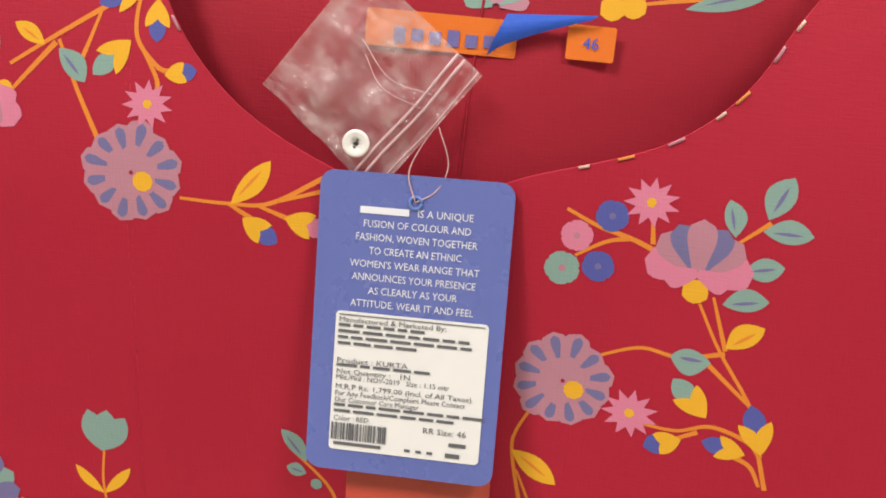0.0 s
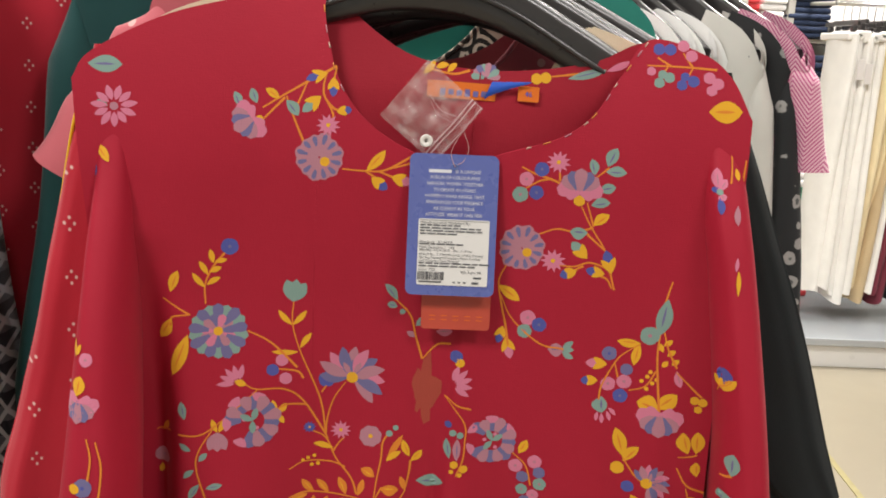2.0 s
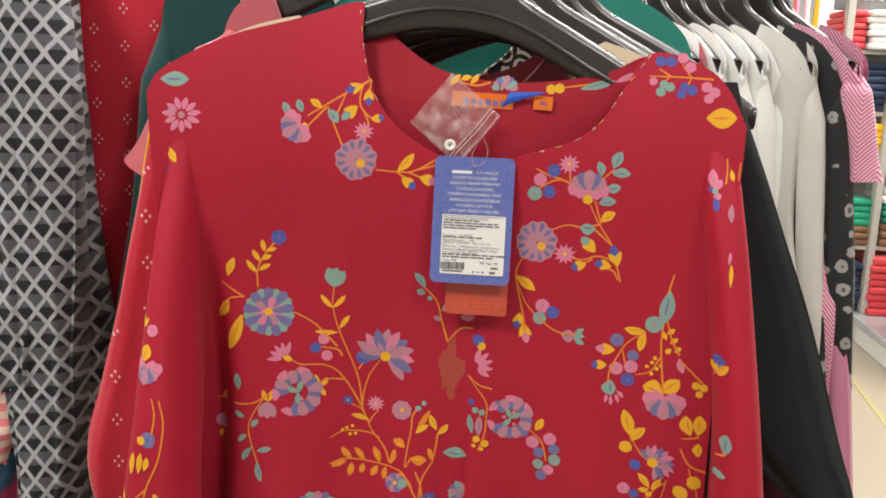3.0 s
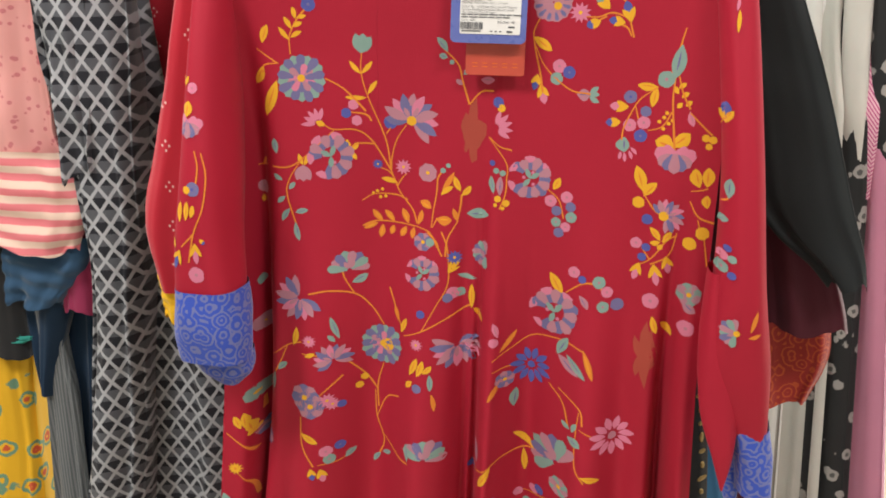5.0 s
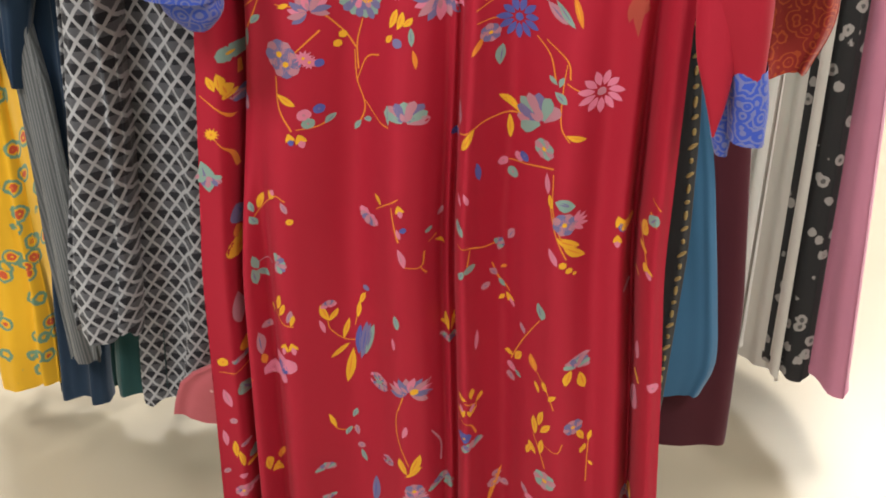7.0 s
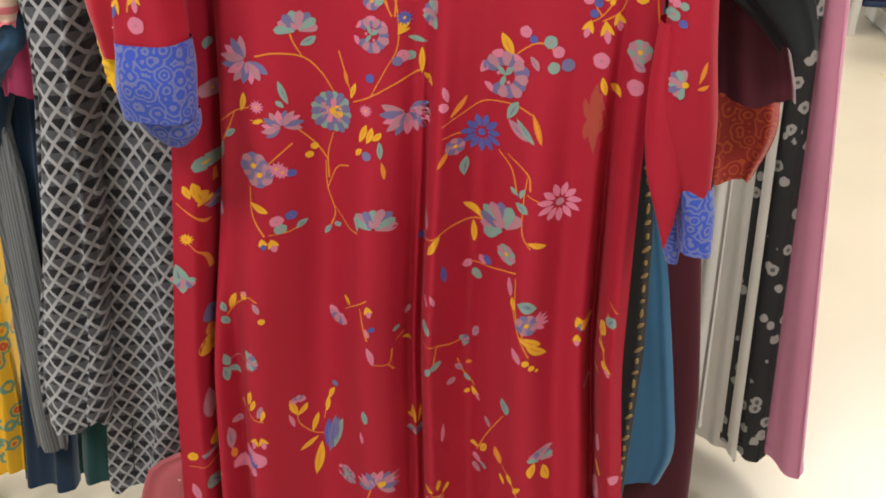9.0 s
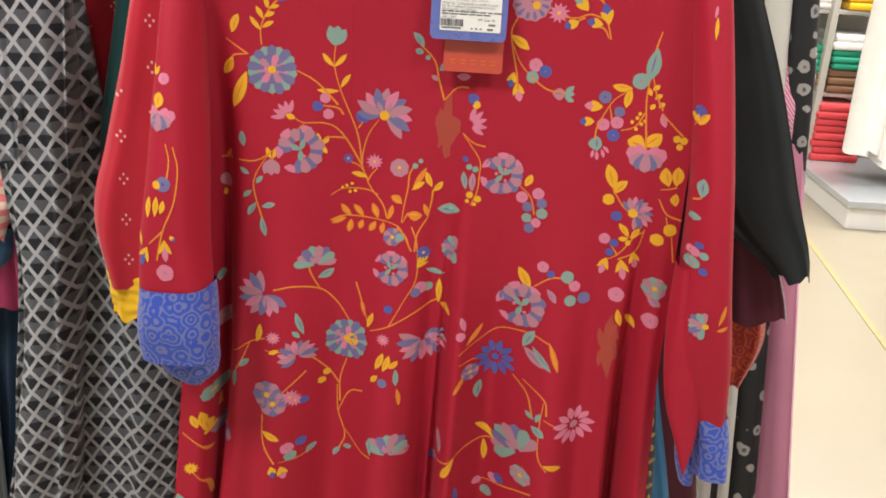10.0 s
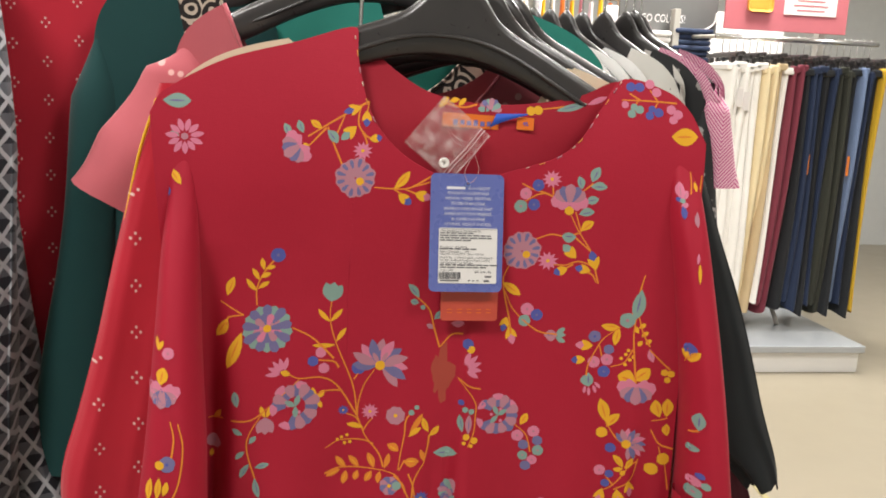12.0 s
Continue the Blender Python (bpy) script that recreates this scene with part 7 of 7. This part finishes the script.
def trousers(colour, x, y, w, top, bottom, lean, seed):
    """Trousers clipped by the waistband, seen from the side, with a clip hanger."""
    rnd = random.Random(seed)
    root = new("trousers")
    cols, rws = 22, 20
    verts = []
    ph = rnd.uniform(0, 6)
    for i in range(cols):
        a = 2 * math.pi * i / cols
        for k in range(rws):
            u = k / (rws - 1)
            wd = w * (0.42 + 0.16 * u + 0.06 * math.sin(6 * u + ph))
            verts.append((x + lean * u + wd * math.cos(a) * (1 + 0.14 * math.sin(3 * a + ph)), y + (0.16 - 0.03 * u) * math.sin(a) + 0.02 * math.sin(4 * u + ph), top + (bottom - top) * u + (0.012 * math.sin(2 * a + ph) if k == rws - 1 else 0)))
    mesh_ob("leg", verts, sheet_faces(cols, rws, True), M_JEAN[colour], root)
    part("waistband", box_bm(w * 0.92, 0.31, 0.035, (x, y, top - 0.005), 0.008), M_JEAN[colour], root)
    for dy in (-0.12, 0.12):
        part("clip", box_bm(0.022, 0.03, 0.055, (x, y + dy, top + 0.015), 0.004), M_HANGER, root)
    part("bar", box_bm(0.014, 0.34, 0.02, (x, y, top + 0.052), 0.003), M_HANGER, root)
    v, f = tube(smooth_line([(x, y, top + 0.055), (x, y, top + 0.11), (x + 0.004, y, 1.60), (x - 0.004, y, 1.603)], 10), 0.003, 6)
    mesh_ob("hook", v, f, M_CHROME, root)
    if seed in (12, 18):
        part("side_label", box_bm(0.014, 0.003, 0.10, (x, y - 0.158, top - 0.47), 0.001), M_TABORANGE, root, "small orange cloth label")
    if seed in (1, 2):
        part("paper_tag", box_bm(0.030, 0.003, 0.09, (x, y - 0.165, top - 0.16), 0.001), M_PAPER, root, "white paper tag")
    tagged(root, colour.replace("light", "light blue denim").replace("navy", "navy denim") + " trousers clipped to a hanger on the rail", "trousers", "trousers on the rail")


row = ("white", "white", "white", "white", "white", "cream", "cream", "beige", "white", "maroon", "maroon", "black", "navy", "navy", "black", "navy", "olive", "olive", "black", "light", "navy", "black", "mustard")
for i, c in enumerate(row):
    u = i / (len(row) - 1)
    trousers(c, 1.84 + 0.80 * u, 3.90, 0.058 if i > 4 else 0.074, 1.44 + 0.01 * math.sin(i * 2.1), 0.235 + 0.035 * math.sin(i * 1.7) - 0.02 * u, -0.05 if 6 < i < 11 else -0.012, i)


def folded_stack(x, y, z, w, d, items, seed):
    rnd = random.Random(seed)
    for mat, h, n in items:
        root = new("folded_clothes")
        root.location = (x, y, z)
        zz = 0
        for k in range(n):
            part("fold", box_bm(w + rnd.uniform(-0.02, 0.01), d, h / n * 0.96, (rnd.uniform(-0.008, 0.008), rnd.uniform(-0.01, 0.01), zz + h / n / 2), min(0.012, h / n * 0.4), 3), mat, root, smooth=True)
            zz += h / n
        z += zz
        tagged(root, "stack of neatly folded %s garments on a shelf" % mat.name.replace("_", " ").split(" ")[0], "clothes", "folded stacks")


M_CORAL = fabric("coral_knit", (0.62, 0.06, 0.07))
M_GREENK = fabric("green_knit", (0.02, 0.28, 0.17))
M_BROWNK = fabric("brown_knit", (0.20, 0.11, 0.06))
folded_stack(1.62, 4.45, 0.10, 0.20, 0.30, ((M_JEAN["navy"], 0.26, 7),), 1)
folded_stack(1.86, 4.40, 0.10, 0.24, 0.32, ((M_CORAL, 0.30, 8),), 2)
folded_stack(1.62, 4.45, 0.452, 0.22, 0.3, ((M_BROWNK, 0.10, 3), (M_GREENK, 0.14, 4)), 3)
folded_stack(1.90, 4.45, 0.452, 0.24, 0.3, ((M_BROWNK, 0.12, 3), (M_GREENK, 0.10, 3), (M_WHITE, 0.08, 2)), 4)
folded_stack(1.64, 4.45, 0.872, 0.22, 0.3, ((M_WHITE, 0.06, 2), (M_YPLAIN, 0.14, 4)), 5)
folded_stack(1.92, 4.45, 0.872, 0.22, 0.3, ((M_YPLAIN, 0.16, 4),), 6)
folded_stack(1.62, 4.45, 1.132, 0.22, 0.3, ((M_JEAN["navy"], 0.24, 7),), 7)
folded_stack(1.90, 4.45, 1.132, 0.24, 0.3, ((M_JEAN["navy"], 0.22, 6),), 8)
folded_stack(1.54, 4.45, 1.432, 0.12, 0.3, ((M_CORAL, 0.19, 6),), 9)
folded_stack(1.66, 4.42, 1.432, 0.12, 0.3, ((M_WHITE, 0.19, 6),), 10)
folded_stack(1.84, 4.42, 1.432, 0.22, 0.3, ((M_JEAN["navy"], 0.21, 7),), 11)

# ---- hanging scarves on the far wall rack ----
scarves = (M_YPLAIN, M_WHITE, M_ORANGE, M_YPLAIN, M_PINKCLOTH, M_WHITE, M_YPLAIN, M_ORANGE, M_CREAM, M_YPLAIN, M_WHITE, M_CORAL, M_CREAM, M_YPLAIN)
srack = new("scarf_rack")
pipe("rail", (0.30, 5.2, 1.86), (1.95, 5.2, 1.86), 0.012, M_CHROME, srack)
pipe("rail", (0.30, 5.2, 2.05), (1.95, 5.2, 2.05), 0.012, M_CHROME, srack)
for x in (0.3, 1.12, 1.95):
    pipe("post", (x, 5.2, FLOOR), (x, 5.2, 2.2), 0.016, M_POST, srack)
tagged(srack, "chrome wall rack hung with bright scarves", "rack")
for i in range(26):
    x = 0.36 + i * 0.062
    sc = new("scarf")
    cols, rws = 14, 12
    verts = []
    for a in range(cols):
        t = 2 * math.pi * a / cols
        for k in range(rws):
            u = k / (rws - 1)
            verts.append((x + (0.012 + 0.018 * u) * math.cos(t), 5.2 + (0.02 + 0.05 * u) * math.sin(t) * (1 + 0.3 * math.sin(3 * t)), 1.848 - 0.62 * u - 0.02 * math.sin(i * 3.1)))
    mesh_ob("cloth", verts, sheet_faces(cols, rws, True), scarves[i % len(scarves)], sc)
    v, f = tube(smooth_line([(x, 5.2, 1.83), (x, 5.2, 1.855), (x, 5.215, 1.872), (x, 5.225, 1.855)], 8), 0.002, 6)
    mesh_ob("ring", v, f, M_CHROME, sc)
    tagged(sc, "bright cotton scarf hanging from a chrome rail", "scarf", "scarves on the rack")
